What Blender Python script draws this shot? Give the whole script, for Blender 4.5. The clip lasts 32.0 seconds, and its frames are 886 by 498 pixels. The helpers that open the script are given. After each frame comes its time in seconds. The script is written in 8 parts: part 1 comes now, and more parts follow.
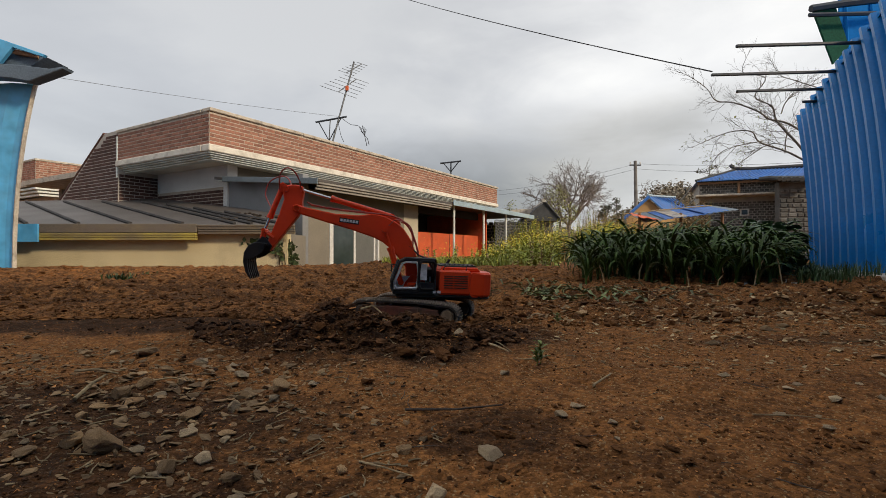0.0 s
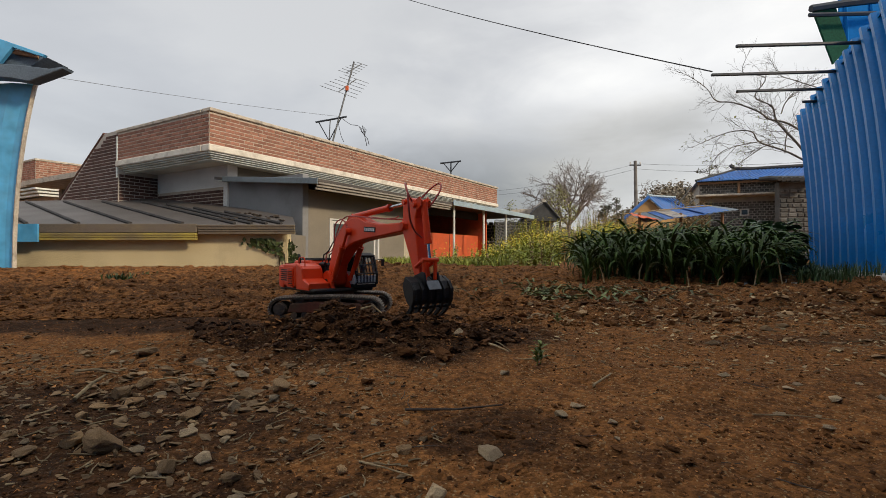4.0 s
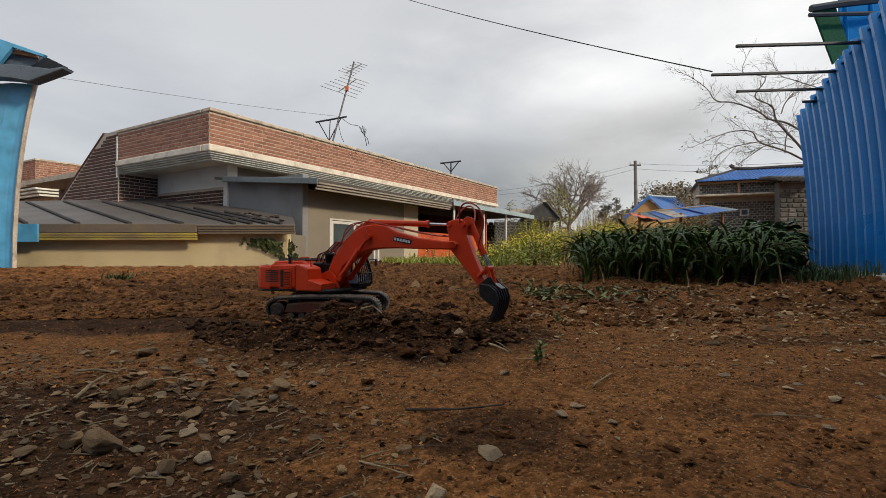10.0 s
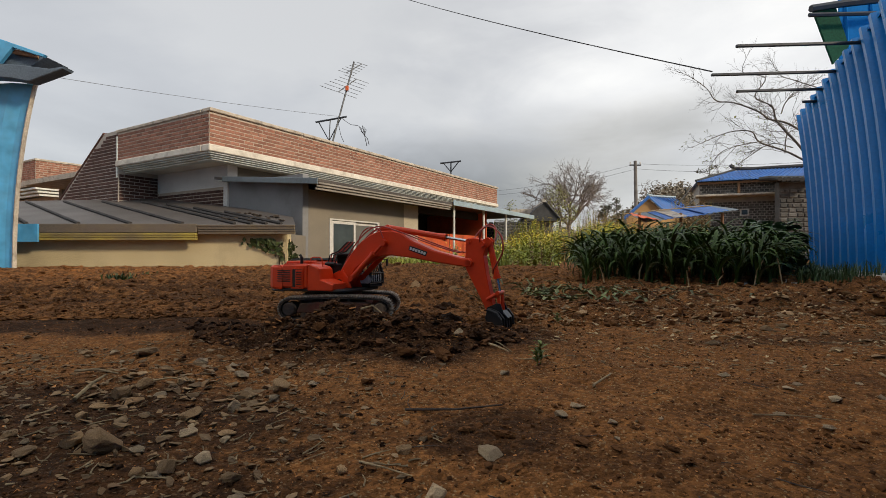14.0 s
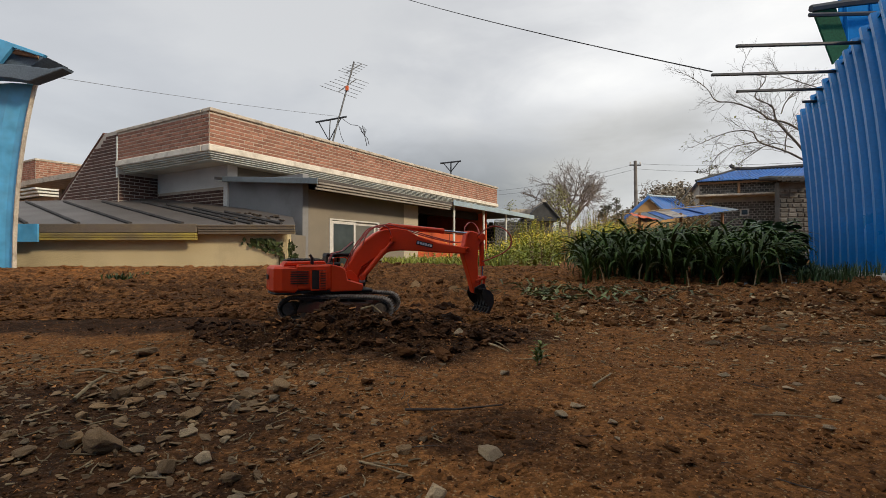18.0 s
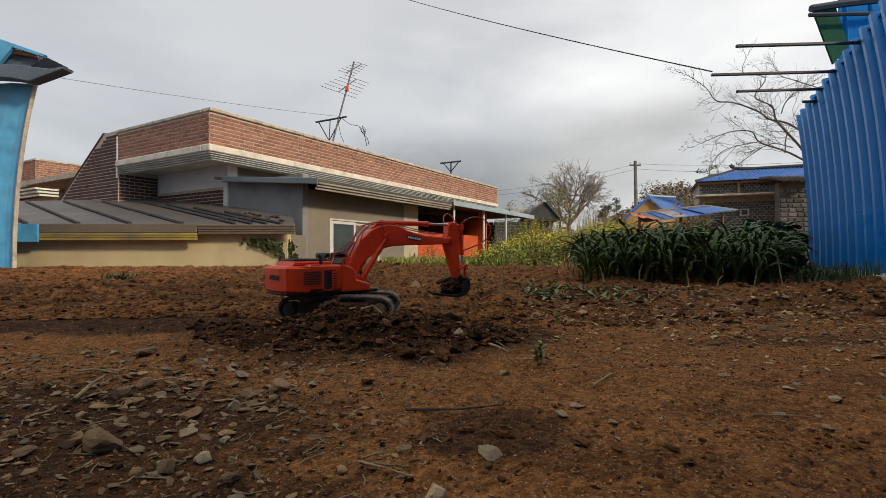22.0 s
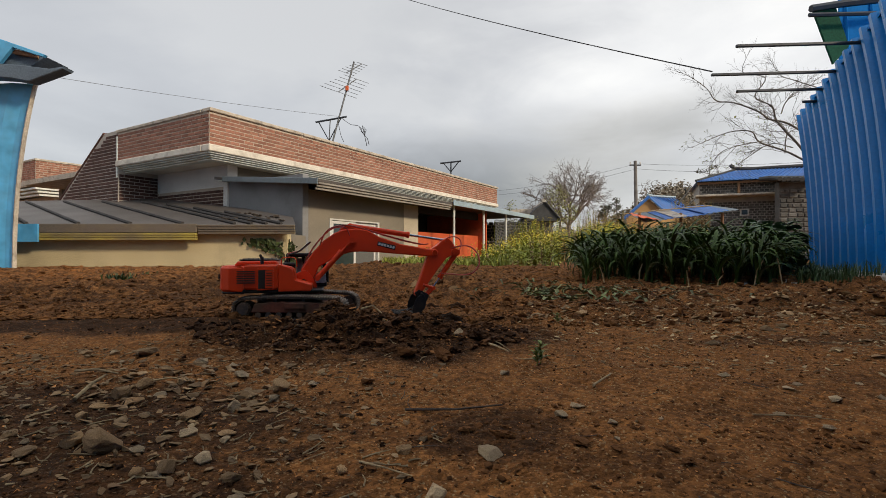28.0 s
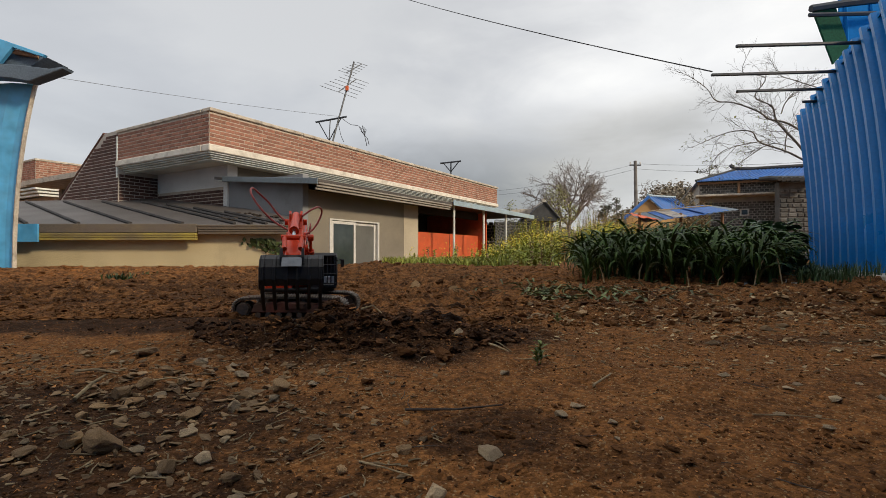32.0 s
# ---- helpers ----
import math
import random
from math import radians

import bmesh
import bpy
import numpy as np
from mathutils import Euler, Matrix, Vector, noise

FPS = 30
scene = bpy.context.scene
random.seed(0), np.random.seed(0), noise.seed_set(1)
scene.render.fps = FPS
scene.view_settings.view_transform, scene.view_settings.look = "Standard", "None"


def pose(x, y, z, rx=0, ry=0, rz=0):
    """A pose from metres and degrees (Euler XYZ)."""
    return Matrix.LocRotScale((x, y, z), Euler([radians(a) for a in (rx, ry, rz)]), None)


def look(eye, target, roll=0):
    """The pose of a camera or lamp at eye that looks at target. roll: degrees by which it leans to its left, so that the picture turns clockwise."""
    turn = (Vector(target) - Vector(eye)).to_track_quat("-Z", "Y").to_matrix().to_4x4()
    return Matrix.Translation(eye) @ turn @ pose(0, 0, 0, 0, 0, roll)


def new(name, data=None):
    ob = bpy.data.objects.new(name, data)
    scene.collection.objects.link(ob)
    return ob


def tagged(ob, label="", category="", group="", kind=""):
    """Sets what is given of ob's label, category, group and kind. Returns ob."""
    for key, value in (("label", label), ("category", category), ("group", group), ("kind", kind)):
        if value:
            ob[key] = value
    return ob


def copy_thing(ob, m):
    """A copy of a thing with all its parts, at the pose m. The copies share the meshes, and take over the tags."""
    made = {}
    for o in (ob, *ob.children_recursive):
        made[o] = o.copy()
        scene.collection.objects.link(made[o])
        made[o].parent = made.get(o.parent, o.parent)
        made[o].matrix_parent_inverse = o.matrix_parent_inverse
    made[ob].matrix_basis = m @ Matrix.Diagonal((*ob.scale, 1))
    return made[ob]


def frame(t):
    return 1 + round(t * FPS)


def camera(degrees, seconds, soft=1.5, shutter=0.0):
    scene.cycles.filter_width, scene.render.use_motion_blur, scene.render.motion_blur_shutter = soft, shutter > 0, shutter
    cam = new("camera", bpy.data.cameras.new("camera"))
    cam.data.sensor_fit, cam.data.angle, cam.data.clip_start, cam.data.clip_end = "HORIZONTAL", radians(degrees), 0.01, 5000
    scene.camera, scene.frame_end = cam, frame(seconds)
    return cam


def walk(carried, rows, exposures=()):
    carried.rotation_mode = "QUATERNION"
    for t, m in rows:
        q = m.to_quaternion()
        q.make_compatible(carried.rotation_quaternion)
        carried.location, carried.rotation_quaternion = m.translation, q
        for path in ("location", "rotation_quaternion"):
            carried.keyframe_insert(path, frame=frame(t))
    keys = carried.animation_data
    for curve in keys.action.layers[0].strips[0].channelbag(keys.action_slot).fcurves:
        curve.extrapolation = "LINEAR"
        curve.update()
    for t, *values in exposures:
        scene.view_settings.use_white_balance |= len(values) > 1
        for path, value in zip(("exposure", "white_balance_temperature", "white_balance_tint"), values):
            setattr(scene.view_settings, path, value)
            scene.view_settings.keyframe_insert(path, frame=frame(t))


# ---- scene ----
cam = camera(84, 32.0, soft=0.5)
EYE = pose(0, 0, 0.25, 90.6, 0, 0)
walk(cam, [(0.0, EYE), (32.0, EYE)])

# ---- sky, sun ----
SUN_AZ, SUN_EL = radians(125), radians(25)      # clockwise from +y; behind the camera, to its right
world = bpy.data.worlds.new("sky")
scene.world = world
world.use_nodes = True
wn, wl = world.node_tree.nodes, world.node_tree.links
wn.clear()


def wnode(kind, operation=""):
    n = wn.new(kind)
    if operation:
        n.operation = operation
    return n


sky = wnode("ShaderNodeTexSky")
sky.sky_type, sky.sun_disc, sky.sun_elevation, sky.sun_rotation = "NISHITA", False, SUN_EL, SUN_AZ
blue = wnode("ShaderNodeBackground")
blue.inputs["Strength"].default_value = 0.10
wl.new(sky.outputs[0], blue.inputs[0])
geo = wnode("ShaderNodeTexCoord")
sep = wnode("ShaderNodeSeparateXYZ")
wl.new(geo.outputs["Generated"], sep.inputs[0])
# flat cloud deck: direction divided by its height
addz = wnode("ShaderNodeMath", operation="ADD")
absz = wnode("ShaderNodeMath", operation="ABSOLUTE")
wl.new(sep.outputs[2], absz.inputs[0])
wl.new(absz.outputs[0], addz.inputs[0])
addz.inputs[1].default_value = 0.22
dx = wnode("ShaderNodeMath", operation="DIVIDE")
dy = wnode("ShaderNodeMath", operation="DIVIDE")
wl.new(sep.outputs[0], dx.inputs[0]); wl.new(addz.outputs[0], dx.inputs[1])
wl.new(sep.outputs[1], dy.inputs[0]); wl.new(addz.outputs[0], dy.inputs[1])
deck = wnode("ShaderNodeCombineXYZ")
wl.new(dx.outputs[0], deck.inputs[0]); wl.new(dy.outputs[0], deck.inputs[1])
deck.inputs[2].default_value = 3.7
cl = wnode("ShaderNodeTexNoise")
cl.inputs["Scale"].default_value, cl.inputs["Detail"].default_value = 0.85, 7.0
cl.inputs["Roughness"].default_value, cl.inputs["Distortion"].default_value = 0.52, 0.35
wl.new(deck.outputs[0], cl.inputs["Vector"])
ramp = wnode("ShaderNodeValToRGB")
ramp.color_ramp.elements[0].position, ramp.color_ramp.elements[0].color = 0.38, (0.56, 0.57, 0.59, 1)
ramp.color_ramp.elements[1].position, ramp.color_ramp.elements[1].color = 0.62, (0.74, 0.745, 0.75, 1)
mid = ramp.color_ramp.elements.new(0.5)
mid.color = (0.64, 0.65, 0.67, 1)
wl.new(cl.outputs["Fac"], ramp.inputs[0])


streak = wnode("ShaderNodeTexNoise")
streak.inputs["Scale"].default_value, streak.inputs["Detail"].default_value = 1.9, 6.0
streak.inputs["Roughness"].default_value, streak.inputs["Distortion"].default_value = 0.55, 0.6
wl.new(deck.outputs[0], streak.inputs["Vector"])


azim = wnode("ShaderNodeMath", "ARCTAN2")
wl.new(sep.outputs[0], azim.inputs[0]); wl.new(sep.outputs[1], azim.inputs[1])
flatv = wnode("ShaderNodeCombineXYZ")
wl.new(sep.outputs[0], flatv.inputs[0]); wl.new(sep.outputs[1], flatv.inputs[1])
flen = wnode("ShaderNodeVectorMath", "LENGTH")
wl.new(flatv.outputs[0], flen.inputs[0])
rise_ = wnode("ShaderNodeMath", "DIVIDE")
wl.new(sep.outputs[2], rise_.inputs[0]); wl.new(flen.outputs["Value"], rise_.inputs[1])


def bank(az, el, sa, se, slope=0.0):
    """How far a direction of the sky lies inside a cloud bank: azimuth, height, half width, half height, tilt."""
    u = wnode("ShaderNodeMath", "SUBTRACT")
    wl.new(azim.outputs[0], u.inputs[0])
    u.inputs[1].default_value = az
    v = wnode("ShaderNodeMath", "SUBTRACT")
    wl.new(rise_.outputs[0], v.inputs[0])
    v.inputs[1].default_value = el
    w = wnode("ShaderNodeMath", "MULTIPLY_ADD")
    wl.new(u.outputs[0], w.inputs[0])
    w.inputs[1].default_value = -slope
    wl.new(v.outputs[0], w.inputs[2])
    c = wnode("ShaderNodeCombineXYZ")
    wl.new(u.outputs[0], c.inputs[0]); wl.new(w.outputs[0], c.inputs[1])
    sc_ = wnode("ShaderNodeVectorMath", "MULTIPLY")
    wl.new(c.outputs[0], sc_.inputs[0])
    sc_.inputs[1].default_value = (1 / sa, 1 / se, 0)
    ln = wnode("ShaderNodeVectorMath", "LENGTH")
    wl.new(sc_.outputs[0], ln.inputs[0])
    wob = wnode("ShaderNodeMath", "MULTIPLY_ADD")
    wl.new(streak.outputs["Fac"], wob.inputs[0])
    wob.inputs[1].default_value = 1.3
    wl.new(ln.outputs["Value"], wob.inputs[2])
    rng = wnode("ShaderNodeMapRange")
    rng.interpolation_type = "SMOOTHSTEP"
    rng.inputs[1].default_value, rng.inputs[2].default_value = 1.95, 0.75
    wl.new(wob.outputs[0], rng.inputs[0])
    return rng.outputs[0]


def tint(col, amount, fac):
    mx = wnode("ShaderNodeMix")
    mx.data_type, mx.blend_type = "RGBA", "MULTIPLY"
    mul = wnode("ShaderNodeMath", "MULTIPLY")
    mul.inputs[1].default_value = 1.0
    wl.new(fac, mul.inputs[0])
    wl.new(mul.outputs[0], mx.inputs[0])
    wl.new(col, mx.inputs[6])
    mx.inputs[7].default_value = (*amount, 1)
    return mx.outputs[2]


deck_col = tint(ramp.outputs[0], (1.62, 1.59, 1.53), bank(0.52, 0.33, 0.50, 0.30))
deck_col = tint(deck_col, (1.22, 1.20, 1.16), bank(0.30, 0.20, 0.20, 0.08, 0.3))
deck_col = tint(deck_col, (0.52, 0.52, 0.515), bank(0.10, 0.135, 0.52, 0.125, 0.10))
deck_col = tint(deck_col, (0.74, 0.74, 0.735), bank(0.40, 0.245, 0.19, 0.05, 0.18))
zen = wnode("ShaderNodeMapRange")
zen.interpolation_type = "SMOOTHSTEP"
zen.inputs[1].default_value, zen.inputs[2].default_value, zen.inputs[3].default_value, zen.inputs[4].default_value = 0.42, 1.0, 1.0, 1.75
wl.new(absz.outputs[0], zen.inputs[0])
lift = wnode("ShaderNodeVectorMath", "SCALE")
wl.new(deck_col, lift.inputs[0]); wl.new(zen.outputs[0], lift.inputs["Scale"])
deck_col = lift.outputs[0]
cloud = wnode("ShaderNodeBackground")
cloud.inputs["Strength"].default_value = 1.0
wl.new(deck_col, cloud.inputs[0])
mixs = wnode("ShaderNodeMixShader")
mixs.inputs[0].default_value = 0.86
wl.new(blue.outputs[0], mixs.inputs[1]); wl.new(cloud.outputs[0], mixs.inputs[2])
wout = wnode("ShaderNodeOutputWorld")
wl.new(mixs.outputs[0], wout.inputs[0])

sun = new("sun", bpy.data.lights.new("sun", "SUN"))
sun.data.energy, sun.data.angle, sun.data.color = 2.8, radians(6), (1.0, 0.83, 0.60)
sun.matrix_world = look((0, 0, 0), (-math.sin(SUN_AZ) * math.cos(SUN_EL), -math.cos(SUN_AZ) * math.cos(SUN_EL), -math.sin(SUN_EL)))


# ---- materials ----
def mat(name, c1, c2=None, rough=0.8, metal=0.0, scale=8.0, fine=60.0, bump=0.15, dirt=None, dirt_amt=0.5, stretch=(1, 1, 1), rnd=0.0, spec=0.4, bdist=0.01, dirt_scale=3.0, trans=0.0, grain=1.0):
    """Two-scale procedural surface: coarse blend c1-c2, fine grain, patchy dirt, relief."""
    m = bpy.data.materials.new(name)
    m.use_nodes = True
    t = m.node_tree
    N, L = t.nodes, t.links
    b = N["Principled BSDF"]
    tc = N.new("ShaderNodeTexCoord")
    mp = N.new("ShaderNodeMapping")
    mp.inputs["Scale"].default_value = stretch
    L.new(tc.outputs["Object"], mp.inputs[0])
    n1 = N.new("ShaderNodeTexNoise")
    n1.inputs["Scale"].default_value, n1.inputs["Detail"].default_value = scale, 6
    n2 = N.new("ShaderNodeTexNoise")
    n2.inputs["Scale"].default_value, n2.inputs["Detail"].default_value = fine, 3
    L.new(mp.outputs[0], n1.inputs[0]); L.new(mp.outputs[0], n2.inputs[0])
    mx = N.new("ShaderNodeMix"); mx.data_type = "RGBA"
    c2 = c2 or tuple(v * 0.7 for v in c1)
    mx.inputs[6].default_value, mx.inputs[7].default_value = (*c1, 1), (*c2, 1)
    r1 = N.new("ShaderNodeMapRange")
    r1.inputs[1].default_value, r1.inputs[2].default_value = 0.35, 0.65
    L.new(n1.outputs[0], r1.inputs[0]); L.new(r1.outputs[0], mx.inputs[0])
    gr = N.new("ShaderNodeMix"); gr.data_type = "RGBA"; gr.blend_type = "MULTIPLY"
    r2 = N.new("ShaderNodeMapRange")
    r2.inputs[1].default_value, r2.inputs[2].default_value, r2.inputs[3].default_value, r2.inputs[4].default_value = 0.3, 0.7, 1 - 0.28 * grain, 1 + 0.12 * grain
    L.new(n2.outputs[0], r2.inputs[0])
    cg = N.new("ShaderNodeCombineColor")
    for k in range(3):
        L.new(r2.outputs[0], cg.inputs[k])
    gr.inputs[0].default_value = 1.0
    L.new(mx.outputs[2], gr.inputs[6]); L.new(cg.outputs[0], gr.inputs[7])
    last = gr.outputs[2]
    if dirt:
        n3 = N.new("ShaderNodeTexNoise")
        n3.inputs["Scale"].default_value, n3.inputs["Detail"].default_value = dirt_scale, 9
        n3.inputs["Roughness"].default_value = 0.65
        L.new(tc.outputs["Object"], n3.inputs[0])
        r3 = N.new("ShaderNodeMapRange")
        r3.inputs[1].default_value, r3.inputs[2].default_value, r3.inputs[4].default_value = 0.47, 0.68, dirt_amt
        L.new(n3.outputs[0], r3.inputs[0])
        dm = N.new("ShaderNodeMix"); dm.data_type = "RGBA"
        dm.inputs[7].default_value = (*dirt, 1)
        L.new(r3.outputs[0], dm.inputs[0]); L.new(last, dm.inputs[6])
        last = dm.outputs[2]
    if rnd:
        oi = N.new("ShaderNodeObjectInfo")
        rr = N.new("ShaderNodeMapRange")
        rr.inputs[3].default_value, rr.inputs[4].default_value = 1 - rnd, 1 + rnd
        L.new(oi.outputs["Random"], rr.inputs[0])
        hs = N.new("ShaderNodeHueSaturation")
        L.new(rr.outputs[0], hs.inputs["Value"]); L.new(last, hs.inputs["Color"])
        ge = N.new("ShaderNodeNewGeometry")
        rg = N.new("ShaderNodeMapRange")
        rg.inputs[3].default_value, rg.inputs[4].default_value = 1 - rnd, 1 + rnd
        L.new(ge.outputs["Random Per Island"], rg.inputs[0])
        h2 = N.new("ShaderNodeHueSaturation")
        L.new(rg.outputs[0], h2.inputs["Value"]); L.new(hs.outputs[0], h2.inputs["Color"])
        last = h2.outputs[0]
    L.new(last, b.inputs["Base Color"])
    rr2 = N.new("ShaderNodeMapRange")
    rr2.inputs[3].default_value, rr2.inputs[4].default_value = max(0.05, rough - 0.12), min(1, rough + 0.12)
    L.new(n1.outputs[0], rr2.inputs[0]); L.new(rr2.outputs[0], b.inputs["Roughness"])
    b.inputs["Metallic"].default_value = metal
    b.inputs["Specular IOR Level"].default_value = spec
    if trans:
        b.inputs["Subsurface Weight"].default_value = trans
        b.inputs["Subsurface Radius"].default_value = (0.01, 0.01, 0.004)
    if bump:
        bp = N.new("ShaderNodeBump")
        bp.inputs["Strength"].default_value, bp.inputs["Distance"].default_value = bump, bdist
        ad = N.new("ShaderNodeMath"); ad.operation = "ADD"
        L.new(n1.outputs[0], ad.inputs[0]); L.new(n2.outputs[0], ad.inputs[1])
        L.new(ad.outputs[0], bp.inputs["Height"]); L.new(bp.outputs[0], b.inputs["Normal"])
    return m


def soil_material():
    """Bare loam: dry reddish ground with moist dark patches, painted crevice shade, grit cells and crumbly relief."""
    m = bpy.data.materials.new("soil")
    m.use_nodes = True
    N, L = m.node_tree.nodes, m.node_tree.links
    b = N["Principled BSDF"]
    tc = N.new("ShaderNodeTexCoord")
    P = tc.outputs["Object"]

    def nz(scale, detail, rough=0.6):
        n = N.new("ShaderNodeTexNoise")
        n.inputs["Scale"].default_value, n.inputs["Detail"].default_value, n.inputs["Roughness"].default_value = scale, detail, rough
        L.new(P, n.inputs[0])
        return n.outputs[0]

    def rng(v, a, c, lo=0.0, hi=1.0):
        r = N.new("ShaderNodeMapRange")
        r.inputs[1].default_value, r.inputs[2].default_value, r.inputs[3].default_value, r.inputs[4].default_value = a, c, lo, hi
        L.new(v, r.inputs[0])
        return r.outputs[0]

    def mixc(f, c0, c1, mode="MIX"):
        x = N.new("ShaderNodeMix")
        x.data_type, x.blend_type = "RGBA", mode
        for sock, c in ((x.inputs[6], c0), (x.inputs[7], c1)):
            if isinstance(c, tuple):
                sock.default_value = (*c, 1)
            else:
                L.new(c, sock)
        if isinstance(f, float):
            x.inputs[0].default_value = f
        else:
            L.new(f, x.inputs[0])
        return x.outputs[2]

    def op(kind, x, y):
        o = N.new("ShaderNodeMath")
        o.operation = kind
        for sock, v in ((o.inputs[0], x), (o.inputs[1], y)):
            if isinstance(v, float):
                sock.default_value = v
            else:
                L.new(v, sock)
        return o.outputs[0]
    big, midn, fine, grain = nz(1.7, 8, 0.62), nz(14, 6, 0.65), nz(95, 4), nz(330, 2)
    col = mixc(rng(midn, 0.38, 0.62), (0.262, 0.108, 0.031), (0.198, 0.080, 0.024))
    # dug-up moist soil round the pile, with a ragged edge, and loose moist and dark patches elsewhere
    vm = N.new("ShaderNodeVectorMath")
    vm.operation = "SUBTRACT"
    L.new(P, vm.inputs[0])
    vm.inputs[1].default_value = (-0.20, 1.46, 0.0)
    vs_ = N.new("ShaderNodeVectorMath")
    vs_.operation = "MULTIPLY"
    L.new(vm.outputs[0], vs_.inputs[0])
    vs_.inputs[1].default_value = (1.9, 2.5, 0.0)
    vl = N.new("ShaderNodeVectorMath")
    vl.operation = "LENGTH"
    L.new(vs_.outputs[0], vl.inputs[0])
    dug = rng(op("ADD", vl.outputs["Value"], op("MULTIPLY", nz(5, 6, 0.7), 0.9)), 1.62, 1.25)
    def dark_spot(cx, cy, rx, ry, amount, ragged=0.9, scale=5.0):
        """A dark patch with a ragged edge: damp soil, on the bank its shade too."""
        v1 = N.new("ShaderNodeVectorMath")
        v1.operation = "SUBTRACT"
        L.new(P, v1.inputs[0])
        v1.inputs[1].default_value = (cx, cy, 0.0)
        v2 = N.new("ShaderNodeVectorMath")
        v2.operation = "MULTIPLY"
        L.new(v1.outputs[0], v2.inputs[0])
        v2.inputs[1].default_value = (1 / rx, 1 / ry, 0.0)
        v3 = N.new("ShaderNodeVectorMath")
        v3.operation = "LENGTH"
        L.new(v2.outputs[0], v3.inputs[0])
        return rng(op("ADD", v3.outputs["Value"], op("MULTIPLY", nz(scale, 9, 0.8), ragged)), 1.0 + 0.5 * ragged + 0.18, 1.0 + 0.5 * ragged - 0.28, 0.0, amount)
    patch = rng(big, 0.56, 0.70, 0.0, 0.55)
    # rows near y 1.6 darken the bank: damp soil plus painted shade
    for row in ((-0.70, 0.70, 0.56, 0.24, 0.97), (-0.45, 0.50, 0.35, 0.10, 0.95), (0.62, 0.56, 0.28, 0.10, 0.35), (0.95, 0.98, 0.24, 0.10, 0.35), (0.40, 0.50, 0.2, 0.05, 0.35), (-0.30, 0.52, 0.22, 0.08, 0.8), (0.07, 0.69, 0.12, 0.10, 0.9), (-1.15, 1.63, 0.80, 0.15, 0.97), (-0.58, 1.60, 0.36, 0.13, 0.95), (0.22, 0.585, 0.16, 0.045, 0.5),
                (0.47, 0.76, 0.12, 0.05, 0.4), (0.70, 0.90, 0.16, 0.05, 0.3), (-1.6, 2.35, 0.8, 0.22, 0.75), (-1.7, 3.2, 1.2, 0.22, 0.7), (1.05, 1.42, 0.35, 0.09, 0.6)):
        patch = op("MAXIMUM", patch, dark_spot(*row, 1.5, 13.0))
    sy_ = N.new("ShaderNodeSeparateXYZ")
    L.new(P, sy_.inputs[0])
    # tilled ground painted darker for the shadow in its crevices
    till_shade = op("MULTIPLY", rng(op("ADD", sy_.outputs[1], op("MULTIPLY", big, 1.2)), 2.2, 2.9), rng(midn, 0.45, 0.58, 0.05, 0.7))
    vm3 = N.new("ShaderNodeVectorMath")
    vm3.operation = "SUBTRACT"
    L.new(P, vm3.inputs[0])
    vm3.inputs[1].default_value = (1.35, 2.15, 0.0)
    vs3 = N.new("ShaderNodeVectorMath")
    vs3.operation = "MULTIPLY"
    L.new(vm3.outputs[0], vs3.inputs[0])
    vs3.inputs[1].default_value = (0.75, 2.2, 0.0)
    vl3 = N.new("ShaderNodeVectorMath")
    vl3.operation = "LENGTH"
    L.new(vs3.outputs[0], vl3.inputs[0])
    band = rng(op("ADD", vl3.outputs["Value"], op("MULTIPLY", nz(9, 6, 0.75), 1.6)), 1.75, 1.35, 0.0, 0.8)
    # damp soil and the painted crevice and bank shade in one mask
    wet_shade = op("MAXIMUM", op("MAXIMUM", dug, patch), op("MAXIMUM", till_shade, op("MULTIPLY", band, 0.45)))
    col = mixc(wet_shade, col, mixc(rng(midn, 0.4, 0.6), (0.078, 0.033, 0.0115), (0.040, 0.0175, 0.0066)))
    vo = N.new("ShaderNodeTexVoronoi")
    vo.inputs["Scale"].default_value = 150
    L.new(P, vo.inputs["Vector"])
    sc = N.new("ShaderNodeSeparateColor")
    L.new(vo.outputs["Color"], sc.inputs[0])
    vo2 = N.new("ShaderNodeTexVoronoi")
    vo2.inputs["Scale"].default_value = 52
    wp = N.new("ShaderNodeVectorMath")
    wp.operation = "MULTIPLY_ADD"
    nw = N.new("ShaderNodeTexNoise")
    nw.inputs["Scale"].default_value = 40
    L.new(P, nw.inputs[0])
    L.new(nw.outputs["Color"], wp.inputs[0])
    wp.inputs[1].default_value = (0.03, 0.03, 0.03)
    L.new(P, wp.inputs[2])
    L.new(wp.outputs[0], vo2.inputs["Vector"])
    sc2 = N.new("ShaderNodeSeparateColor")
    L.new(vo2.outputs["Color"], sc2.inputs[0])
    grit = op("MULTIPLY", rng(sc.outputs[0], 0.0, 1.0, 0.68, 1.30), rng(sc2.outputs[0], 0.0, 1.0, 0.80, 1.22))
    cg = N.new("ShaderNodeCombineColor")
    for k in range(3):
        L.new(op("MULTIPLY", grit, rng(fine, 0.3, 0.7, 0.60, 1.36)), cg.inputs[k])
    col = mixc(1.0, col, cg.outputs[0], "MULTIPLY")
    vo3 = N.new("ShaderNodeTexVoronoi")
    vo3.inputs["Scale"].default_value = 380
    L.new(P, vo3.inputs["Vector"])
    sc3 = N.new("ShaderNodeSeparateColor")
    L.new(vo3.outputs["Color"], sc3.inputs[0])
    chip = rng(sc3.outputs[1], 0.93, 0.94)
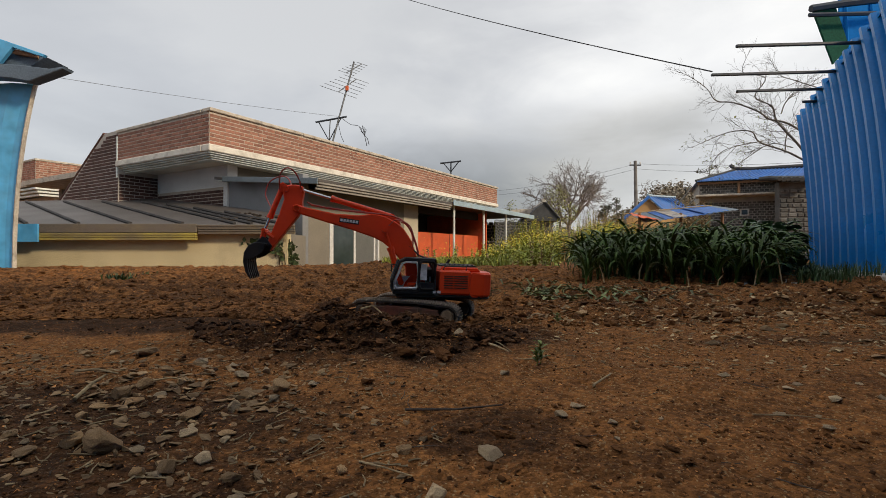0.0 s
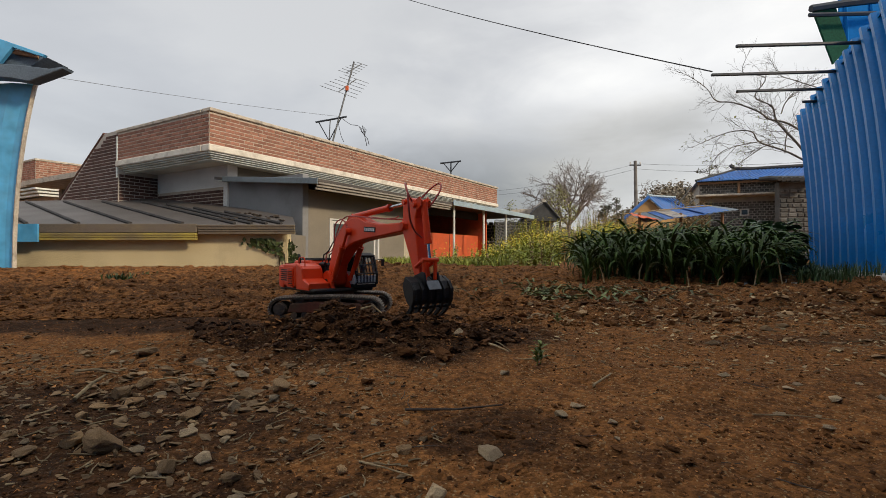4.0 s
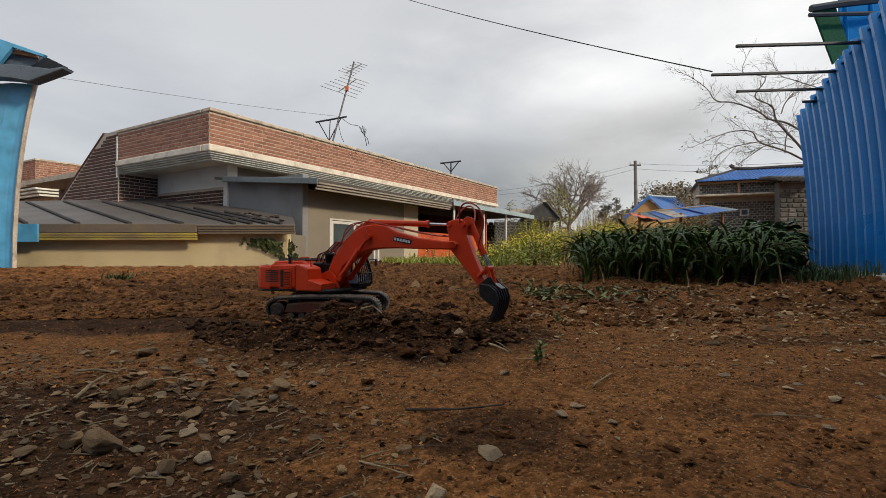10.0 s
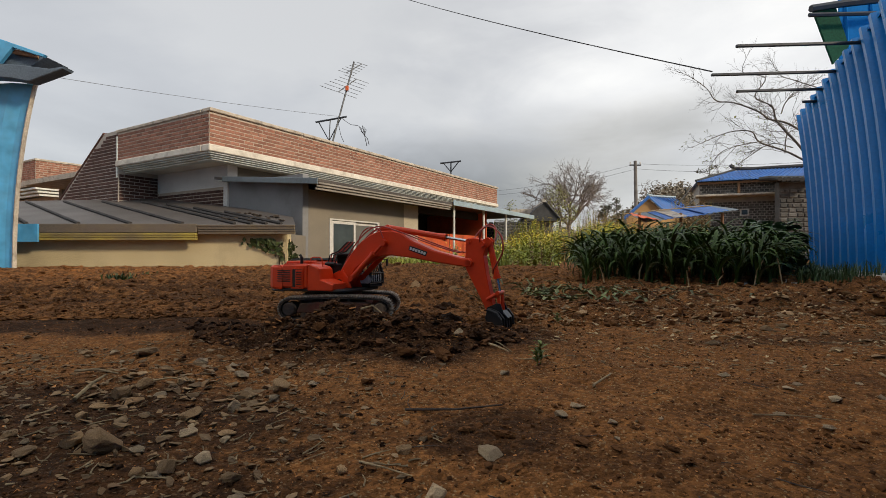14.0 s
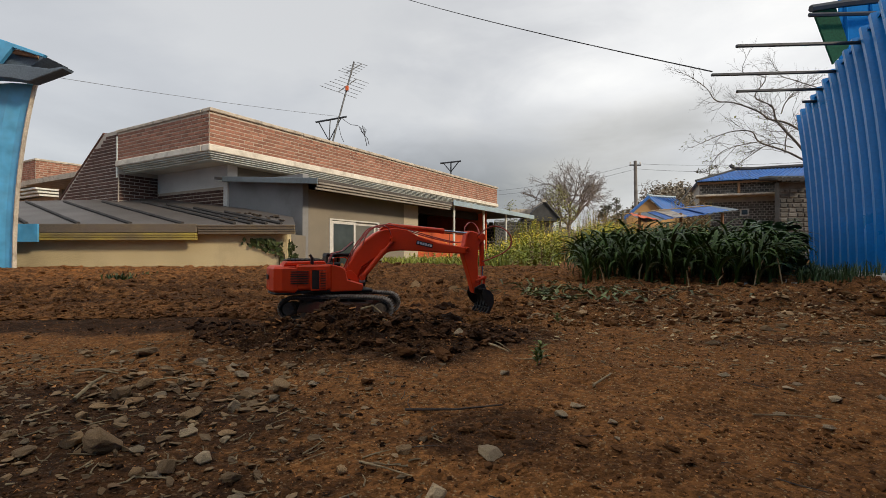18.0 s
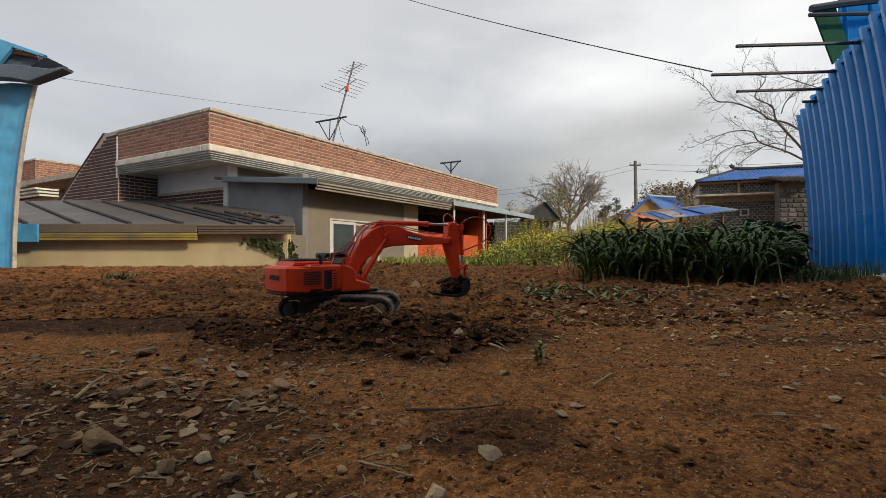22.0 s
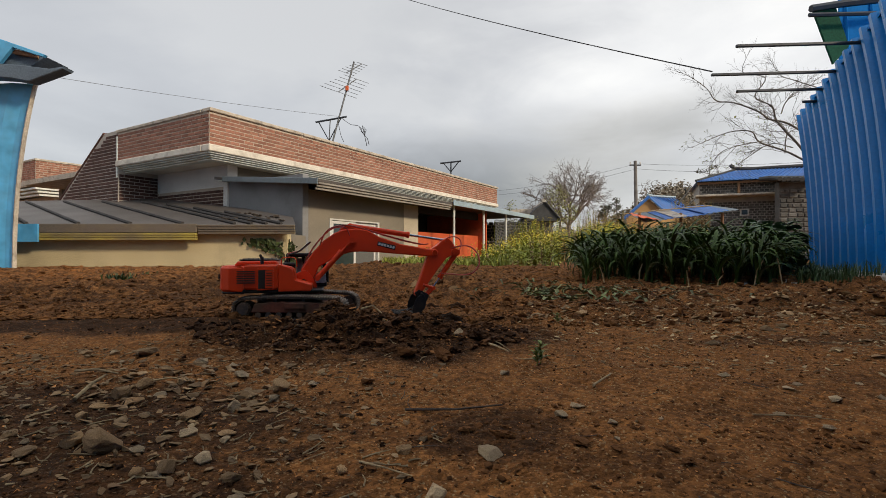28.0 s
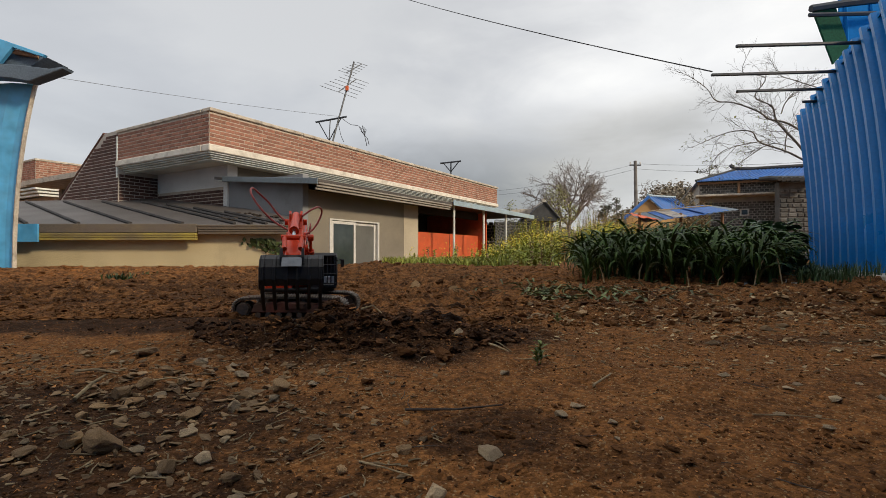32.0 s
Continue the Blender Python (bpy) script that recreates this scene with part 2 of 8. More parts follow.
    col = mixc(op("MULTIPLY", op("MULTIPLY", chip, 0.7), op("SUBTRACT", 1.0, op("MULTIPLY", wet_shade, 0.75))), col, (0.38, 0.26, 0.13))
    L.new(col, b.inputs["Base Color"])
    b.inputs["Roughness"].default_value = 0.95
    b.inputs["Specular IOR Level"].default_value = 0.12
    hgt = op("ADD", op("MULTIPLY", midn, 0.7), op("ADD", op("MULTIPLY", fine, 0.5), op("MULTIPLY", grain, 0.22)))
    hgt = op("ADD", hgt, op("MULTIPLY", op("SUBTRACT", 1.0, vo.outputs["Distance"]), 0.16))
    bp = N.new("ShaderNodeBump")
    bp.inputs["Strength"].default_value, bp.inputs["Distance"].default_value = 1.0, 0.018
    L.new(hgt, bp.inputs["Height"])
    L.new(bp.outputs[0], b.inputs["Normal"])
    return m


SOIL = soil_material()
MOIST = mat("moist_soil", (0.092, 0.039, 0.0140), (0.034, 0.0155, 0.0066), 0.9, scale=30, fine=200, bump=1.0, spec=0.12, rnd=0.65, bdist=0.006)
CRUMB = mat("dry_crumb", (0.36, 0.16, 0.055), (0.20, 0.085, 0.027), 0.95, scale=30, fine=200, bump=0.5, spec=0.12, rnd=0.45, bdist=0.003)
DLUMP = mat("hard_soil_lump", (0.15, 0.063, 0.021), (0.08, 0.034, 0.012), 0.95, scale=30, fine=160, bump=0.5, spec=0.1, rnd=0.35, bdist=0.004)
CLOD = mat("dry_clod", (0.39, 0.166, 0.051), (0.215, 0.090, 0.028), 0.95, scale=30, fine=200, bump=1.0, spec=0.12, rnd=0.4, bdist=0.006, dirt=(0.052, 0.025, 0.012), dirt_amt=0.9, dirt_scale=1.7)
STONE = mat("field_stone", (0.38, 0.24, 0.115), (0.24, 0.142, 0.060), 0.9, scale=30, fine=240, bump=0.7, dirt=(0.19, 0.088, 0.03), dirt_amt=0.65, dirt_scale=18, rnd=0.4, bdist=0.003)
GSTONE = mat("grey_stone", (0.50, 0.37, 0.215), (0.37, 0.26, 0.145), 0.88, scale=26, fine=220, bump=0.7, dirt=(0.22, 0.11, 0.042), dirt_amt=0.5, dirt_scale=14, rnd=0.28, bdist=0.003)
STRAW = mat("dry_straw", (0.42, 0.31, 0.16), (0.22, 0.15, 0.075), 0.9, scale=30, fine=200, bump=0.2, rnd=0.4)
TWIG = mat("twig_bark", (0.075, 0.055, 0.04), (0.045, 0.033, 0.025), 0.9, scale=30, fine=200, bump=0.4, rnd=0.2)
BARK = mat("bark", (0.24, 0.21, 0.18), (0.15, 0.13, 0.11), 0.9, scale=6, fine=60, bump=0.5)
LEAF = mat("strap_leaf", (0.032, 0.064, 0.010), (0.056, 0.096, 0.015), 0.5, scale=14, fine=120, bump=0.2, stretch=(1, 1, 0.2), rnd=0.5, spec=0.27, trans=0.1)
YLEAF = mat("yellowed_leaf", (0.17, 0.15, 0.05), (0.10, 0.11, 0.035), 0.6, scale=14, fine=90, bump=0.2, rnd=0.25)
SPROUT = mat("seedling_leaf", (0.115, 0.160, 0.032), (0.17, 0.19, 0.05), 0.6, scale=20, fine=90, bump=0.1, rnd=0.4)
WILT = mat("wilted_leaf", (0.075, 0.120, 0.028), (0.165, 0.160, 0.065), 0.65, scale=16, fine=90, bump=0.2, rnd=0.45)
WEED = mat("field_green", (0.30, 0.32, 0.05), (0.19, 0.23, 0.04), 0.7, scale=5, fine=40, bump=0, rnd=0.4, trans=0.1)
RAPE = mat("yellow_blossom", (0.72, 0.58, 0.03), (0.60, 0.50, 0.04), 0.7, scale=5, fine=40, bump=0, rnd=0.2)
GRASS = mat("grass_blade", (0.03, 0.065, 0.02), (0.05, 0.085, 0.025), 0.6, scale=8, fine=60, bump=0, rnd=0.3)
IVY = mat("ivy_leaf", (0.05, 0.085, 0.02), (0.08, 0.11, 0.03), 0.6, scale=10, fine=60, bump=0.1, rnd=0.35)
IVYD = mat("dark_broad_leaf", (0.024, 0.060, 0.022), (0.042, 0.088, 0.03), 0.45, scale=10, fine=60, bump=0.1, rnd=0.4, spec=0.5)
BRICK = mat("red_brick", (0.42, 0.195, 0.130), (0.29, 0.128, 0.090), 0.9, scale=9, fine=90, bump=0.3, dirt=(0.30, 0.22, 0.17), dirt_amt=0.25, rnd=0.25)
DBRICK = mat("brown_brick", (0.125, 0.06, 0.046), (0.085, 0.045, 0.038), 0.85, scale=6, fine=90, bump=0.3, rnd=0.25)
MORTAR = mat("mortar", (0.54, 0.46, 0.38), (0.44, 0.37, 0.30), 0.95, scale=5, fine=120, bump=0.2)
MORTAR2 = mat("dull_mortar", (0.54, 0.49, 0.44), (0.44, 0.40, 0.36), 0.95, scale=5, fine=120, bump=0.2)
VERGE = mat("grey_blue_verge", (0.17, 0.215, 0.24), (0.14, 0.175, 0.20), 0.5, scale=2, fine=40, bump=0.03)
CONC = mat("weathered_concrete", (0.62, 0.56, 0.47), (0.48, 0.42, 0.35), 0.9, scale=4, fine=80, bump=0.25, dirt=(0.16, 0.13, 0.10), dirt_amt=0.7, dirt_scale=5)
BANDW = mat("whitewashed_concrete", (0.82, 0.77, 0.68), (0.70, 0.65, 0.56), 0.9, scale=3, fine=80, bump=0.2, dirt=(0.30, 0.25, 0.20), dirt_amt=0.55, dirt_scale=4)
# cream plaster darkened: the shade on the lean-to is in its colour
CREAM_DARK = mat("shade_darkened_cream", (0.255, 0.226, 0.180), (0.21, 0.186, 0.15), 0.9, scale=1.5, fine=60, bump=0.12, dirt=(0.27, 0.235, 0.18), dirt_amt=0.5, dirt_scale=1.2)
# brighter plaster for the shed front, sunlight put into the colour
SHEDW = mat("sunlit_yellowish_plaster", (0.62, 0.52, 0.315), (0.54, 0.45, 0.27), 0.9, scale=1.2, fine=60, bump=0.12, dirt=(0.26, 0.21, 0.14), dirt_amt=0.5, dirt_scale=0.9)
# soffit paler than the walls: light bounced off the ground put into its colour
SOFFIT = mat("bounce_lit_soffit", (0.86, 0.82, 0.72), (0.78, 0.74, 0.65), 0.9, scale=1.5, fine=60, bump=0.08, dirt=(0.42, 0.37, 0.30), dirt_amt=0.4, dirt_scale=1.4)
# paler plaster stands in for the patch of sun on the lean-to
SUNSTRIP = mat("sunlit_strip_plaster", (0.56, 0.49, 0.37), (0.48, 0.42, 0.32), 0.9, scale=1.5, fine=60, bump=0.12, dirt=(0.34, 0.30, 0.23), dirt_amt=0.5, dirt_scale=2)
GREYW = mat("grey_plaster", (0.27, 0.275, 0.285), (0.215, 0.22, 0.23), 0.9, scale=1.5, fine=60, bump=0.12, dirt=(0.15, 0.14, 0.13), dirt_amt=0.4, dirt_scale=1.5)
# white and gutter paint lightened in place of bounced light
WHITEW = mat("white_panel", (0.80, 0.80, 0.78), (0.72, 0.72, 0.70), 0.8, scale=1.2, fine=50, bump=0.05, dirt=(0.4, 0.38, 0.34), dirt_amt=0.3)
GUTTER = mat("grey_green_gutter", (0.76, 0.80, 0.76), (0.66, 0.70, 0.66), 0.55, scale=2, fine=40, bump=0.05, dirt=(0.34, 0.30, 0.24), dirt_amt=0.35, dirt_scale=2)
BROWNM = mat("dark_brown_metal", (0.15, 0.122, 0.098), (0.11, 0.09, 0.073), 0.6, scale=2, fine=50, bump=0.05, dirt=(0.24, 0.19, 0.10), dirt_amt=0.4, dirt_scale=2)
YPAINT = mat("yellowed_fascia", (0.40, 0.32, 0.055), (0.20, 0.16, 0.075), 0.7, scale=1.3, fine=50, bump=0.1, stretch=(0.5, 1, 3), dirt=(0.13, 0.105, 0.075), dirt_amt=0.8, dirt_scale=1.2)
EAVEG = mat("grey_brown_eave", (0.34, 0.31, 0.27), (0.25, 0.225, 0.195), 0.65, scale=3, fine=50, bump=0.05, dirt=(0.09, 0.075, 0.06), dirt_amt=0.4, dirt_scale=3)
ROOFT = mat("dark_roof_sheet", (0.105, 0.092, 0.085), (0.075, 0.067, 0.062), 0.55, scale=1.5, fine=40, bump=0.08, dirt=(0.16, 0.14, 0.12), dirt_amt=0.4)
ROOFL = mat("roof_batten", (0.045, 0.04, 0.038), None, 0.7, scale=4, fine=40, bump=0.1)
LBLUE = mat("light_blue_fascia", (0.36, 0.47, 0.54), (0.29, 0.39, 0.46), 0.5, scale=2, fine=40, bump=0.05, dirt=(0.28, 0.25, 0.2), dirt_amt=0.4)
BLUES = mat("blue_sheet_steel", (0.005, 0.20, 0.56), (0.004, 0.165, 0.47), 0.3, metal=0.0, scale=1.2, fine=40, bump=0.03, dirt=(0.02, 0.19, 0.45), dirt_amt=0.3, dirt_scale=1.6, spec=0.4, grain=0.4)
BLUEM = mat("matt_blue_sheet", (0.006, 0.17, 0.50), (0.005, 0.145, 0.43), 0.8, scale=1.2, fine=40, bump=0.03, spec=0.08, grain=0.4)
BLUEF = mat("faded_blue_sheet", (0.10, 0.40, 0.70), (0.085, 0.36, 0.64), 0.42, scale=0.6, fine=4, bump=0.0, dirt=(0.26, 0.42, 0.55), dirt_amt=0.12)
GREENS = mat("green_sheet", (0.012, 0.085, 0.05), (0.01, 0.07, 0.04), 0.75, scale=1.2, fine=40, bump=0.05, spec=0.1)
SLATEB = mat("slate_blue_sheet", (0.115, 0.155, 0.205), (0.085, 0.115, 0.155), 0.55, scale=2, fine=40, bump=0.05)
STEEL = mat("grey_steel", (0.20, 0.21, 0.22), (0.14, 0.145, 0.15), 0.5, metal=0.5, scale=10, fine=80, bump=0.05)
DSTEEL = mat("dark_steel", (0.035, 0.042, 0.055), (0.025, 0.03, 0.04), 0.5, metal=0.2, scale=10, fine=80, bump=0.05)
WFRAME = mat("white_window_frame", (0.72, 0.71, 0.68), (0.62, 0.61, 0.58), 0.5, scale=6, fine=60, bump=0.02)
ORANGE = mat("orange_paint", (0.66, 0.12, 0.04), (0.55, 0.095, 0.03), 0.7, scale=2, fine=50, bump=0.08, dirt=(0.3, 0.08, 0.04), dirt_amt=0.5)
DARK = mat("dark_interior", (0.045, 0.035, 0.03), None, 0.95, scale=2, fine=30, bump=0)
PANE = mat("window_glass", (0.05, 0.065, 0.065), (0.035, 0.05, 0.05), 0.12, scale=0.8, fine=4, bump=0, spec=0.7)
SCREEN = mat("insect_screen", (0.15, 0.15, 0.14), (0.12, 0.12, 0.115), 0.8, scale=2, fine=300, bump=0.1)
REDM = mat("orange_red_paint", (0.76, 0.058, 0.010), (0.68, 0.048, 0.008), 0.36, scale=5, fine=90, bump=0.0, dirt=(0.32, 0.05, 0.016), dirt_amt=0.18, dirt_scale=9, spec=0.28, bdist=0.002, grain=0.12)
BLACKM = mat("black_steel", (0.007, 0.007, 0.008), (0.013, 0.012, 0.011), 0.55, scale=14, fine=120, bump=0.1, dirt=(0.045, 0.028, 0.017), dirt_amt=0.4, dirt_scale=14, bdist=0.002, spec=0.35)
RUBBER = mat("track_steel", (0.075, 0.055, 0.042), (0.04, 0.031, 0.025), 0.75, scale=25, fine=160, bump=0.3, dirt=(0.15, 0.085, 0.045), dirt_amt=0.7, dirt_scale=20, bdist=0.002)
SHOE = mat("worn_track_shoe", (0.36, 0.30, 0.23), (0.20, 0.16, 0.12), 0.6, metal=0.2, scale=40, fine=200, bump=0.3, dirt=(0.13, 0.075, 0.04), dirt_amt=0.6, dirt_scale=26, rnd=0.25, bdist=0.002)
FRAMEM = mat("muddy_track_frame", (0.16, 0.042, 0.022), (0.08, 0.04, 0.025), 0.85, scale=14, fine=120, bump=0.3, dirt=(0.11, 0.062, 0.034), dirt_amt=0.85, dirt_scale=12, bdist=0.003)
HUBM = mat("dusty_hub", (0.34, 0.235, 0.140), (0.24, 0.16, 0.095), 0.8, scale=30, fine=160, bump=0.2, dirt=(0.14, 0.085, 0.05), dirt_amt=0.5, dirt_scale=30, bdist=0.002)
CABW = mat("cab_white", (0.72, 0.72, 0.71), (0.62, 0.62, 0.61), 0.45, scale=12, fine=80, bump=0.02, dirt=(0.2, 0.15, 0.1), dirt_amt=0.4, dirt_scale=14)
CHROME = mat("cylinder_rod", (0.62, 0.62, 0.62), (0.5, 0.5, 0.5), 0.2, metal=0.9, scale=30, fine=200, bump=0.02)
HOSE = mat("red_hose", (0.45, 0.07, 0.05), (0.36, 0.05, 0.04), 0.45, scale=20, fine=100, bump=0.05)
BHOSE = mat("black_hose", (0.02, 0.02, 0.02), None, 0.5, scale=20, fine=100, bump=0.05)
WHITEP = mat("white_paint", (0.7, 0.7, 0.68), None, 0.5, scale=20, fine=100, bump=0.02)


# ---- mesh tools ----
class Mesh:
    """Collects vertices and faces of one part."""

    def __init__(self):
        self.v, self.f = [], []

    def add(self, vs, fs, m=None):
        o = len(self.v)
        self.v += [tuple(m @ Vector(p)) for p in vs] if m else [tuple(p) for p in vs]
        self.f += [tuple(o + i for i in q) for q in fs]
        return self

    def box(self, c, s, ch=0.0, m=None):
        hx, hy, hz = s[0] / 2, s[1] / 2, s[2] / 2
        if not ch:
            vs = [(c[0] + a * hx, c[1] + b * hy, c[2] + d * hz) for a in (-1, 1) for b in (-1, 1) for d in (-1, 1)]
            return self.add(vs, [(0, 1, 3, 2), (4, 6, 7, 5), (0, 4, 5, 1), (2, 3, 7, 6), (0, 2, 6, 4), (1, 5, 7, 3)], m)
        vs, idx, fs = [], {}, []
        for a in (-1, 1):
            for b in (-1, 1):
                for d in (-1, 1):
                    for ax in range(3):
                        p = [a * (hx - ch), b * (hy - ch), d * (hz - ch)]
                        p[ax] = (a, b, d)[ax] * (hx, hy, hz)[ax]
                        idx[a, b, d, ax] = len(vs)
                        vs.append((c[0] + p[0], c[1] + p[1], c[2] + p[2]))
        for ax in range(3):
            o1, o2 = (ax + 1) % 3, (ax + 2) % 3
            for sg in (-1, 1):
                q = []
                for k1, k2 in ((-1, -1), (1, -1), (1, 1), (-1, 1)):
                    key = [0, 0, 0]
                    key[ax], key[o1], key[o2] = sg, k1, k2
                    q.append(idx[key[0], key[1], key[2], ax])
                fs.append(q if sg > 0 else q[::-1])
            for k1 in (-1, 1):
                for k2 in (-1, 1):
                    q = []
                    for sg in (-1, 1):
                        key = [0, 0, 0]
                        key[ax], key[o1], key[o2] = sg, k1, k2
                        pr = [idx[key[0], key[1], key[2], o1], idx[key[0], key[1], key[2], o2]]
                        q += pr if sg < 0 else pr[::-1]
                    fs.append(q if k1 * k2 > 0 else q[::-1])
        for a in (-1, 1):
            for b in (-1, 1):
                for d in (-1, 1):
                    q = [idx[a, b, d, k] for k in range(3)]
                    fs.append(q if a * b * d > 0 else q[::-1])
        return self.add(vs, fs, m)

    def cyl(self, p0, p1, r0, r1=None, n=10, caps=True):
        r1 = r0 if r1 is None else r1
        p0, p1 = Vector(p0), Vector(p1)
        d = (p1 - p0)
        q = d.to_track_quat("Z", "Y")
        vs = []
        for p, r in ((p0, r0), (p1, r1)):
            for i in range(n):
                a = 2 * math.pi * i / n
                vs.append(p + q @ Vector((r * math.cos(a), r * math.sin(a), 0)))
        fs = [(i, (i + 1) % n, n + (i + 1) % n, n + i) for i in range(n)]
        if caps:
            fs += [tuple(range(n - 1, -1, -1)), tuple(range(n, 2 * n))]
        return self.add(vs, fs)

    def tube(self, pts, r, n=6, r1=None):
        r1 = r if r1 is None else r1
        pts = [Vector(p) for p in pts]
        k = len(pts)
        vs, fs = [], []
        for j, p in enumerate(pts):
            d = (pts[min(j + 1, k - 1)] - pts[max(j - 1, 0)])
            q = d.to_track_quat("Z", "Y")
            rr = r + (r1 - r) * j / (k - 1)
            vs += [p + q @ Vector((rr * math.cos(2 * math.pi * i / n), rr * math.sin(2 * math.pi * i / n), 0)) for i in range(n)]
        for j in range(k - 1):
            fs += [(j * n + i, j * n + (i + 1) % n, (j + 1) * n + (i + 1) % n, (j + 1) * n + i) for i in range(n)]
        fs += [tuple(range(n - 1, -1, -1)), tuple(range((k - 1) * n, k * n))]
        return self.add(vs, fs)

    def prism(self, poly, y0, y1, m=None, inset=0.0):
        """Outline in the x-z plane, extruded from y0 to y1; inset chamfers the rims."""
        n = len(poly)
        cx, cz = sum(p[0] for p in poly) / n, sum(p[1] for p in poly) / n
        area = sum(poly[i][0] * poly[(i + 1) % n][1] - poly[(i + 1) % n][0] * poly[i][1] for i in range(n))
        if area > 0:
            poly = poly[::-1]

        def ring(y, k):
            out = []
            for i, (x, z) in enumerate(poly):
                a, b = poly[i - 1], poly[(i + 1) % n]
                tx, tz = b[0] - a[0], b[1] - a[1]
                ln = math.hypot(tx, tz) or 1
                out.append((x + k * tz / ln * -1 * -1, y, z - k * tx / ln))
            return out
        if inset:
            e = inset if y1 > y0 else -inset
            rings = [ring(y0, inset), ring(y0 + e, 0), ring(y1 - e, 0), ring(y1, inset)]
        else:
            rings = [ring(y0, 0), ring(y1, 0)]
        vs = [p for r in rings for p in r]
        fs = []
        for j in range(len(rings) - 1):
            fs += [(j * n + i, j * n + (i + 1) % n, (j + 1) * n + (i + 1) % n, (j + 1) * n + i) for i in range(n)]
        fs += [tuple(range(n - 1, -1, -1)), tuple((len(rings) - 1) * n + i for i in range(n))]
        return self.add(vs, fs, m)

    def data(self, name, material, smooth=False):
        me = bpy.data.meshes.new(name)
        me.from_pydata(self.v, [], self.f)
        me.materials.append(material)
        if smooth:
            me.polygons.foreach_set("use_smooth", [True] * len(me.polygons))
        me.update()
        if len(self.f) < 3000:
            bm = bmesh.new()
            bm.from_mesh(me)
            bmesh.ops.recalc_face_normals(bm, faces=bm.faces)
            bm.to_mesh(me)
            bm.free()
        return me


def part(name, msh, material, parent=None, label="", m=None, smooth=False):
    ob = new(name, msh if isinstance(msh, bpy.types.Mesh) else msh.data(name, material, smooth))
    if parent:
        ob.parent = parent
    if m:
        ob.matrix_basis = m
    if label:
        ob["label"] = label
    return ob


def thing(name, label, category, m=None, group="", kind=""):
    ob = new(name)
    ob.empty_display_size = 0.1
    if m:
        ob.matrix_basis = m
    return tagged(ob, label, category, group, kind)


def whole(name, msh, material, label, category="", group="", kind="", m=None, smooth=False):
    return tagged(part(name, msh, material, None, "", m, smooth), label, category, group, kind)


# ---- ground ----
def bumpf(x, y, cx, cy, sx, sy):
    return math.exp(-((x - cx) / sx) ** 2 - ((y - cy) / sy) ** 2)


def ground_z(x, y):
    """Height of the lot: nearly level, tilled and cloddy, a low pile of dug soil, a slight rise at the back."""
    r = math.hypot(x, y)
    z = 0.0
    if r < 14:
        z += 0.020 * noise.noise((x * 1.3, y * 1.3, 0.3)) + 0.010 * noise.noise((x * 4.1, y * 4.1, 1.7))
        tilled = min(1.0, max(0.0, (y - 1.7 + 0.12 * x) / 1.0)) * max(0.0, 1 - max(0, y - 6.5) / 3)
        tilled = max(tilled, bumpf(x, y, -0.38, 1.40, 0.42, 0.26), bumpf(x, y, -0.05, 1.75, 0.5, 0.3))
        z += (0.005 + 0.036 * tilled) * noise.noise((x * 11, y * 11, 4.2))
        z += (0.005 + 0.024 * tilled) * abs(noise.noise((x * 27, y * 27, 2.2)))
        z += 0.046 * bumpf(x, y, -0.26, 1.40, 0.36, 0.16) * (1 + 0.5 * noise.noise((x * 7, y * 9, 3.3))) + 0.022 * bumpf(x, y, -0.05, 1.5, 0.3, 0.17) - 0.022 * bumpf(x, y, 0.10, 1.60, 0.14, 0.10) - 0.018 * bumpf(x, y, 0.02, 1.92, 0.28, 0.14)
        z -= 0.030 * bumpf(x, y, -1.6, 1.85, 0.7, 0.12)
        z += 0.055 * tilled * noise.noise((x * 2.3 + y * 1.1, y * 3.4, 9.0))
        z += 0.07 * bumpf(x, y, -1.4, 5.6, 1.6, 0.9) + 0.05 * bumpf(x, y, -0.1, 6.2, 1.2, 0.8)
        z += 0.03 * min(1.0, max(0.0, (y - 3.0) / 4.0))
        z -= 0.055 * bumpf(x, y, 0.0, 0.0, 0.5, 0.35)
        stand = bumpf(x, y, -0.34, 1.90, 0.50, 0.26)
        z += (0.004 - z) * min(1.0, 1.5 * stand)
        bank_edge = 1.56 + 0.10 * noise.noise((x * 2.1, 0.0, 7.7))
        z += 0.032 * min(1.0, max(0.0, (y - bank_edge) / 0.16)) * min(1.0, max(0.0, (-0.50 - x) / 0.25)) * max(0.0, 1 - max(0.0, y - 2.2) / 2.5)
        if r < 4.0:
            loose = 0.35 + 0.65 * min(1.0, max(0.0, 0.5 + 1.6 * noise.noise((x * 1.9, y * 2.6, 6.1))))
            z += loose * (0.0036 * noise.noise((x * 46, y * 46, 8.2)) + 0.0026 * abs(noise.noise((x * 92, y * 92, 3.9))))
    else:
        z += 0.03
    return z


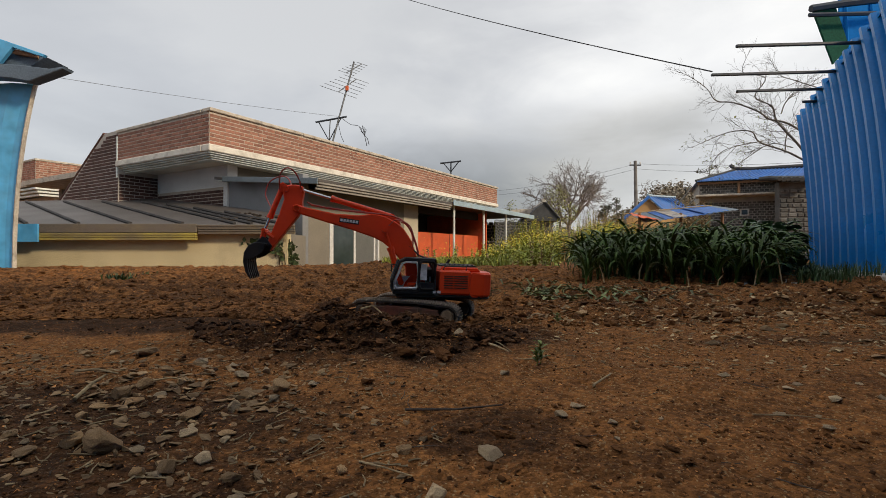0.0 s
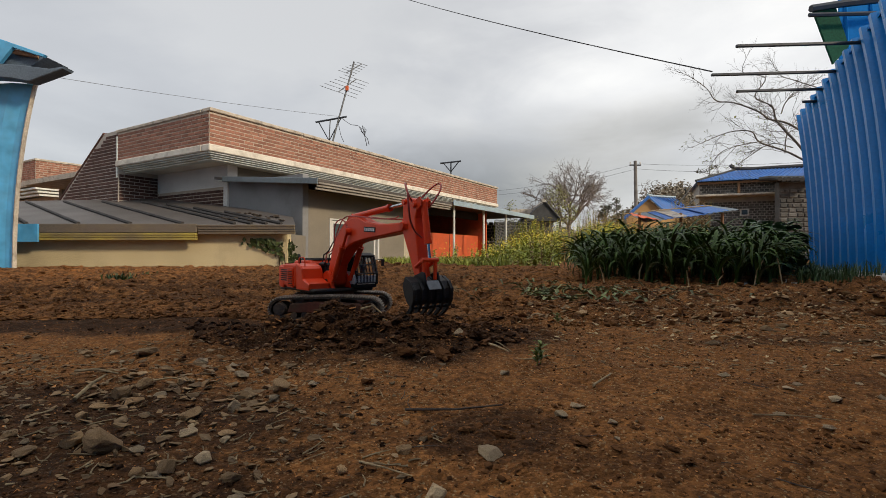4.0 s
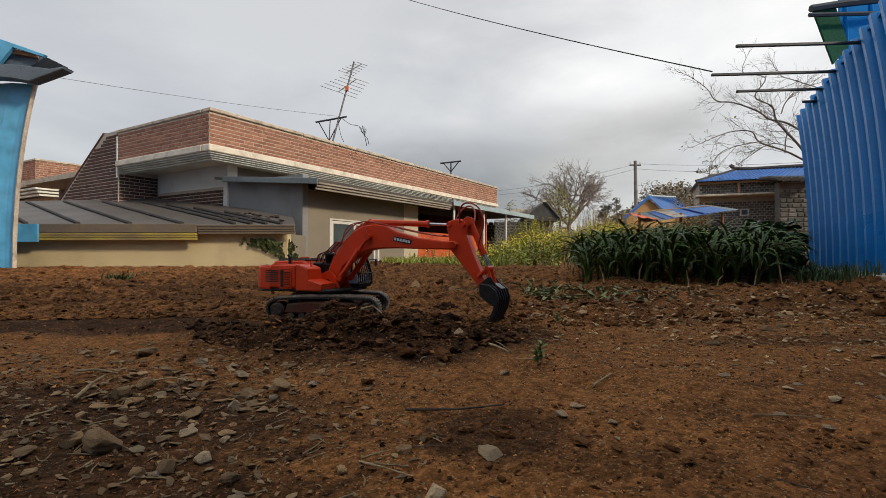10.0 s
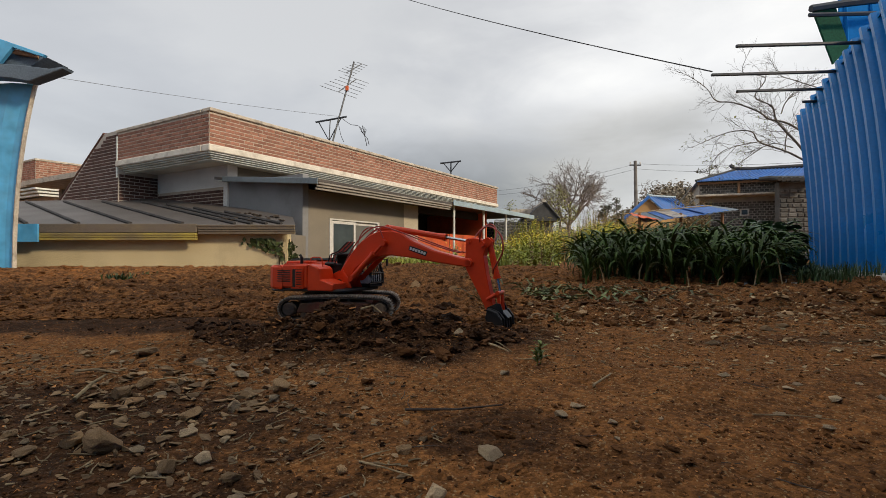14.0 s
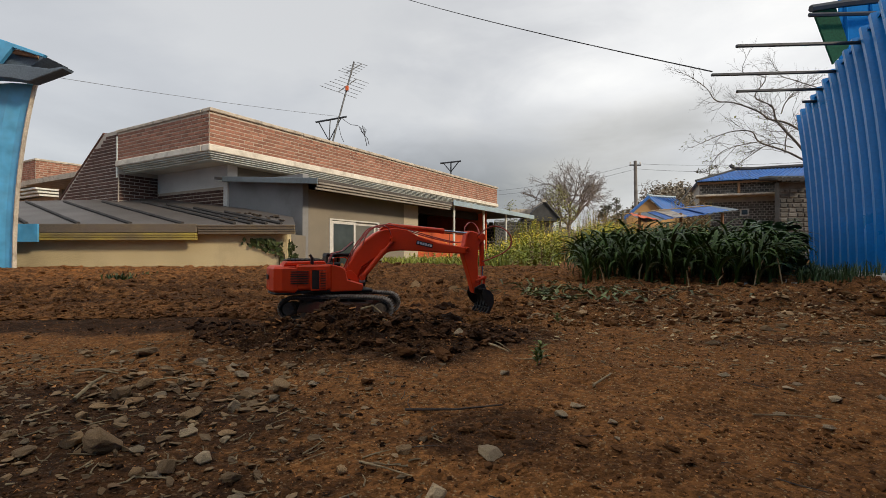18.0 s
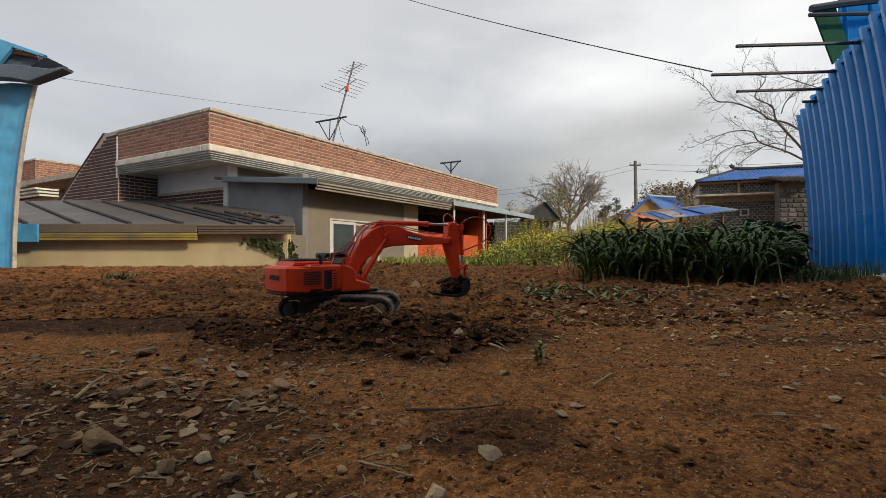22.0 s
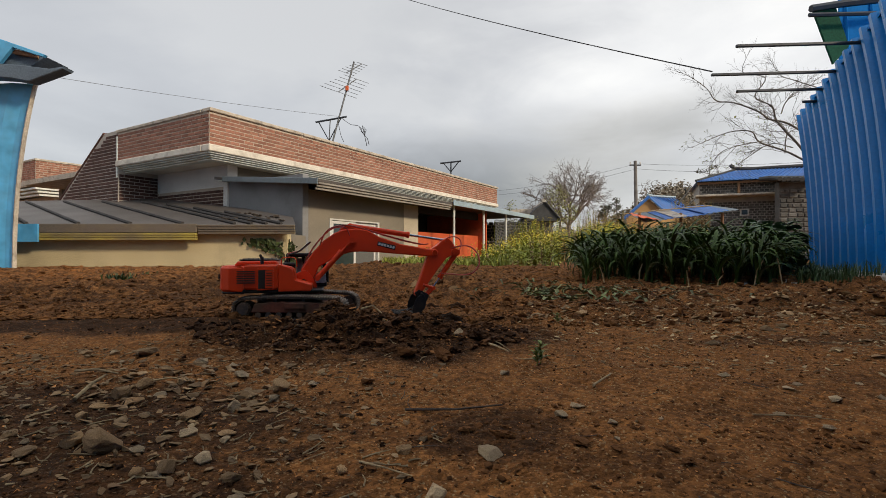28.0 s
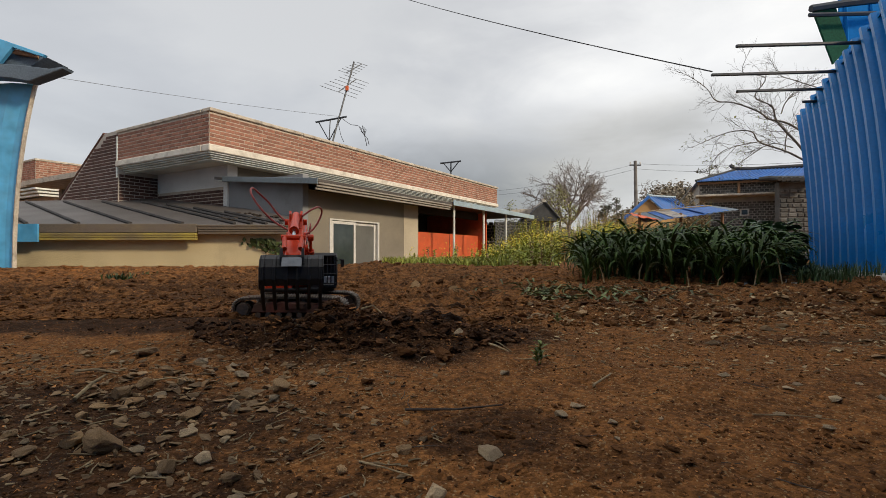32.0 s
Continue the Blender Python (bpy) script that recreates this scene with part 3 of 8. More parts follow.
def build_ground():
    ring_r = [0.30 * 1.0045 ** i for i in range(481)]
    ring_r += [ring_r[-1] * 1.0125 ** i for i in range(1, 150)]
    ring_r += [ring_r[-1] * 1.09 ** i for i in range(1, 68)]
    n_fine, n_back = 740, 60
    half = radians(56)
    angs = [-half + 2 * half * i / n_fine for i in range(n_fine + 1)]
    angs += [half + (2 * math.pi - 2 * half) * i / n_back for i in range(1, n_back)]
    n = len(angs)
    vs, fs = [(0.0, 0.0, ground_z(0, 0))], []
    for r in ring_r:
        for a in angs:
            x, y = r * math.sin(a), r * math.cos(a)
            vs.append((x, y, ground_z(x, y) if abs(a) < half + 0.05 or r < 1 else (0.03 if r > 14 else 0.0)))
    for i in range(n):
        fs.append((0, 1 + (i + 1) % n, 1 + i))
    for j in range(len(ring_r) - 1):
        o, p = 1 + j * n, 1 + (j + 1) * n
        fs += [(o + i, o + (i + 1) % n, p + (i + 1) % n, p + i) for i in range(n)]
    me = bpy.data.meshes.new("ground")
    me.from_pydata(vs, [], fs)
    me.materials.append(SOIL)
    me.polygons.foreach_set("use_smooth", [True] * len(me.polygons))
    me.update()
    tagged(new("ground", me), "reddish-brown tilled bare soil lot with clods and gravel", "ground", kind="structure")


build_ground()

# ---- red-brick house: frame of axes along its long front (u) and away from the lot (l) ----
HC, HU, HV, HZ = Vector((-4.52, 9.5, 0)), Vector((0.513, 0.858, 0)), Vector((-0.858, 0.513, 0)), -0.85
HM = Matrix((( HU.x, HV.x, 0, HC.x), (HU.y, HV.y, 0, HC.y), (0, 0, 1, 0), (0, 0, 0, 1)))


def span(u0, u1, l0, l1, z0, z1, ch=0.0):
    return Mesh().box(((u0 + u1) / 2, (l0 + l1) / 2, (z0 + z1) / 2), (abs(u1 - u0), abs(l1 - l0), abs(z1 - z0)), ch)


BRICK_MESH = {}


def bricks(parent, material, origin, along, out, length, z0, z1, limit=0, keep=None, name="brick"):
    """Running-bond courses proud of a mortar backing; the first `limit` bricks are parts, the rest one joined part."""
    key = material.name
    if key not in BRICK_MESH:
        BRICK_MESH[key] = Mesh().box((0, 0, 0), (0.211, 0.02, 0.059), 0.003).data("brick", material)
    rest, made, k = Mesh(), 0, 0
    out = Vector(out)
    along = Vector(along)
    rot = Matrix((( along.x, -out.x, 0, 0), (along.y, -out.y, 0, 0), (0, 0, 1, 0), (0, 0, 0, 1)))
    z = z0 + 0.040
    while z < z1 - 0.02:
        s = 0.0 if k % 2 else -0.1125
        while s < length - 0.02:
            a, e = max(0.0, s) + 0.007, min(s + 0.225, length) - 0.007
            c = (a + e) / 2
            if e - a > 0.04 and (keep is None or keep(c, z)):
                p = Vector(origin) + along * c + out * (-0.005 + 0.003 * random.random())
                p.z = z
                m = Matrix.Translation(p) @ rot @ Matrix.Diagonal(((e - a) / 0.211, 1, 1, 1))
                if made < limit:
                    part(name, BRICK_MESH[key], material, parent, m=m)
                    made += 1
                else:
                    rest.box((0, 0, 0), (0.211, 0.02, 0.059), 0, m)
            s += 0.225
        z += 0.076
        k += 1
    if rest.v:
        tagged(part("brickwork", rest, material, parent), kind="stuff")


def build_house():
    h = thing("brick_house", "single-storey house with red brick parapet and cream walls", "house", HM)
    LEN = 13.3
    part("roof_slab", span(0.12, LEN - 0.1, 0.12, 9.0, 2.225, 2.36), CONC, h)
    # parapet backing walls and coping
    front = part("parapet_front", span(0, LEN, 0, 0.2, 2.36, 3.02), MORTAR, h)
    side = part("parapet_side", span(0, 0.2, 0.2, 3.4, 2.36, 3.02), MORTAR, h)
    part("parapet_end", span(LEN - 0.2, LEN, 0.2, 9, 2.36, 3.02), MORTAR, h)
    u = -0.03
    while u < LEN:
        w = min(1.2, LEN + 0.03 - u)
        part("coping_stone", Mesh().box((u + w / 2, 0.09, 3.055 + 0.006 * random.random()), (w - 0.012, 0.28, 0.07), 0.012), CONC, h, "weathered concrete coping stone")
        u += w
    part("coping_side", span(-0.03, 0.25, 0.24, 3.46, 3.02, 3.09, 0.012), CONC, h)
    # concrete band and stepped gutter moulding
    part("eave_band_front", span(-0.04, LEN + 0.04, -0.05, 0.2, 2.25, 2.385, 0.015), BANDW, h, "stained whitewashed concrete band")
    part("eave_band_side", span(-0.05, 0.2, 0.2, 3.44, 2.25, 2.385, 0.015), BANDW, h)
    for k in range(4):
        o, z = 0.0 + 0.050 * k, 2.220 - 0.032 * k
        part("gutter_ridge", span(o, LEN - o, o, o + 0.16, z, z + 0.027, 0.006), GUTTER, h)
        part("gutter_ridge", span(o, o + 0.16, o + 0.161, 3.42, z, z + 0.027, 0.006), GUTTER, h)
    part("soffit", span(0.18, LEN - 0.2, 0.18, 0.80, 2.185, 2.215), SOFFIT, h)
    part("soffit", span(0.18, 0.92, 0.801, 3.4, 2.185, 2.215), SOFFIT, h)
    # main walls
    part("wall_side_upper", span(0.9, 1.1, 0.78, 3.42, 1.72, 2.184), WHITEW, h, "white painted upper wall")
    low = part("wall_side_lower", span(0.9, 1.1, 0.80, 3.42, HZ, 1.72), MORTAR, h)
    part("corner_pilaster", span(0.86, 1.12, 0.66, 0.80, HZ, 2.184, 0.01), WHITEW, h)
    part("wall_front", span(1.12, LEN - 0.9, 0.78, 0.98, HZ, 2.184), CREAM_DARK, h)
    part("wall_end", span(LEN - 0.9, LEN - 0.7, 0.98, 8.5, HZ, 2.184), CREAM_DARK, h)
    part("wall_back", span(0.9, LEN - 0.7, 8.5, 8.7, HZ, 2.184), CREAM_DARK, h)
    wing = part("wing_wall", Mesh().prism([(3.402, HZ), (10.1, HZ), (4.05, 3.08), (3.402, 3.09)], 0, 1.6, Matrix(((0, 1, 0, 0), (1, 0, 0, 0), (0, 0, 1, 0), (0, 0, 0, 1)))), MORTAR2, h, "sloping brown brick wing wall")
    sl = Vector((0, 10.1 - 4.05, HZ - 3.08))
    part("wing_coping", Mesh().box((0, 0, 0), (0.28, 7.2, 0.05), 0.01, Matrix.Translation((0.12, 7.07, 1.14)) @ Euler((math.atan2(sl.z, sl.y), 0, 0)).to_matrix().to_4x4()), DBRICK, h)
    bricks(front, BRICK, (0, 0, 0), (1, 0, 0), (0, -1, 0), LEN, 2.375, 3.02, 300)
    bricks(side, BRICK, (0, 3.4, 0), (0, -1, 0), (-1, 0, 0), 3.4, 2.375, 3.02, 160)
    bricks(low, DBRICK, (0.9, 3.40, 0), (0, -1, 0), (-1, 0, 0), 2.6, 0.75, 1.70, 180)
    bricks(wing, DBRICK, (0.02, 3.402, 0), (1, 0, 0), (0, -1, 0), 0.88, 0.8, 2.1, 60)
    bricks(wing, DBRICK, (0, 3.402, 0), (0, 1, 0), (-1, 0, 0), 3.6, 0.95, 3.05, 240,
           keep=lambda s, z: 3.402 + s + 0.1 < 4.05 + (3.04 - z) * 1.54)
    # lean-to with window, sloped roof and gutter
    part("lean_to_wall_side", span(0.9, 1.05, -1.58, 0.655, HZ, 1.80), GREYW, h, "shaded grey plaster side wall")
    def lt(u0, u1, z0, z1, mm=CREAM_DARK):
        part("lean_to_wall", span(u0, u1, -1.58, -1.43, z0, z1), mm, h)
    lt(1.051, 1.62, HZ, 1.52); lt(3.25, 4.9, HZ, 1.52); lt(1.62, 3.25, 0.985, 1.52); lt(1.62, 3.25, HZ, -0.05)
    part("lean_to_wall", span(4.75, 4.9, -1.43, 0.78, HZ, 1.6), CREAM_DARK, h)
    # sun patch at the wall's right end, painted as a pale strip
    part("sun_patch", span(4.25, 4.885, -1.586, -1.58, HZ, 1.50), SUNSTRIP, h, "paler strip of plaster painted as a patch of sun")
    rf = Mesh()
    s = math.atan2(1.84 - 1.57, 0.78 + 2.2)
    rf.box((0, 0, 0), (4.9, 3.06, 0.05), 0.0, Matrix.Translation((3.10, -0.72, 1.735)) @ Euler((s, 0, 0)).to_matrix().to_4x4())
    part("lean_to_roof", rf, ROOFT, h)
    part("verge_board", Mesh().box((0, 0, 0), (0.03, 2.75, 0.11), 0.006, Matrix.Translation((0.63, -0.88, 1.70)) @ Euler((s, 0, 0)).to_matrix().to_4x4()), VERGE, h, "grey-blue painted verge board")
    for k in range(3):
        part("eave_strip", span(0.66, 5.55, -2.24 + 0.03 * k, -2.20 + 0.03 * k, 1.53 - 0.05 * k, 1.57 - 0.05 * k, 0.005), EAVEG, h)
    # porch with pale blue awning edge and posts
    part("awning_roof", span(5.55, 11.6, -2.25, 0.78, 1.62, 1.65), ROOFT, h)
    part("awning_fascia", span(5.56, 11.6, -2.29, -2.26, 1.55, 1.69, 0.006), LBLUE, h, "pale blue sheet awning edge")
    for u in (5.97, 7.82, 9.53):
        part("porch_post", Mesh().cyl((u, -2.05, HZ), (u, -2.05, 1.62), 0.034, n=10), GUTTER, h)
    part("orange_half_wall", span(5.3, 8.9, -1.3, -1.2, HZ, 0.86), ORANGE, h, "orange-red painted half wall")
    for u in (7.0,):
        part("panel_joint", span(u, u + 0.02, -1.306, -1.30, HZ, 0.86), DARK, h)
    part("orange_side_panel", span(8.9, 8.98, -1.6, 0.78, HZ, 1.6), ORANGE, h)
    part("porch_beam", span(5.0, 8.9, -1.32, -1.2, 1.38, 1.60), DARK, h)
    part("porch_back", span(4.92, 8.88, 0.70, 0.76, HZ, 1.6), DARK, h)
    net = Mesh()
    for k in range(26):
        a = 8.98 + 0.1 * k - 1.2
        for sg in (1, -1):
            u0, u1, z0, z1 = (a, a + 1.4, 0.0, 1.4) if sg > 0 else (a + 1.4, a, 0.0, 1.4)
            lo, hi = 8.99, 10.9
            t0, t1 = sorted(((lo - u0) / (u1 - u0), (hi - u0) / (u1 - u0)))
            t0, t1 = max(0, t0), min(1, t1)
            if t1 - t0 > 0.05:
                net.cyl((u0 + (u1 - u0) * t0, -1.9, z0 + (z1 - z0) * t0), (u0 + (u1 - u0) * t1, -1.9, z0 + (z1 - z0) * t1), 0.008, n=4, caps=False)
    part("wire_netting", net, STEEL, h, "diagonal wire mesh panel")
    # window
    w = part("window", span(1.62, 3.25, -1.60, -1.44, 0.955, 0.985), WFRAME, h, "white-framed sliding window")
    for (u0, u1, z0, z1) in ((1.62, 1.68, -0.05, 0.955), (3.19, 3.25, -0.05, 0.955), (1.68, 3.19, -0.05, 0.01)):
        part("frame_bar", span(u0, u1, -1.60, -1.44, z0, z1, 0.006), WFRAME, w)
    for (u0, u1, d, mm) in ((1.69, 2.44, -1.56, PANE), (2.36, 3.18, -1.52, SCREEN)):
        part("sash", span(u0, u0 + 0.06, d - 0.02, d + 0.02, 0.02, 0.945, 0.004), WFRAME, w)
        part("sash", span(u1 - 0.06, u1, d - 0.02, d + 0.02, 0.02, 0.945, 0.004), WFRAME, w)
        part("sash", span(u0 + 0.06, u1 - 0.06, d - 0.02, d + 0.02, 0.885, 0.945, 0.004), WFRAME, w)
        part("pane", span(u0 + 0.06, u1 - 0.06, d - 0.004, d + 0.004, 0.02, 0.885), mm, w)
    part("downpipe", Mesh().tube([(0.95, 3.36, 2.0), (0.9, 3.33, 1.9), (0.92, 3.33, 1.2), (0.92, 3.33, HZ)], 0.03, 8), GUTTER, h)
    part("verge_gap", span(-0.02, 0.06, 3.41, 3.47, 2.0, 2.95, 0.01), GUTTER, h, "grey rainwater pipe on the corner")
    return h


build_house()


# ---- neighbouring parapet house, farther back ----
def build_neighbour():
    c = Vector((-14.1, 17.0, 0))
    m = Matrix(((HU.x, HV.x, 0, c.x), (HU.y, HV.y, 0, c.y), (0, 0, 1, 0), (0, 0, 0, 1)))
    h = thing("brick_house", "farther single-storey house with red brick parapet", "house", m)
    f = part("parapet_front", span(0, 6, 0, 0.2, 2.8, 3.5), MORTAR, h)
    s = part("parapet_side", span(0, 0.2, 0.2, 6, 2.8, 3.5), MORTAR, h)
    part("coping", span(-0.03, 6, -0.03, 0.25, 3.5, 3.57, 0.01), CONC, h)
    part("coping", span(-0.03, 0.25, 0.25, 6, 3.5, 3.57, 0.01), CONC, h)
    part("eave_band", span(-0.05, 6, -0.05, 0.2, 2.62, 2.81, 0.01), CONC, h)
    part("eave_band", span(-0.05, 0.2, 0.2, 6, 2.62, 2.81, 0.01), CONC, h)
    for k in range(3):
        part("gutter_ridge", span(0.08 * k, 6, 0.08 * k, 0.3 + 0.08 * k, 2.5 - 0.1 * k, 2.58 - 0.1 * k, 0.01), GUTTER, h)
        part("gutter_ridge", span(0.08 * k, 0.3 + 0.08 * k, 0.3 + 0.08 * k, 6, 2.5 - 0.1 * k, 2.58 - 0.1 * k, 0.01), GUTTER, h)
    part("wall", span(0.9, 6, 0.9, 6, HZ, 2.299), WHITEW, h)
    part("roof_slab", span(0.26, 6, 0.26, 6, 2.30, 2.7), CONC, h)
    bricks(f, BRICK, (0, 0, 0), (1, 0, 0), (0, -1, 0), 5.5, 2.81, 3.5)
    bricks(s, BRICK, (0, 6, 0), (0, -1, 0), (-1, 0, 0), 6, 2.81, 3.5)


build_neighbour()


# ---- low shed in front of the house ----
def build_shed():
    s = thing("low_shed", "low cream-walled shed with dark sheet roof and stained fascia", "shed")
    X0, X1, Y0, Y1 = -8.6, -2.46, 8.2, 11.2
    rise = (1.44 - 0.74) / (Y1 - Y0)
    mz = lambda y: 0.74 + (y - Y0) * rise
    part("wall_front", Mesh().box(((X0 - 2.64) / 2, 8.45, -0.05), (-2.64 - X0, 0.2, 1.3)), SHEDW, s, "cream plaster front wall with sunlight put into its colour")
    part("wall_side", Mesh().box((-2.73, 9.0, -0.05), (0.18, 0.9, 1.3)), CREAM_DARK, s)
    part("roof", Mesh().add([(X0, Y0, mz(Y0)), (X1, Y0, mz(Y0)), (-2.75, 9.0, mz(9.0)), (-4.02, 10.1, mz(10.1)), (-6.9, 11.85, mz(11.85)), (X0 - 2, 11.2, mz(Y1)),
                             (X0, Y0, mz(Y0) - .05), (X1, Y0, mz(Y0) - .05), (-2.75, 9.0, mz(9.0) - .05), (-4.02, 10.1, mz(10.1) - .05), (-6.9, 11.85, mz(11.85) - .05), (X0 - 2, 11.2, mz(Y1) - .05)],
                            [(0, 1, 2, 3, 4, 5), (11, 10, 9, 8, 7, 6), (0, 6, 7, 1), (1, 7, 8, 2), (2, 8, 9, 3), (3, 9, 10, 4), (4, 10, 11, 5), (5, 11, 6, 0)]), ROOFT, s)
    d = Vector((0.755, -0.656, 0))
    x = -11.2
    while x < -4.2:
        a = Vector((x, 11.15, 0))
        if x > -6.8:
            a = Vector((x, 11.15 - (x + 6.8) * 0.62, 0))
        k = (a.y - Y0 - 0.03) / 0.656
        b = a + d * k
        if b.x > X1 - 0.1:
            k *= (X1 - 0.1 - a.x) / (b.x - a.x)
            b = a + d * k
        a.z, b.z = mz(a.y) + 0.02, mz(b.y) + 0.02
        part("roof_batten", Mesh().cyl(a, b, 0.028, n=6), ROOFL, s)
        x += 0.87
    # fascia: deep stained board, then narrower stepped gutter
    part("fascia_board", Mesh().box(((X0 - 4.08) / 2, 8.16, 0.68), (-4.08 - X0, 0.05, 0.15), 0.01), BROWNM, s)
    for k in range(3):
        part("fascia_stripe", Mesh().box(((X0 - 4.08) / 2, 8.145 + 0.006 * k, 0.582 - 0.042 * k), (-4.08 - X0, 0.06, 0.038), 0.006), YPAINT, s, "yellow stained fascia edge")
    for k in range(4):
        part("gutter_ridge", Mesh().box(((-4.07 + X1) / 2, 8.15 + 0.012 * k, 0.72 - 0.04 * k), (X1 + 4.07, 0.05, 0.036), 0.006), BROWNM, s)
    part("blue_fascia", Mesh().box((-6.88, 8.11, 0.60), (0.42, 0.03, 0.30), 0.005), BLUEF, s, "faded blue sheet piece")
    deb = Mesh()
    for i in range(40):
        x = -4.0 + 1.3 * random.random()
        y = 8.5 + 0.9 * random.random()
        if y - 8.2 > (-2.5 - x) * 1.2 + 0.2:
            continue
        deb.box((0, 0, 0), (0.05 + 0.1 * random.random(), 0.04, 0.015), 0, Matrix.Translation((x, y, mz(y) + 0.02)) @ Euler((0.2, 0.2 * random.random(), 6 * random.random())).to_matrix().to_4x4())
    whole("leaf_litter", deb, TWIG, "scattered dark litter lying on the shed roof", "litter", kind="stuff")


build_shed()


# ---- blue sheet-steel buildings at both sides ----
def corrugated(p0, p1, z0, top, pitch=0.2, depth=0.035, bow=0.0, thick=0.004):
    """A trapezoid-ribbed sheet wall from p0 to p1; top(s) gives its upper edge, bow leans the upper part."""
    p0, p1 = Vector((*p0, 0)), Vector((*p1, 0))
    d = p1 - p0
    ln = d.length
    d.normalize()
    nrm = Vector((-d.y, d.x, 0))
    prof, s = [], 0.0
    while s < ln:
        for f, o in ((0.0, 0), (0.52, 0), (0.64, 1), (0.88, 1)):
            if s + f * pitch <= ln:
                prof.append((s + f * pitch, o * depth))
        s += pitch
    rows = 8
    m = Mesh()
    for side in (0, 1):
        base = len(m.v)
        for s, o in prof:
            for j in range(rows + 1):
                k = j / rows
                z = z0 + (top(s) - z0) * k
                b = bow(k) if bow else 0.0
                p = p0 + d * (s + b) + nrm * (o - side * thick)
                m.v.append((p.x, p.y, z))
        for i in range(len(prof) - 1):
            for j in range(rows):
                a = base + i * (rows + 1) + j
                q = (a, a + 1, a + rows + 2, a + rows + 1)
                m.f.append(q if side else q[::-1])
    return m


def build_blue_right():
    b = thing("blue_shed", "shed clad in bright blue ribbed sheet steel", "shed")
    # wall and roof run on unseen to P1, added to shade the lot
    P0, P1 = (4.75, 6.25), (1.26, -2.25)
    tp = lambda s: 2.16 + 0.21 * s * 0.62
    part("wall_panel", corrugated(P1, P0, 0.02, lambda s: tp(9.187 - s), 0.22, 0.085, bow=lambda k: 0.55 * k ** 2), BLUES, b, "bright blue ribbed steel wall")
    # concrete footing
    part("footing", Mesh().box((0, 0, 0), (0.30, 4.4, 0.10), 0.01, Matrix.Translation((3.72, 4.1, 0.03)) @ Euler((0, 0, math.atan2(-2.4, 5.85))).to_matrix().to_4x4()), CONC, b)
    # purlins poking out past the wall head
    d = Vector((-2.4, -5.85, 0)).normalized()
    for s, ln in ((0.18, 0.22), (0.52, 1.10), (0.95, 1.45), (1.55, 1.28)):
        p = Vector((4.75, 6.25, tp(s) - 0.03)) + d * s
        part("purlin", Mesh().box((0, 0, 0), (ln + 0.6, 0.032, 0.027), 0.004, Matrix.Translation(p + Vector((0.3 - ln / 2, 0, -0.008 * ln))) @ Euler((0, radians(-1.6), 0)).to_matrix().to_4x4()), DSTEEL, b)
    part("rear_wall", Mesh().box((7.4, 6.3, 1.1), (5.2, 0.1, 2.2)), BLUES, b)
    part("green_panel", Mesh().add([(5.006, 6.28, 2.688), (5.207, 6.28, 2.919), (5.027, 6.28, 3.467), (4.753, 6.28, 3.380), (5.006, 6.31, 2.688), (5.207, 6.31, 2.919), (5.027, 6.31, 3.467), (4.753, 6.31, 3.380)],
                                   [(0, 1, 2, 3), (7, 6, 5, 4), (0, 4, 5, 1), (1, 5, 6, 2), (2, 6, 7, 3), (3, 7, 4, 0)]), GREENS, b, "green sheet offcut panel")
    part("upper_backing", Mesh().box((7.33, 6.47, 2.95), (4.2, 0.02, 1.5)), BLUEM, b)
    for k in range(12):
        part("sheet_rib", Mesh().cyl((5.36 + 0.34 * k, 6.46, 2.2), (5.30 + 0.34 * k, 6.46, 3.68), 0.025, n=6), BLUEM, b)
    part("roof_edge", Mesh().tube([(4.66, 6.2, 3.36), (5.05, 6.2, 3.42), (7.5, 6.2, 3.70)], 0.045, 6), DSTEEL, b, "dark roof edge")
    part("purlin", Mesh().tube([(4.60, 6.15, 3.255), (5.62, 6.15, 3.28)], 0.026, 6), DSTEEL, b)
    part("roof", Mesh().add([(4.7, 6.3, 2.2), (1.3, -2.2, 3.32), (9.4, -2.2, 3.6), (9.4, 6.3, 3.4), (4.7, 6.3, 2.17), (1.3, -2.2, 3.29), (9.4, -2.2, 3.57), (9.4, 6.3, 3.37)],
                            [(0, 1, 2, 3), (7, 6, 5, 4), (0, 4, 5, 1), (1, 5, 6, 2), (2, 6, 7, 3), (3, 7, 4, 0)]), BLUES, b)


build_blue_right()


WOODB0 = mat("brown_timber", (0.30, 0.16, 0.09), (0.2, 0.11, 0.06), 0.8, scale=4, fine=40, bump=0.1)


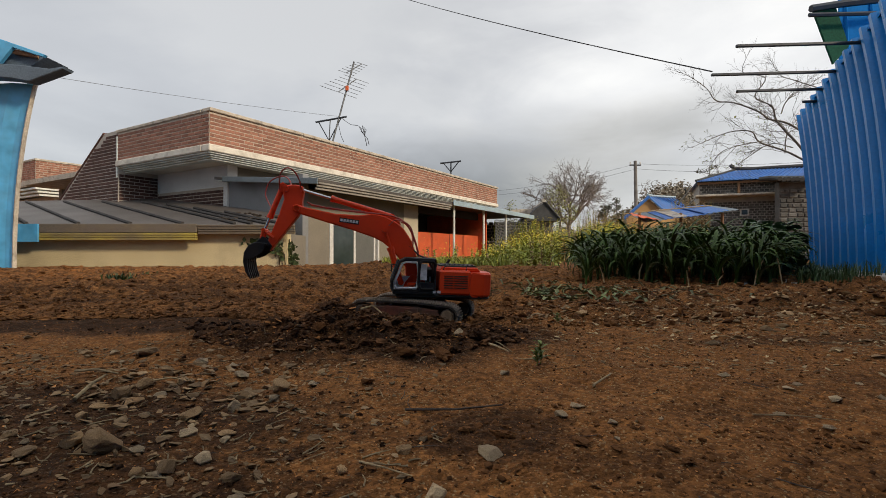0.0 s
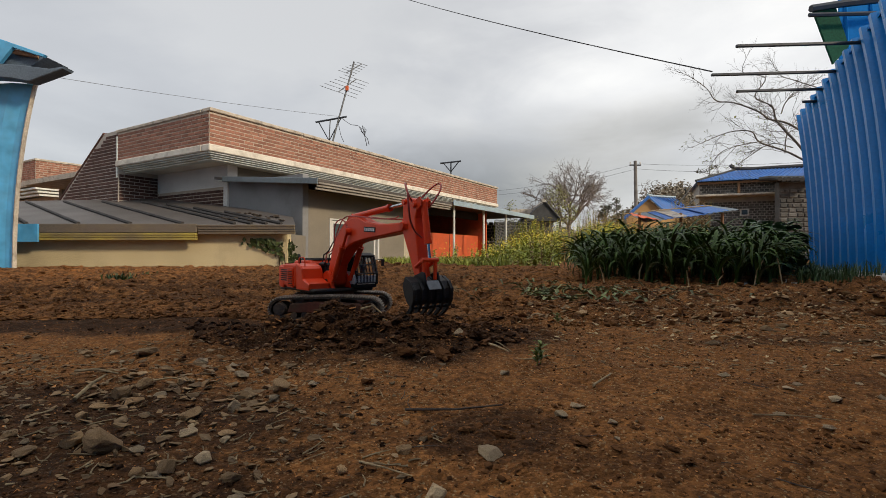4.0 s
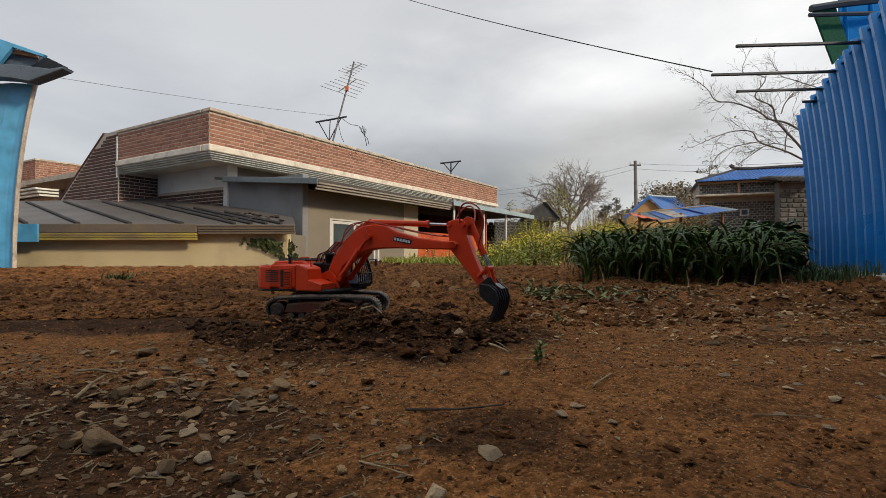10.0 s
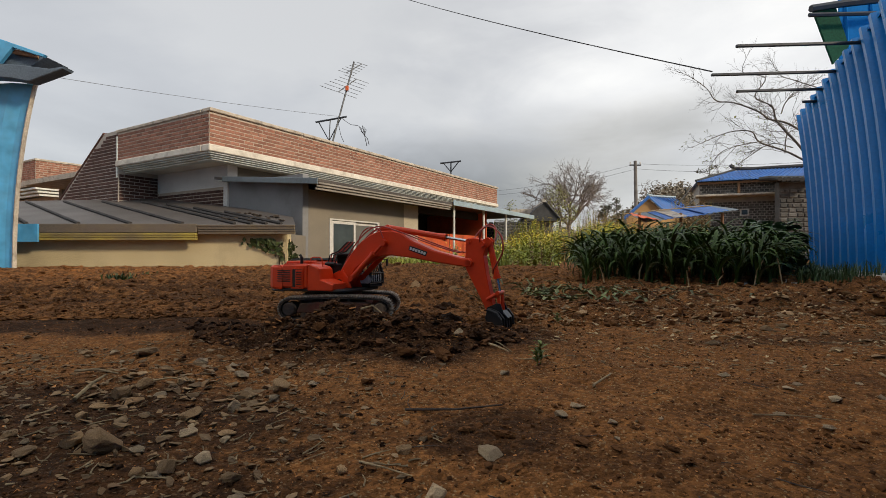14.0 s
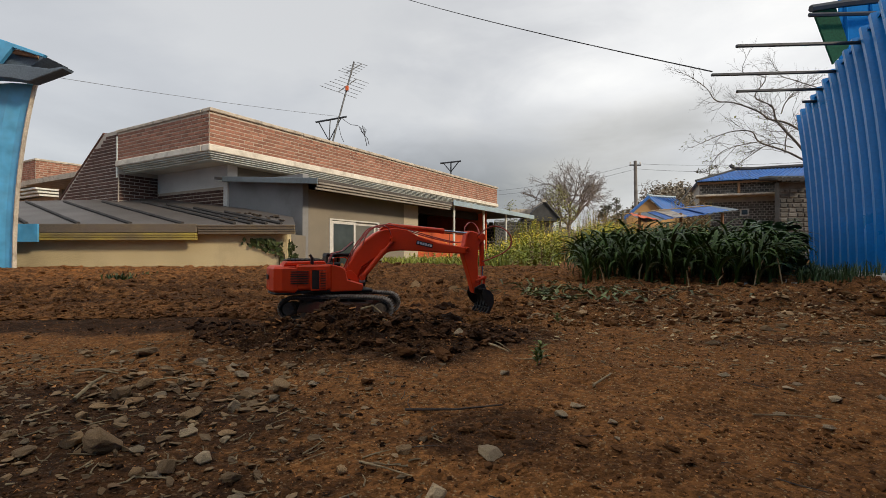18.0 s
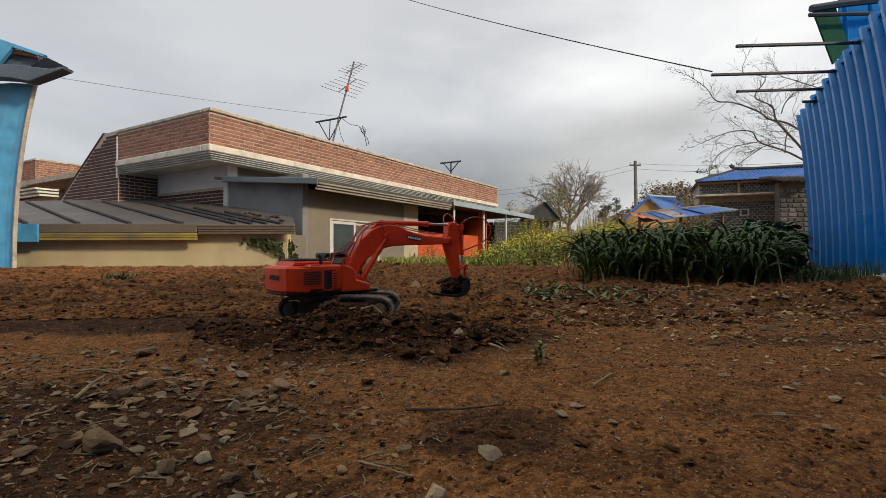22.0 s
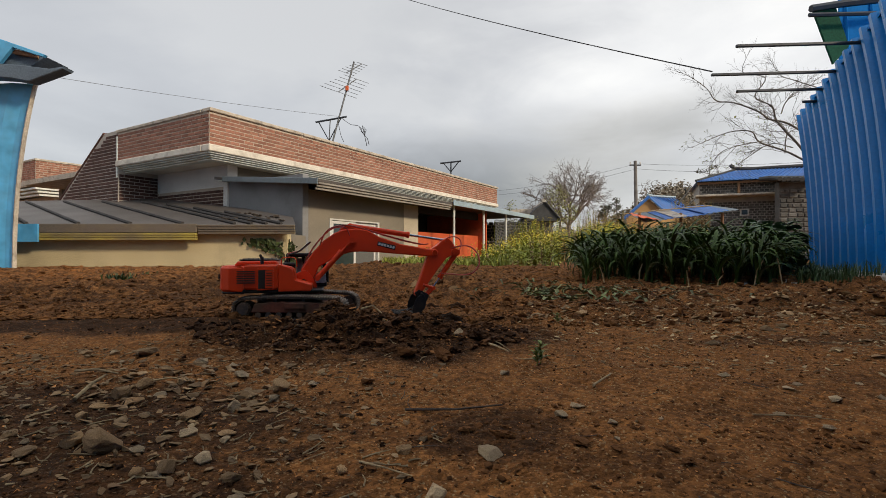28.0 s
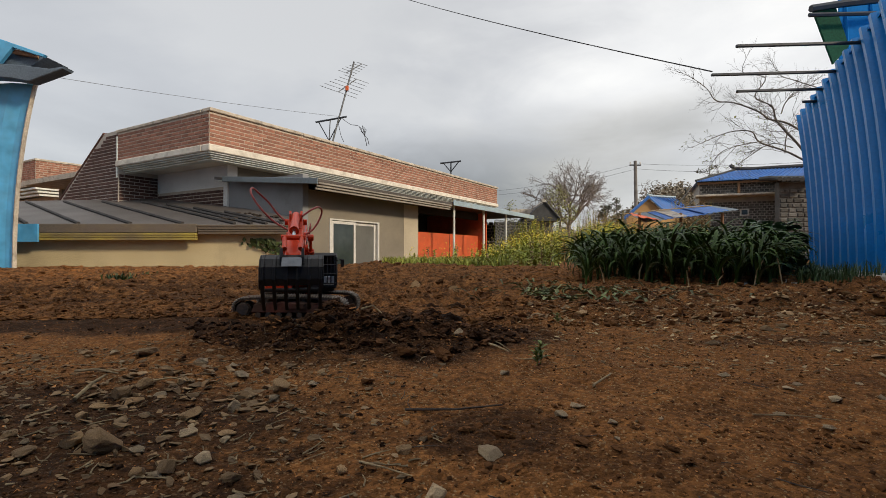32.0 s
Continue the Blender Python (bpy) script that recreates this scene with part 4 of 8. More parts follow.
def build_blue_left():
    b = thing("blue_shed", "weathered shed clad in faded blue sheet with torn roof edge", "shed")
    # front sheet, its free edge bowed inwards towards the top
    rows, m = 10, Mesh()
    for side in (0, 1):
        o = len(m.v)
        for i in range(15):
            for j in range(rows + 1):
                k = j / rows
                x = -6.51 + 0.31 * k ** 2.3 - (14 - i) * 0.2
                m.v.append((x, 7.5 + 0.03 * (i % 2) + 0.01 * side, 0.02 + 2.85 * k))
        for i in range(14):
            for j in range(rows):
                a = o + i * (rows + 1) + j
                q = (a, a + rows + 1, a + rows + 2, a + 1)
                m.f.append(q if not side else q[::-1])
    part("wall_panel", m, BLUEF, b)
    pts = [(-6.50 + 0.31 * (j / 10) ** 2.3, 7.46, 0.02 + 2.85 * j / 10) for j in range(11)]
    part("corner_trim", Mesh().tube(pts, 0.03, 6), CONC, b, "rusty pale corner trim")
    q = lambda px, py, y: ((px - 784) / 870.7 * y, 0.25 + (450 - py) / 870.7 * y)
    lo = [q(*p, 7.3) for p in ((-140, 108), (0, 117), (52, 121), (98, 127), (124, 123), (122, 127), (62, 149), (30, 143), (-140, 132))]
    part("lower_roof_sheet", Mesh().prism(lo, 7.15, 7.35, inset=0.01), SLATEB, b, "torn slate-blue roofing sheet")
    hi = [q(*p, 7.3) for p in ((-140, 50), (0, 76), (22, 84), (78, 99), (40, 124), (-140, 112))]
    # darker slate colour here stands in for the underside's shade
    part("upper_soffit", Mesh().prism(hi, 7.30, 7.75, inset=0.01), SLATEB, b, "underside of the roof sheet, its shade put into the colour")
    part("eave_batten", Mesh().prism([q(*p, 7.25) for p in ((22, 86), (62, 96), (62, 101), (20, 94))], 7.225, 7.29), WOODB0, b, "brown timber batten")
    tp = [q(*p, 7.2) for p in ((-140, 34), (0, 69), (80, 97), (76, 101), (22, 84), (0, 112), (-140, 112))]
    part("upper_roof_sheet", Mesh().prism(tp, 7.16, 7.22, inset=0.004), BLUEF, b)


build_blue_left()


# ---- radio-controlled excavator ----
FOOT = Vector((0.0108, 0, 0.1336))
LB, LS, LT = 0.5168, 0.1748, 0.1217
E_ANG, S_ANG = radians(29.0), radians(156.3)
E_PIN = Vector((0.2384 * math.cos(E_ANG), 0, 0.2384 * math.sin(E_ANG)))       # in the boom's space
S_PIN = Vector((0.0724 * math.cos(S_ANG), 0, 0.0724 * math.sin(S_ANG)))       # in the stick's space
ROOT_Y, ROOT_Z = 1.8835, 0.0121

EXC = thing("toy_excavator", "orange-red radio-controlled toy excavator with rake bucket on muddy tracks", "toy excavator")
PARTS = {}


def stadium(x0, x1, r, z, n=12):
    pts = []
    for i in range(n + 1):
        a = -math.pi / 2 + math.pi * i / n
        pts.append((x1 + r * math.cos(a), z + r * math.sin(a)))
    for i in range(n + 1):
        a = math.pi / 2 + math.pi * i / n
        pts.append((x0 + r * math.cos(a), z + r * math.sin(a)))
    return pts


def build_track(sy):
    """One crawler: belt with grousers, frame, end wheels, rollers. sy: side (+1 or -1)."""
    y0, y1 = sy * 0.085, sy * 0.150
    ym = (y0 + y1) / 2
    # closed belt path, sagging between the rounded ends; front wheel lower than the top run
    path = stadium(-0.160, 0.160, 0.036, 0.044, 14)
    seg = []
    for i, p in enumerate(path):
        q = path[(i + 1) % len(path)]
        ln = math.hypot(q[0] - p[0], q[1] - p[1])
        k = max(1, round(ln / 0.0095))
        for j in range(k):
            seg.append((p[0] + (q[0] - p[0]) * j / k, p[1] + (q[1] - p[1]) * j / k))
    seg = [(x, z + (0.006 * math.cos(x / 0.16 * 1.57) if z > 0.07 else 0.0)) for x, z in seg]
    belt = Mesh()
    n = len(seg)
    inner = []
    for i, (x, z) in enumerate(seg):
        a, b = seg[i - 1], seg[(i + 1) % n]
        tx, tz = b[0] - a[0], b[1] - a[1]
        l = math.hypot(tx, tz) or 1
        inner.append((x - tz / l * 0.005, z + tx / l * 0.005))
    vs = [(x, y0, z) for x, z in seg] + [(x, y1, z) for x, z in seg] + [(x, y0, z) for x, z in inner] + [(x, y1, z) for x, z in inner]
    fs = []
    for i in range(n):
        j = (i + 1) % n
        fs += [(i, j, n + j, n + i), (2 * n + i, 3 * n + i, 3 * n + j, 2 * n + j), (i, 2 * n + i, 2 * n + j, j), (n + i, n + j, 3 * n + j, 3 * n + i)]
    belt.add(vs, fs)
    tr = part("crawler_track", belt, RUBBER, EXC, "mud-caked steel crawler track")
    shoe = Mesh().box((0, 0, 0.0), (0.0072, abs(y1 - y0) + 0.004, 0.005), 0.001).box((0, 0, 0.0035), (0.002, abs(y1 - y0), 0.004)).data("track_shoe", SHOE)
    for i, (x, z) in enumerate(seg):
        a, b = seg[i - 1], seg[(i + 1) % n]
        ang = math.atan2(b[1] - a[1], b[0] - a[0])
        part("track_shoe", shoe, SHOE, tr, m=Matrix.Translation((x, ym, z)) @ Euler((0, -ang, 0)).to_matrix().to_4x4() @ pose(0, 0, -0.003, 180, 0, 0))
    fr = part("track_frame", Mesh().prism([(-0.135, 0.030), (0.135, 0.030), (0.125, 0.062), (0.05, 0.070), (-0.05, 0.070), (-0.125, 0.062)], sy * 0.098, sy * 0.146, inset=0.004), FRAMEM, EXC, "mud-covered red track frame")
    for x in (-0.160, 0.160):
        w = Mesh().cyl((x, sy * 0.092, 0.044), (x, sy * 0.147, 0.044), 0.025, n=20).cyl((x, sy * 0.147, 0.044), (x, sy * 0.152, 0.044), 0.013, n=12)
        part("end_wheel", w, RUBBER, tr, "muddy steel end wheel")
        part("wheel_hub", Mesh().cyl((x, sy * 0.147, 0.044), (x, sy * 0.1535, 0.044), 0.0215, 0.0195, 20), HUBM if x > 0 else RUBBER, tr, "dusty pale wheel hub" if x > 0 else "muddy wheel hub")
    for k in range(7):
        x = -0.11 + 0.0367 * k
        part("bottom_roller", Mesh().cyl((x, sy * 0.095, 0.022), (x, sy * 0.148, 0.022), 0.011, n=10), RUBBER, fr)
    for x in (-0.05, 0.05):
        part("top_roller", Mesh().cyl((x, sy * 0.1, 0.072), (x, sy * 0.143, 0.072), 0.007, n=8), RUBBER, fr)
    part("side_step", Mesh().box((0.02, sy * 0.150, 0.055), (0.07, 0.008, 0.02), 0.002), FRAMEM, fr)


build_track(1)
build_track(-1)
part("car_body", Mesh().box((0, 0, 0.062), (0.20, 0.175, 0.036), 0.006).cyl((0, 0, 0.075), (0, 0, 0.098), 0.07, n=24), FRAMEM, EXC)


def rounded_outline(x0, x1, y0, y1, r_back, r_front, n=6):
    pts = []
    for cx, cy, r, a0 in ((x0 + r_back, y1 - r_back, r_back, 90), (x0 + r_back, y0 + r_back, r_back, 180), (x1 - r_front, y0 + r_front, r_front, 270), (x1 - r_front, y1 - r_front, r_front, 0)):
        for i in range(n + 1):
            a = radians(a0 + 90 * i / n)
            pts.append((cx + r * math.cos(a), cy + r * math.sin(a)))
    return pts


FLAT = Matrix(((1, 0, 0, 0), (0, 0, 1, 0), (0, 1, 0, 0), (0, 0, 0, 1)))      # x-z outlines laid into x-y


def slab(outline, z0, z1, inset=0.004):
    return Mesh().prism(outline, z0, z1, FLAT, inset)


def smooth_line(pts, k=4):
    """A rounded line through the given points."""
    p = [Vector(q) for q in pts]
    p = [p[0] * 2 - p[1]] + p + [p[-1] * 2 - p[-2]]
    out = []
    for i in range(1, len(p) - 2):
        for j in range(k):
            t = j / k
            out.append(0.5 * (2 * p[i] + (p[i + 1] - p[i - 1]) * t + (2 * p[i - 1] - 5 * p[i] + 4 * p[i + 1] - p[i + 2]) * t * t + (3 * p[i] - p[i - 1] - 3 * p[i + 1] + p[i + 2]) * t ** 3))
    return out + [p[-2]]


def build_upper():
    up = part("upper_deck", slab(rounded_outline(-0.235, 0.085, -0.122, 0.122, 0.02, 0.012), 0.100, 0.112), BLACKM, EXC, "black slewing deck")
    PARTS["upper"] = up
    # counterweight with rounded back
    cw = [(-0.185, 0.128), (-0.235, 0.126), (-0.262, 0.108), (-0.274, 0.07), (-0.278, 0.0), (-0.274, -0.07), (-0.262, -0.108), (-0.235, -0.126), (-0.185, -0.128)]
    part("counterweight", slab(cw, 0.106, 0.196, 0.008), REDM, up, "orange-red cast counterweight")
    part("counterweight_lip", slab([(x * 0.985, y * 0.97) for x, y in cw], 0.098, 0.106, 0.003), BLACKM, up)
    # engine house: right and left boxes, tilted hood
    part("engine_house", slab(rounded_outline(-0.1848, -0.072, -0.127, 0.127, 0.003, 0.004), 0.112, 0.202, 0.007), REDM, up)
    part("hood", Mesh().prism([(-0.225, 0.196), (-0.215, 0.212), (-0.085, 0.214), (-0.075, 0.202), (-0.075, 0.196)], -0.070, 0.100, inset=0.004), REDM, up)
    part("hood_cover", slab(rounded_outline(-0.215, -0.080, -0.055, 0.085, 0.012, 0.008), 0.2135, 0.219, 0.002), BLACKM, up, "dark louvred hood cover")
    for k in range(7):
        part("hood_slat", Mesh().box((-0.2 + 0.017 * k, 0.015, 0.2205), (0.006, 0.12, 0.003), 0.001), BLACKM, up)
    # right-hand tank boxes stepping down to the front
    part("tank", Mesh().prism([(-0.0715, 0.104), (0.040, 0.104), (0.046, 0.112), (0.046, 0.131), (-0.010, 0.147), (-0.018, 0.184), (-0.030, 0.193), (-0.0715, 0.202)], -0.126, -0.042, inset=0.005), REDM, up)
    part("boom_bracket", Mesh().prism([(-0.05, 0.112), (0.06, 0.112), (0.045, 0.150), (0.024, 0.176), (0.008, 0.176), (-0.05, 0.15)], -0.041, -0.031, inset=0.001), REDM, up)
    part("boom_bracket", Mesh().prism([(-0.05, 0.112), (0.06, 0.112), (0.045, 0.150), (0.024, 0.176), (0.008, 0.176), (-0.05, 0.15)], 0.031, 0.040, inset=0.001), REDM, up)
    # side vents: right side slots, dark open bay; left side slots
    for k in range(6):
        part("vent_slot", Mesh().box((-0.150, 0.1275, 0.138 + 0.0085 * k), (0.050, 0.003, 0.0034), 0.0005), DARK, up)
        part("vent_slot", Mesh().box((-0.105, 0.1275, 0.138 + 0.0085 * k), (0.034, 0.003, 0.0034), 0.0005), DARK, up)
    for k in range(6):
        part("vent_slot", Mesh().box((-0.1780, -0.1285, 0.137 + 0.0080 * k), (0.060, 0.003, 0.0034), 0.0005), DARK, up)
    part("engine_bay", Mesh().box((-0.113, -0.1262, 0.149), (0.048, 0.006, 0.066), 0.001), DARK, up, "dark open engine bay")
    part("bay_rim", Mesh().box((-0.113, -0.1285, 0.1845), (0.056, 0.004, 0.005)).box((-0.113, -0.1285, 0.1135), (0.056, 0.004, 0.005)).box((-0.139, -0.1285, 0.149), (0.004, 0.004, 0.066)).box((-0.087, -0.1285, 0.149), (0.004, 0.004, 0.066)), REDM, up)
    door = part("bay_door", Mesh().box((0.013, 0, 0), (0.026, 0.003, 0.062), 0.0008), REDM, up, "slatted engine door standing ajar", m=pose(-0.088, -0.131, 0.149, 0, 0, -160))
    for k in range(6):
        part("door_slot", Mesh().box((0.013, 0.0018, -0.022 + 0.0088 * k), (0.020, 0.002, 0.003), 0.0004), DARK, door)
    # lettering bars on the counterweight's back and left side
    x = -0.070
    for w in (0.012, 0.010, 0.010, 0.011, 0.012, 0.011):
        part("letter_bar", Mesh().box((-0.2775, x + w / 2 - 0.005, 0.158), (0.003, w, 0.016), 0.0005), BLACKM, up)
        x += w + 0.0035
    for k in range(2):
        part("letter_bar", Mesh().box((-0.055 - 0.016 * k, 0.1285, 0.122), (0.012, 0.002, 0.009), 0.0004), WHITEP, up)
    # handrails
    part("handrail", Mesh().tube([(-0.060, -0.118, 0.200), (-0.060, -0.118, 0.222), (-0.052, -0.118, 0.226), (-0.018, -0.118, 0.226), (-0.010, -0.118, 0.220), (-0.006, -0.118, 0.192)], 0.0022, 6), REDM, up)
    part("handrail", Mesh().tube([(-0.17, 0.118, 0.200), (-0.17, 0.118, 0.215), (-0.09, 0.118, 0.215), (-0.085, 0.118, 0.202)], 0.002, 6), BLACKM, up)
    part("exhaust_pipe", Mesh().cyl((-0.13, -0.085, 0.202), (-0.13, -0.085, 0.226), 0.006, n=10).cyl((-0.13, -0.085, 0.224), (-0.138, -0.085, 0.236), 0.005, n=10), BLACKM, up)
    part("valve_block", Mesh().box((-0.045, 0.0, 0.178), (0.05, 0.05, 0.05), 0.006).cyl((-0.06, -0.03, 0.2), (-0.02, -0.03, 0.2), 0.007, n=8), BLACKM, up)
    for k in range(5):
        y = -0.024 + 0.012 * k
        part("hydraulic_hose", Mesh().tube([(-0.06, y, 0.195), (-0.045, y, 0.235 + 0.006 * (k % 2)), (-0.005, y, 0.25), (0.035, y, 0.285)], 0.0026, 5), HOSE if k % 2 else BHOSE, up)


def build_cab():
    cab = part("cab_floor", Mesh().box((0.02, 0.082, 0.118), (0.15, 0.092, 0.014), 0.003), BLACKM, EXC, "black cab floor")
    PARTS["cab"] = cab
    y0, y1 = 0.036, 0.128
    side = [(-0.056, 0.125), (-0.056, 0.228), (-0.048, 0.236), (0.055, 0.236), (0.072, 0.226), (0.094, 0.160), (0.094, 0.125)]
    inner = [(x, y0 + 0.003, z) for x, z in side] + [(side[0][0], y0 + 0.003, side[0][1])]
    part("cab_pillar", Mesh().tube(inner, 0.004, 6), BLACKM, cab, "black inner cab frame")
    front = [(0.010, 0.134), (0.008, 0.142), (0.008, 0.216), (0.013, 0.226), (0.052, 0.227), (0.064, 0.219), (0.086, 0.160), (0.086, 0.140), (0.080, 0.133), (0.010, 0.134)]
    part("door_frame", Mesh().tube([(x, y1 - 0.002, z) for x, z in front], 0.0046, 8), CABW, cab, "white rounded cab opening frame")
    rear = [(-0.050, 0.132), (-0.055, 0.142), (-0.055, 0.220), (-0.047, 0.231), (-0.006, 0.231), (0.001, 0.222), (0.001, 0.142), (-0.006, 0.132), (-0.050, 0.132)]
    part("rear_door_frame", Mesh().tube([(x, y1 - 0.001, z) for x, z in rear], 0.0058, 8), BLACKM, cab, "black rounded cab door frame")
    part("front_pillar", Mesh().tube([(0.056, y1, 0.234), (0.073, y1, 0.226), (0.096, y1, 0.160), (0.096, y1, 0.124)], 0.0046, 8), BLACKM, cab)
    part("front_pillar", Mesh().tube([(0.096, y1 - 0.004, 0.126), (-0.05, y1 - 0.004, 0.126)], 0.005, 8), BLACKM, cab)
    part("cab_roof", Mesh().prism([(-0.06, 0.232), (-0.055, 0.242), (0.05, 0.243), (0.074, 0.230), (0.07, 0.226)], y0 - 0.003, y1 + 0.003, inset=0.003), BLACKM, cab, "black cab roof")
    part("cab_back", Mesh().box((-0.057, 0.082, 0.178), (0.005, 0.086, 0.108), 0.001), BLACKM, cab)
    part("door_post", Mesh().box((0.004, y1, 0.180), (0.009, 0.005, 0.106), 0.001), BLACKM, cab)
    part("door_panel", Mesh().box((-0.026, y1 - 0.001, 0.143), (0.050, 0.004, 0.024), 0.001), BLACKM, cab)
    # opaque white slab paints the pane's reflection
    part("rear_side_window", Mesh().box((-0.014, y1 - 0.003, 0.192), (0.024, 0.002, 0.058), 0.0006), CABW, cab, "side window, its pale reflection painted white")
    part("seat", Mesh().box((-0.01, 0.08, 0.140), (0.045, 0.045, 0.022), 0.005).box((-0.032, 0.08, 0.170), (0.012, 0.045, 0.06), 0.004), BLACKM, cab)
    part("servo_box", Mesh().box((0.02, 0.075, 0.135), (0.04, 0.03, 0.03), 0.003), REDM, cab)
    # front guard grille
    for k in range(7):
        y = y0 + 0.006 + (y1 - y0 - 0.012) * k / 6
        part("guard_bar", Mesh().cyl((0.100, y, 0.128), (0.100, y, 0.165), 0.0022, n=5).cyl((0.100, y, 0.165), (0.078, y, 0.232), 0.0022, n=5), BLACKM, cab)
    for x, z in ((0.100, 0.13), (0.100, 0.165), (0.089, 0.198), (0.078, 0.232)):
        part("guard_rail", Mesh().cyl((x, y0, z), (x, y1, z), 0.0028, n=6), BLACKM, cab)
    part("side_panel", Mesh().prism([(-0.05, 0.125), (0.09, 0.125), (0.09, 0.158), (0.05, 0.172), (-0.05, 0.172)], y0 - 0.001, y0 + 0.003, inset=0.001), CABW, cab, "pale inner side panel")
    part("front_skirt", Mesh().box((0.090, 0.082, 0.140), (0.008, 0.088, 0.034), 0.002), CABW, cab, "pale lower front panel")
    part("mirror", Mesh().tube([(0.085, y1, 0.215), (0.10, y1 + 0.02, 0.218)], 0.0018, 5).box((0.102, y1 + 0.022, 0.205), (0.005, 0.014, 0.028), 0.002), BLACKM, cab)


def build_boom():
    bm = [(-0.02, -0.008), (-0.016, 0.022), (0.006, 0.052), (0.055, 0.101), (0.104, 0.137), (0.148, 0.156), (0.184, 0.163), (0.235, 0.158), (0.275, 0.143), (0.317, 0.106), (0.392, 0.062), (0.495, 0.020), (0.525, 0.014), (0.534, 0.0), (0.526, -0.014),
          (0.500, -0.011), (0.400, 0.018), (0.310, 0.046), (0.230, 0.067), (0.190, 0.072), (0.160, 0.069), (0.112, 0.058), (0.066, 0.042), (0.022, -0.018), (0.0, -0.026)]
    b = part("boom", Mesh().prism(bm, -0.026, 0.026, inset=0.004), REDM, EXC, "bent orange-red boom")
    PARTS["boom"] = b
    part("foot_pin", Mesh().cyl((0, -0.045, 0), (0, 0.045, 0), 0.011, n=12), BLACKM, b)
    part("elbow_boss", Mesh().cyl((E_PIN.x, -0.046, E_PIN.z), (E_PIN.x, 0.046, E_PIN.z), 0.012, n=14), REDM, b)
    part("nose_pin", Mesh().cyl((LB, -0.034, 0), (LB, 0.034, 0), 0.011, n=12), REDM, b)
    part("cylinder_lug", Mesh().prism([(0.17, 0.165), (0.205, 0.180), (0.225, 0.176), (0.245, 0.145)], -0.015, 0.015, inset=0.002), REDM, b)
    for sy in (-1, 1):
        ang = -math.atan2(0.112 - 0.018, 0.29)
        m = Matrix.Translation((0.335, sy * 0.0268, 0.068)) @ Euler((0, radians(26), 0)).to_matrix().to_4x4()
        pl = part("name_plate", Mesh().box((0, 0, 0), (0.072, 0.002, 0.017), 0.0006, m), BLACKM, b, "black plate with pale lettering bars")
        for k in range(6):
            part("letter_bar", Mesh().box((-0.028 + 0.0112 * k, sy * 0.0012, 0), (0.0085, 0.0012, 0.0095), 0, m), WHITEP, pl)
        part("hose_line", Mesh().tube(smooth_line([(0.0, sy * 0.018, 0.045), (0.06, sy * 0.018, 0.118), (0.13, sy * 0.018, 0.170), (0.19, sy * 0.022, 0.180), (0.26, sy * 0.022, 0.152), (0.38, sy * 0.022, 0.088), (0.47, sy * 0.022, 0.046), (0.50, sy * 0.022, 0.040)]), 0.0024, 5), HOSE, b)
        part("hose_line", Mesh().tube(smooth_line([(0.085, sy * 0.024, 0.118), (0.112, sy * 0.032, 0.160), (0.150, sy * 0.036, 0.180), (0.195, sy * 0.036, 0.168), (0.205, sy * 0.032, 0.135)]), 0.0022, 5), HOSE, b)


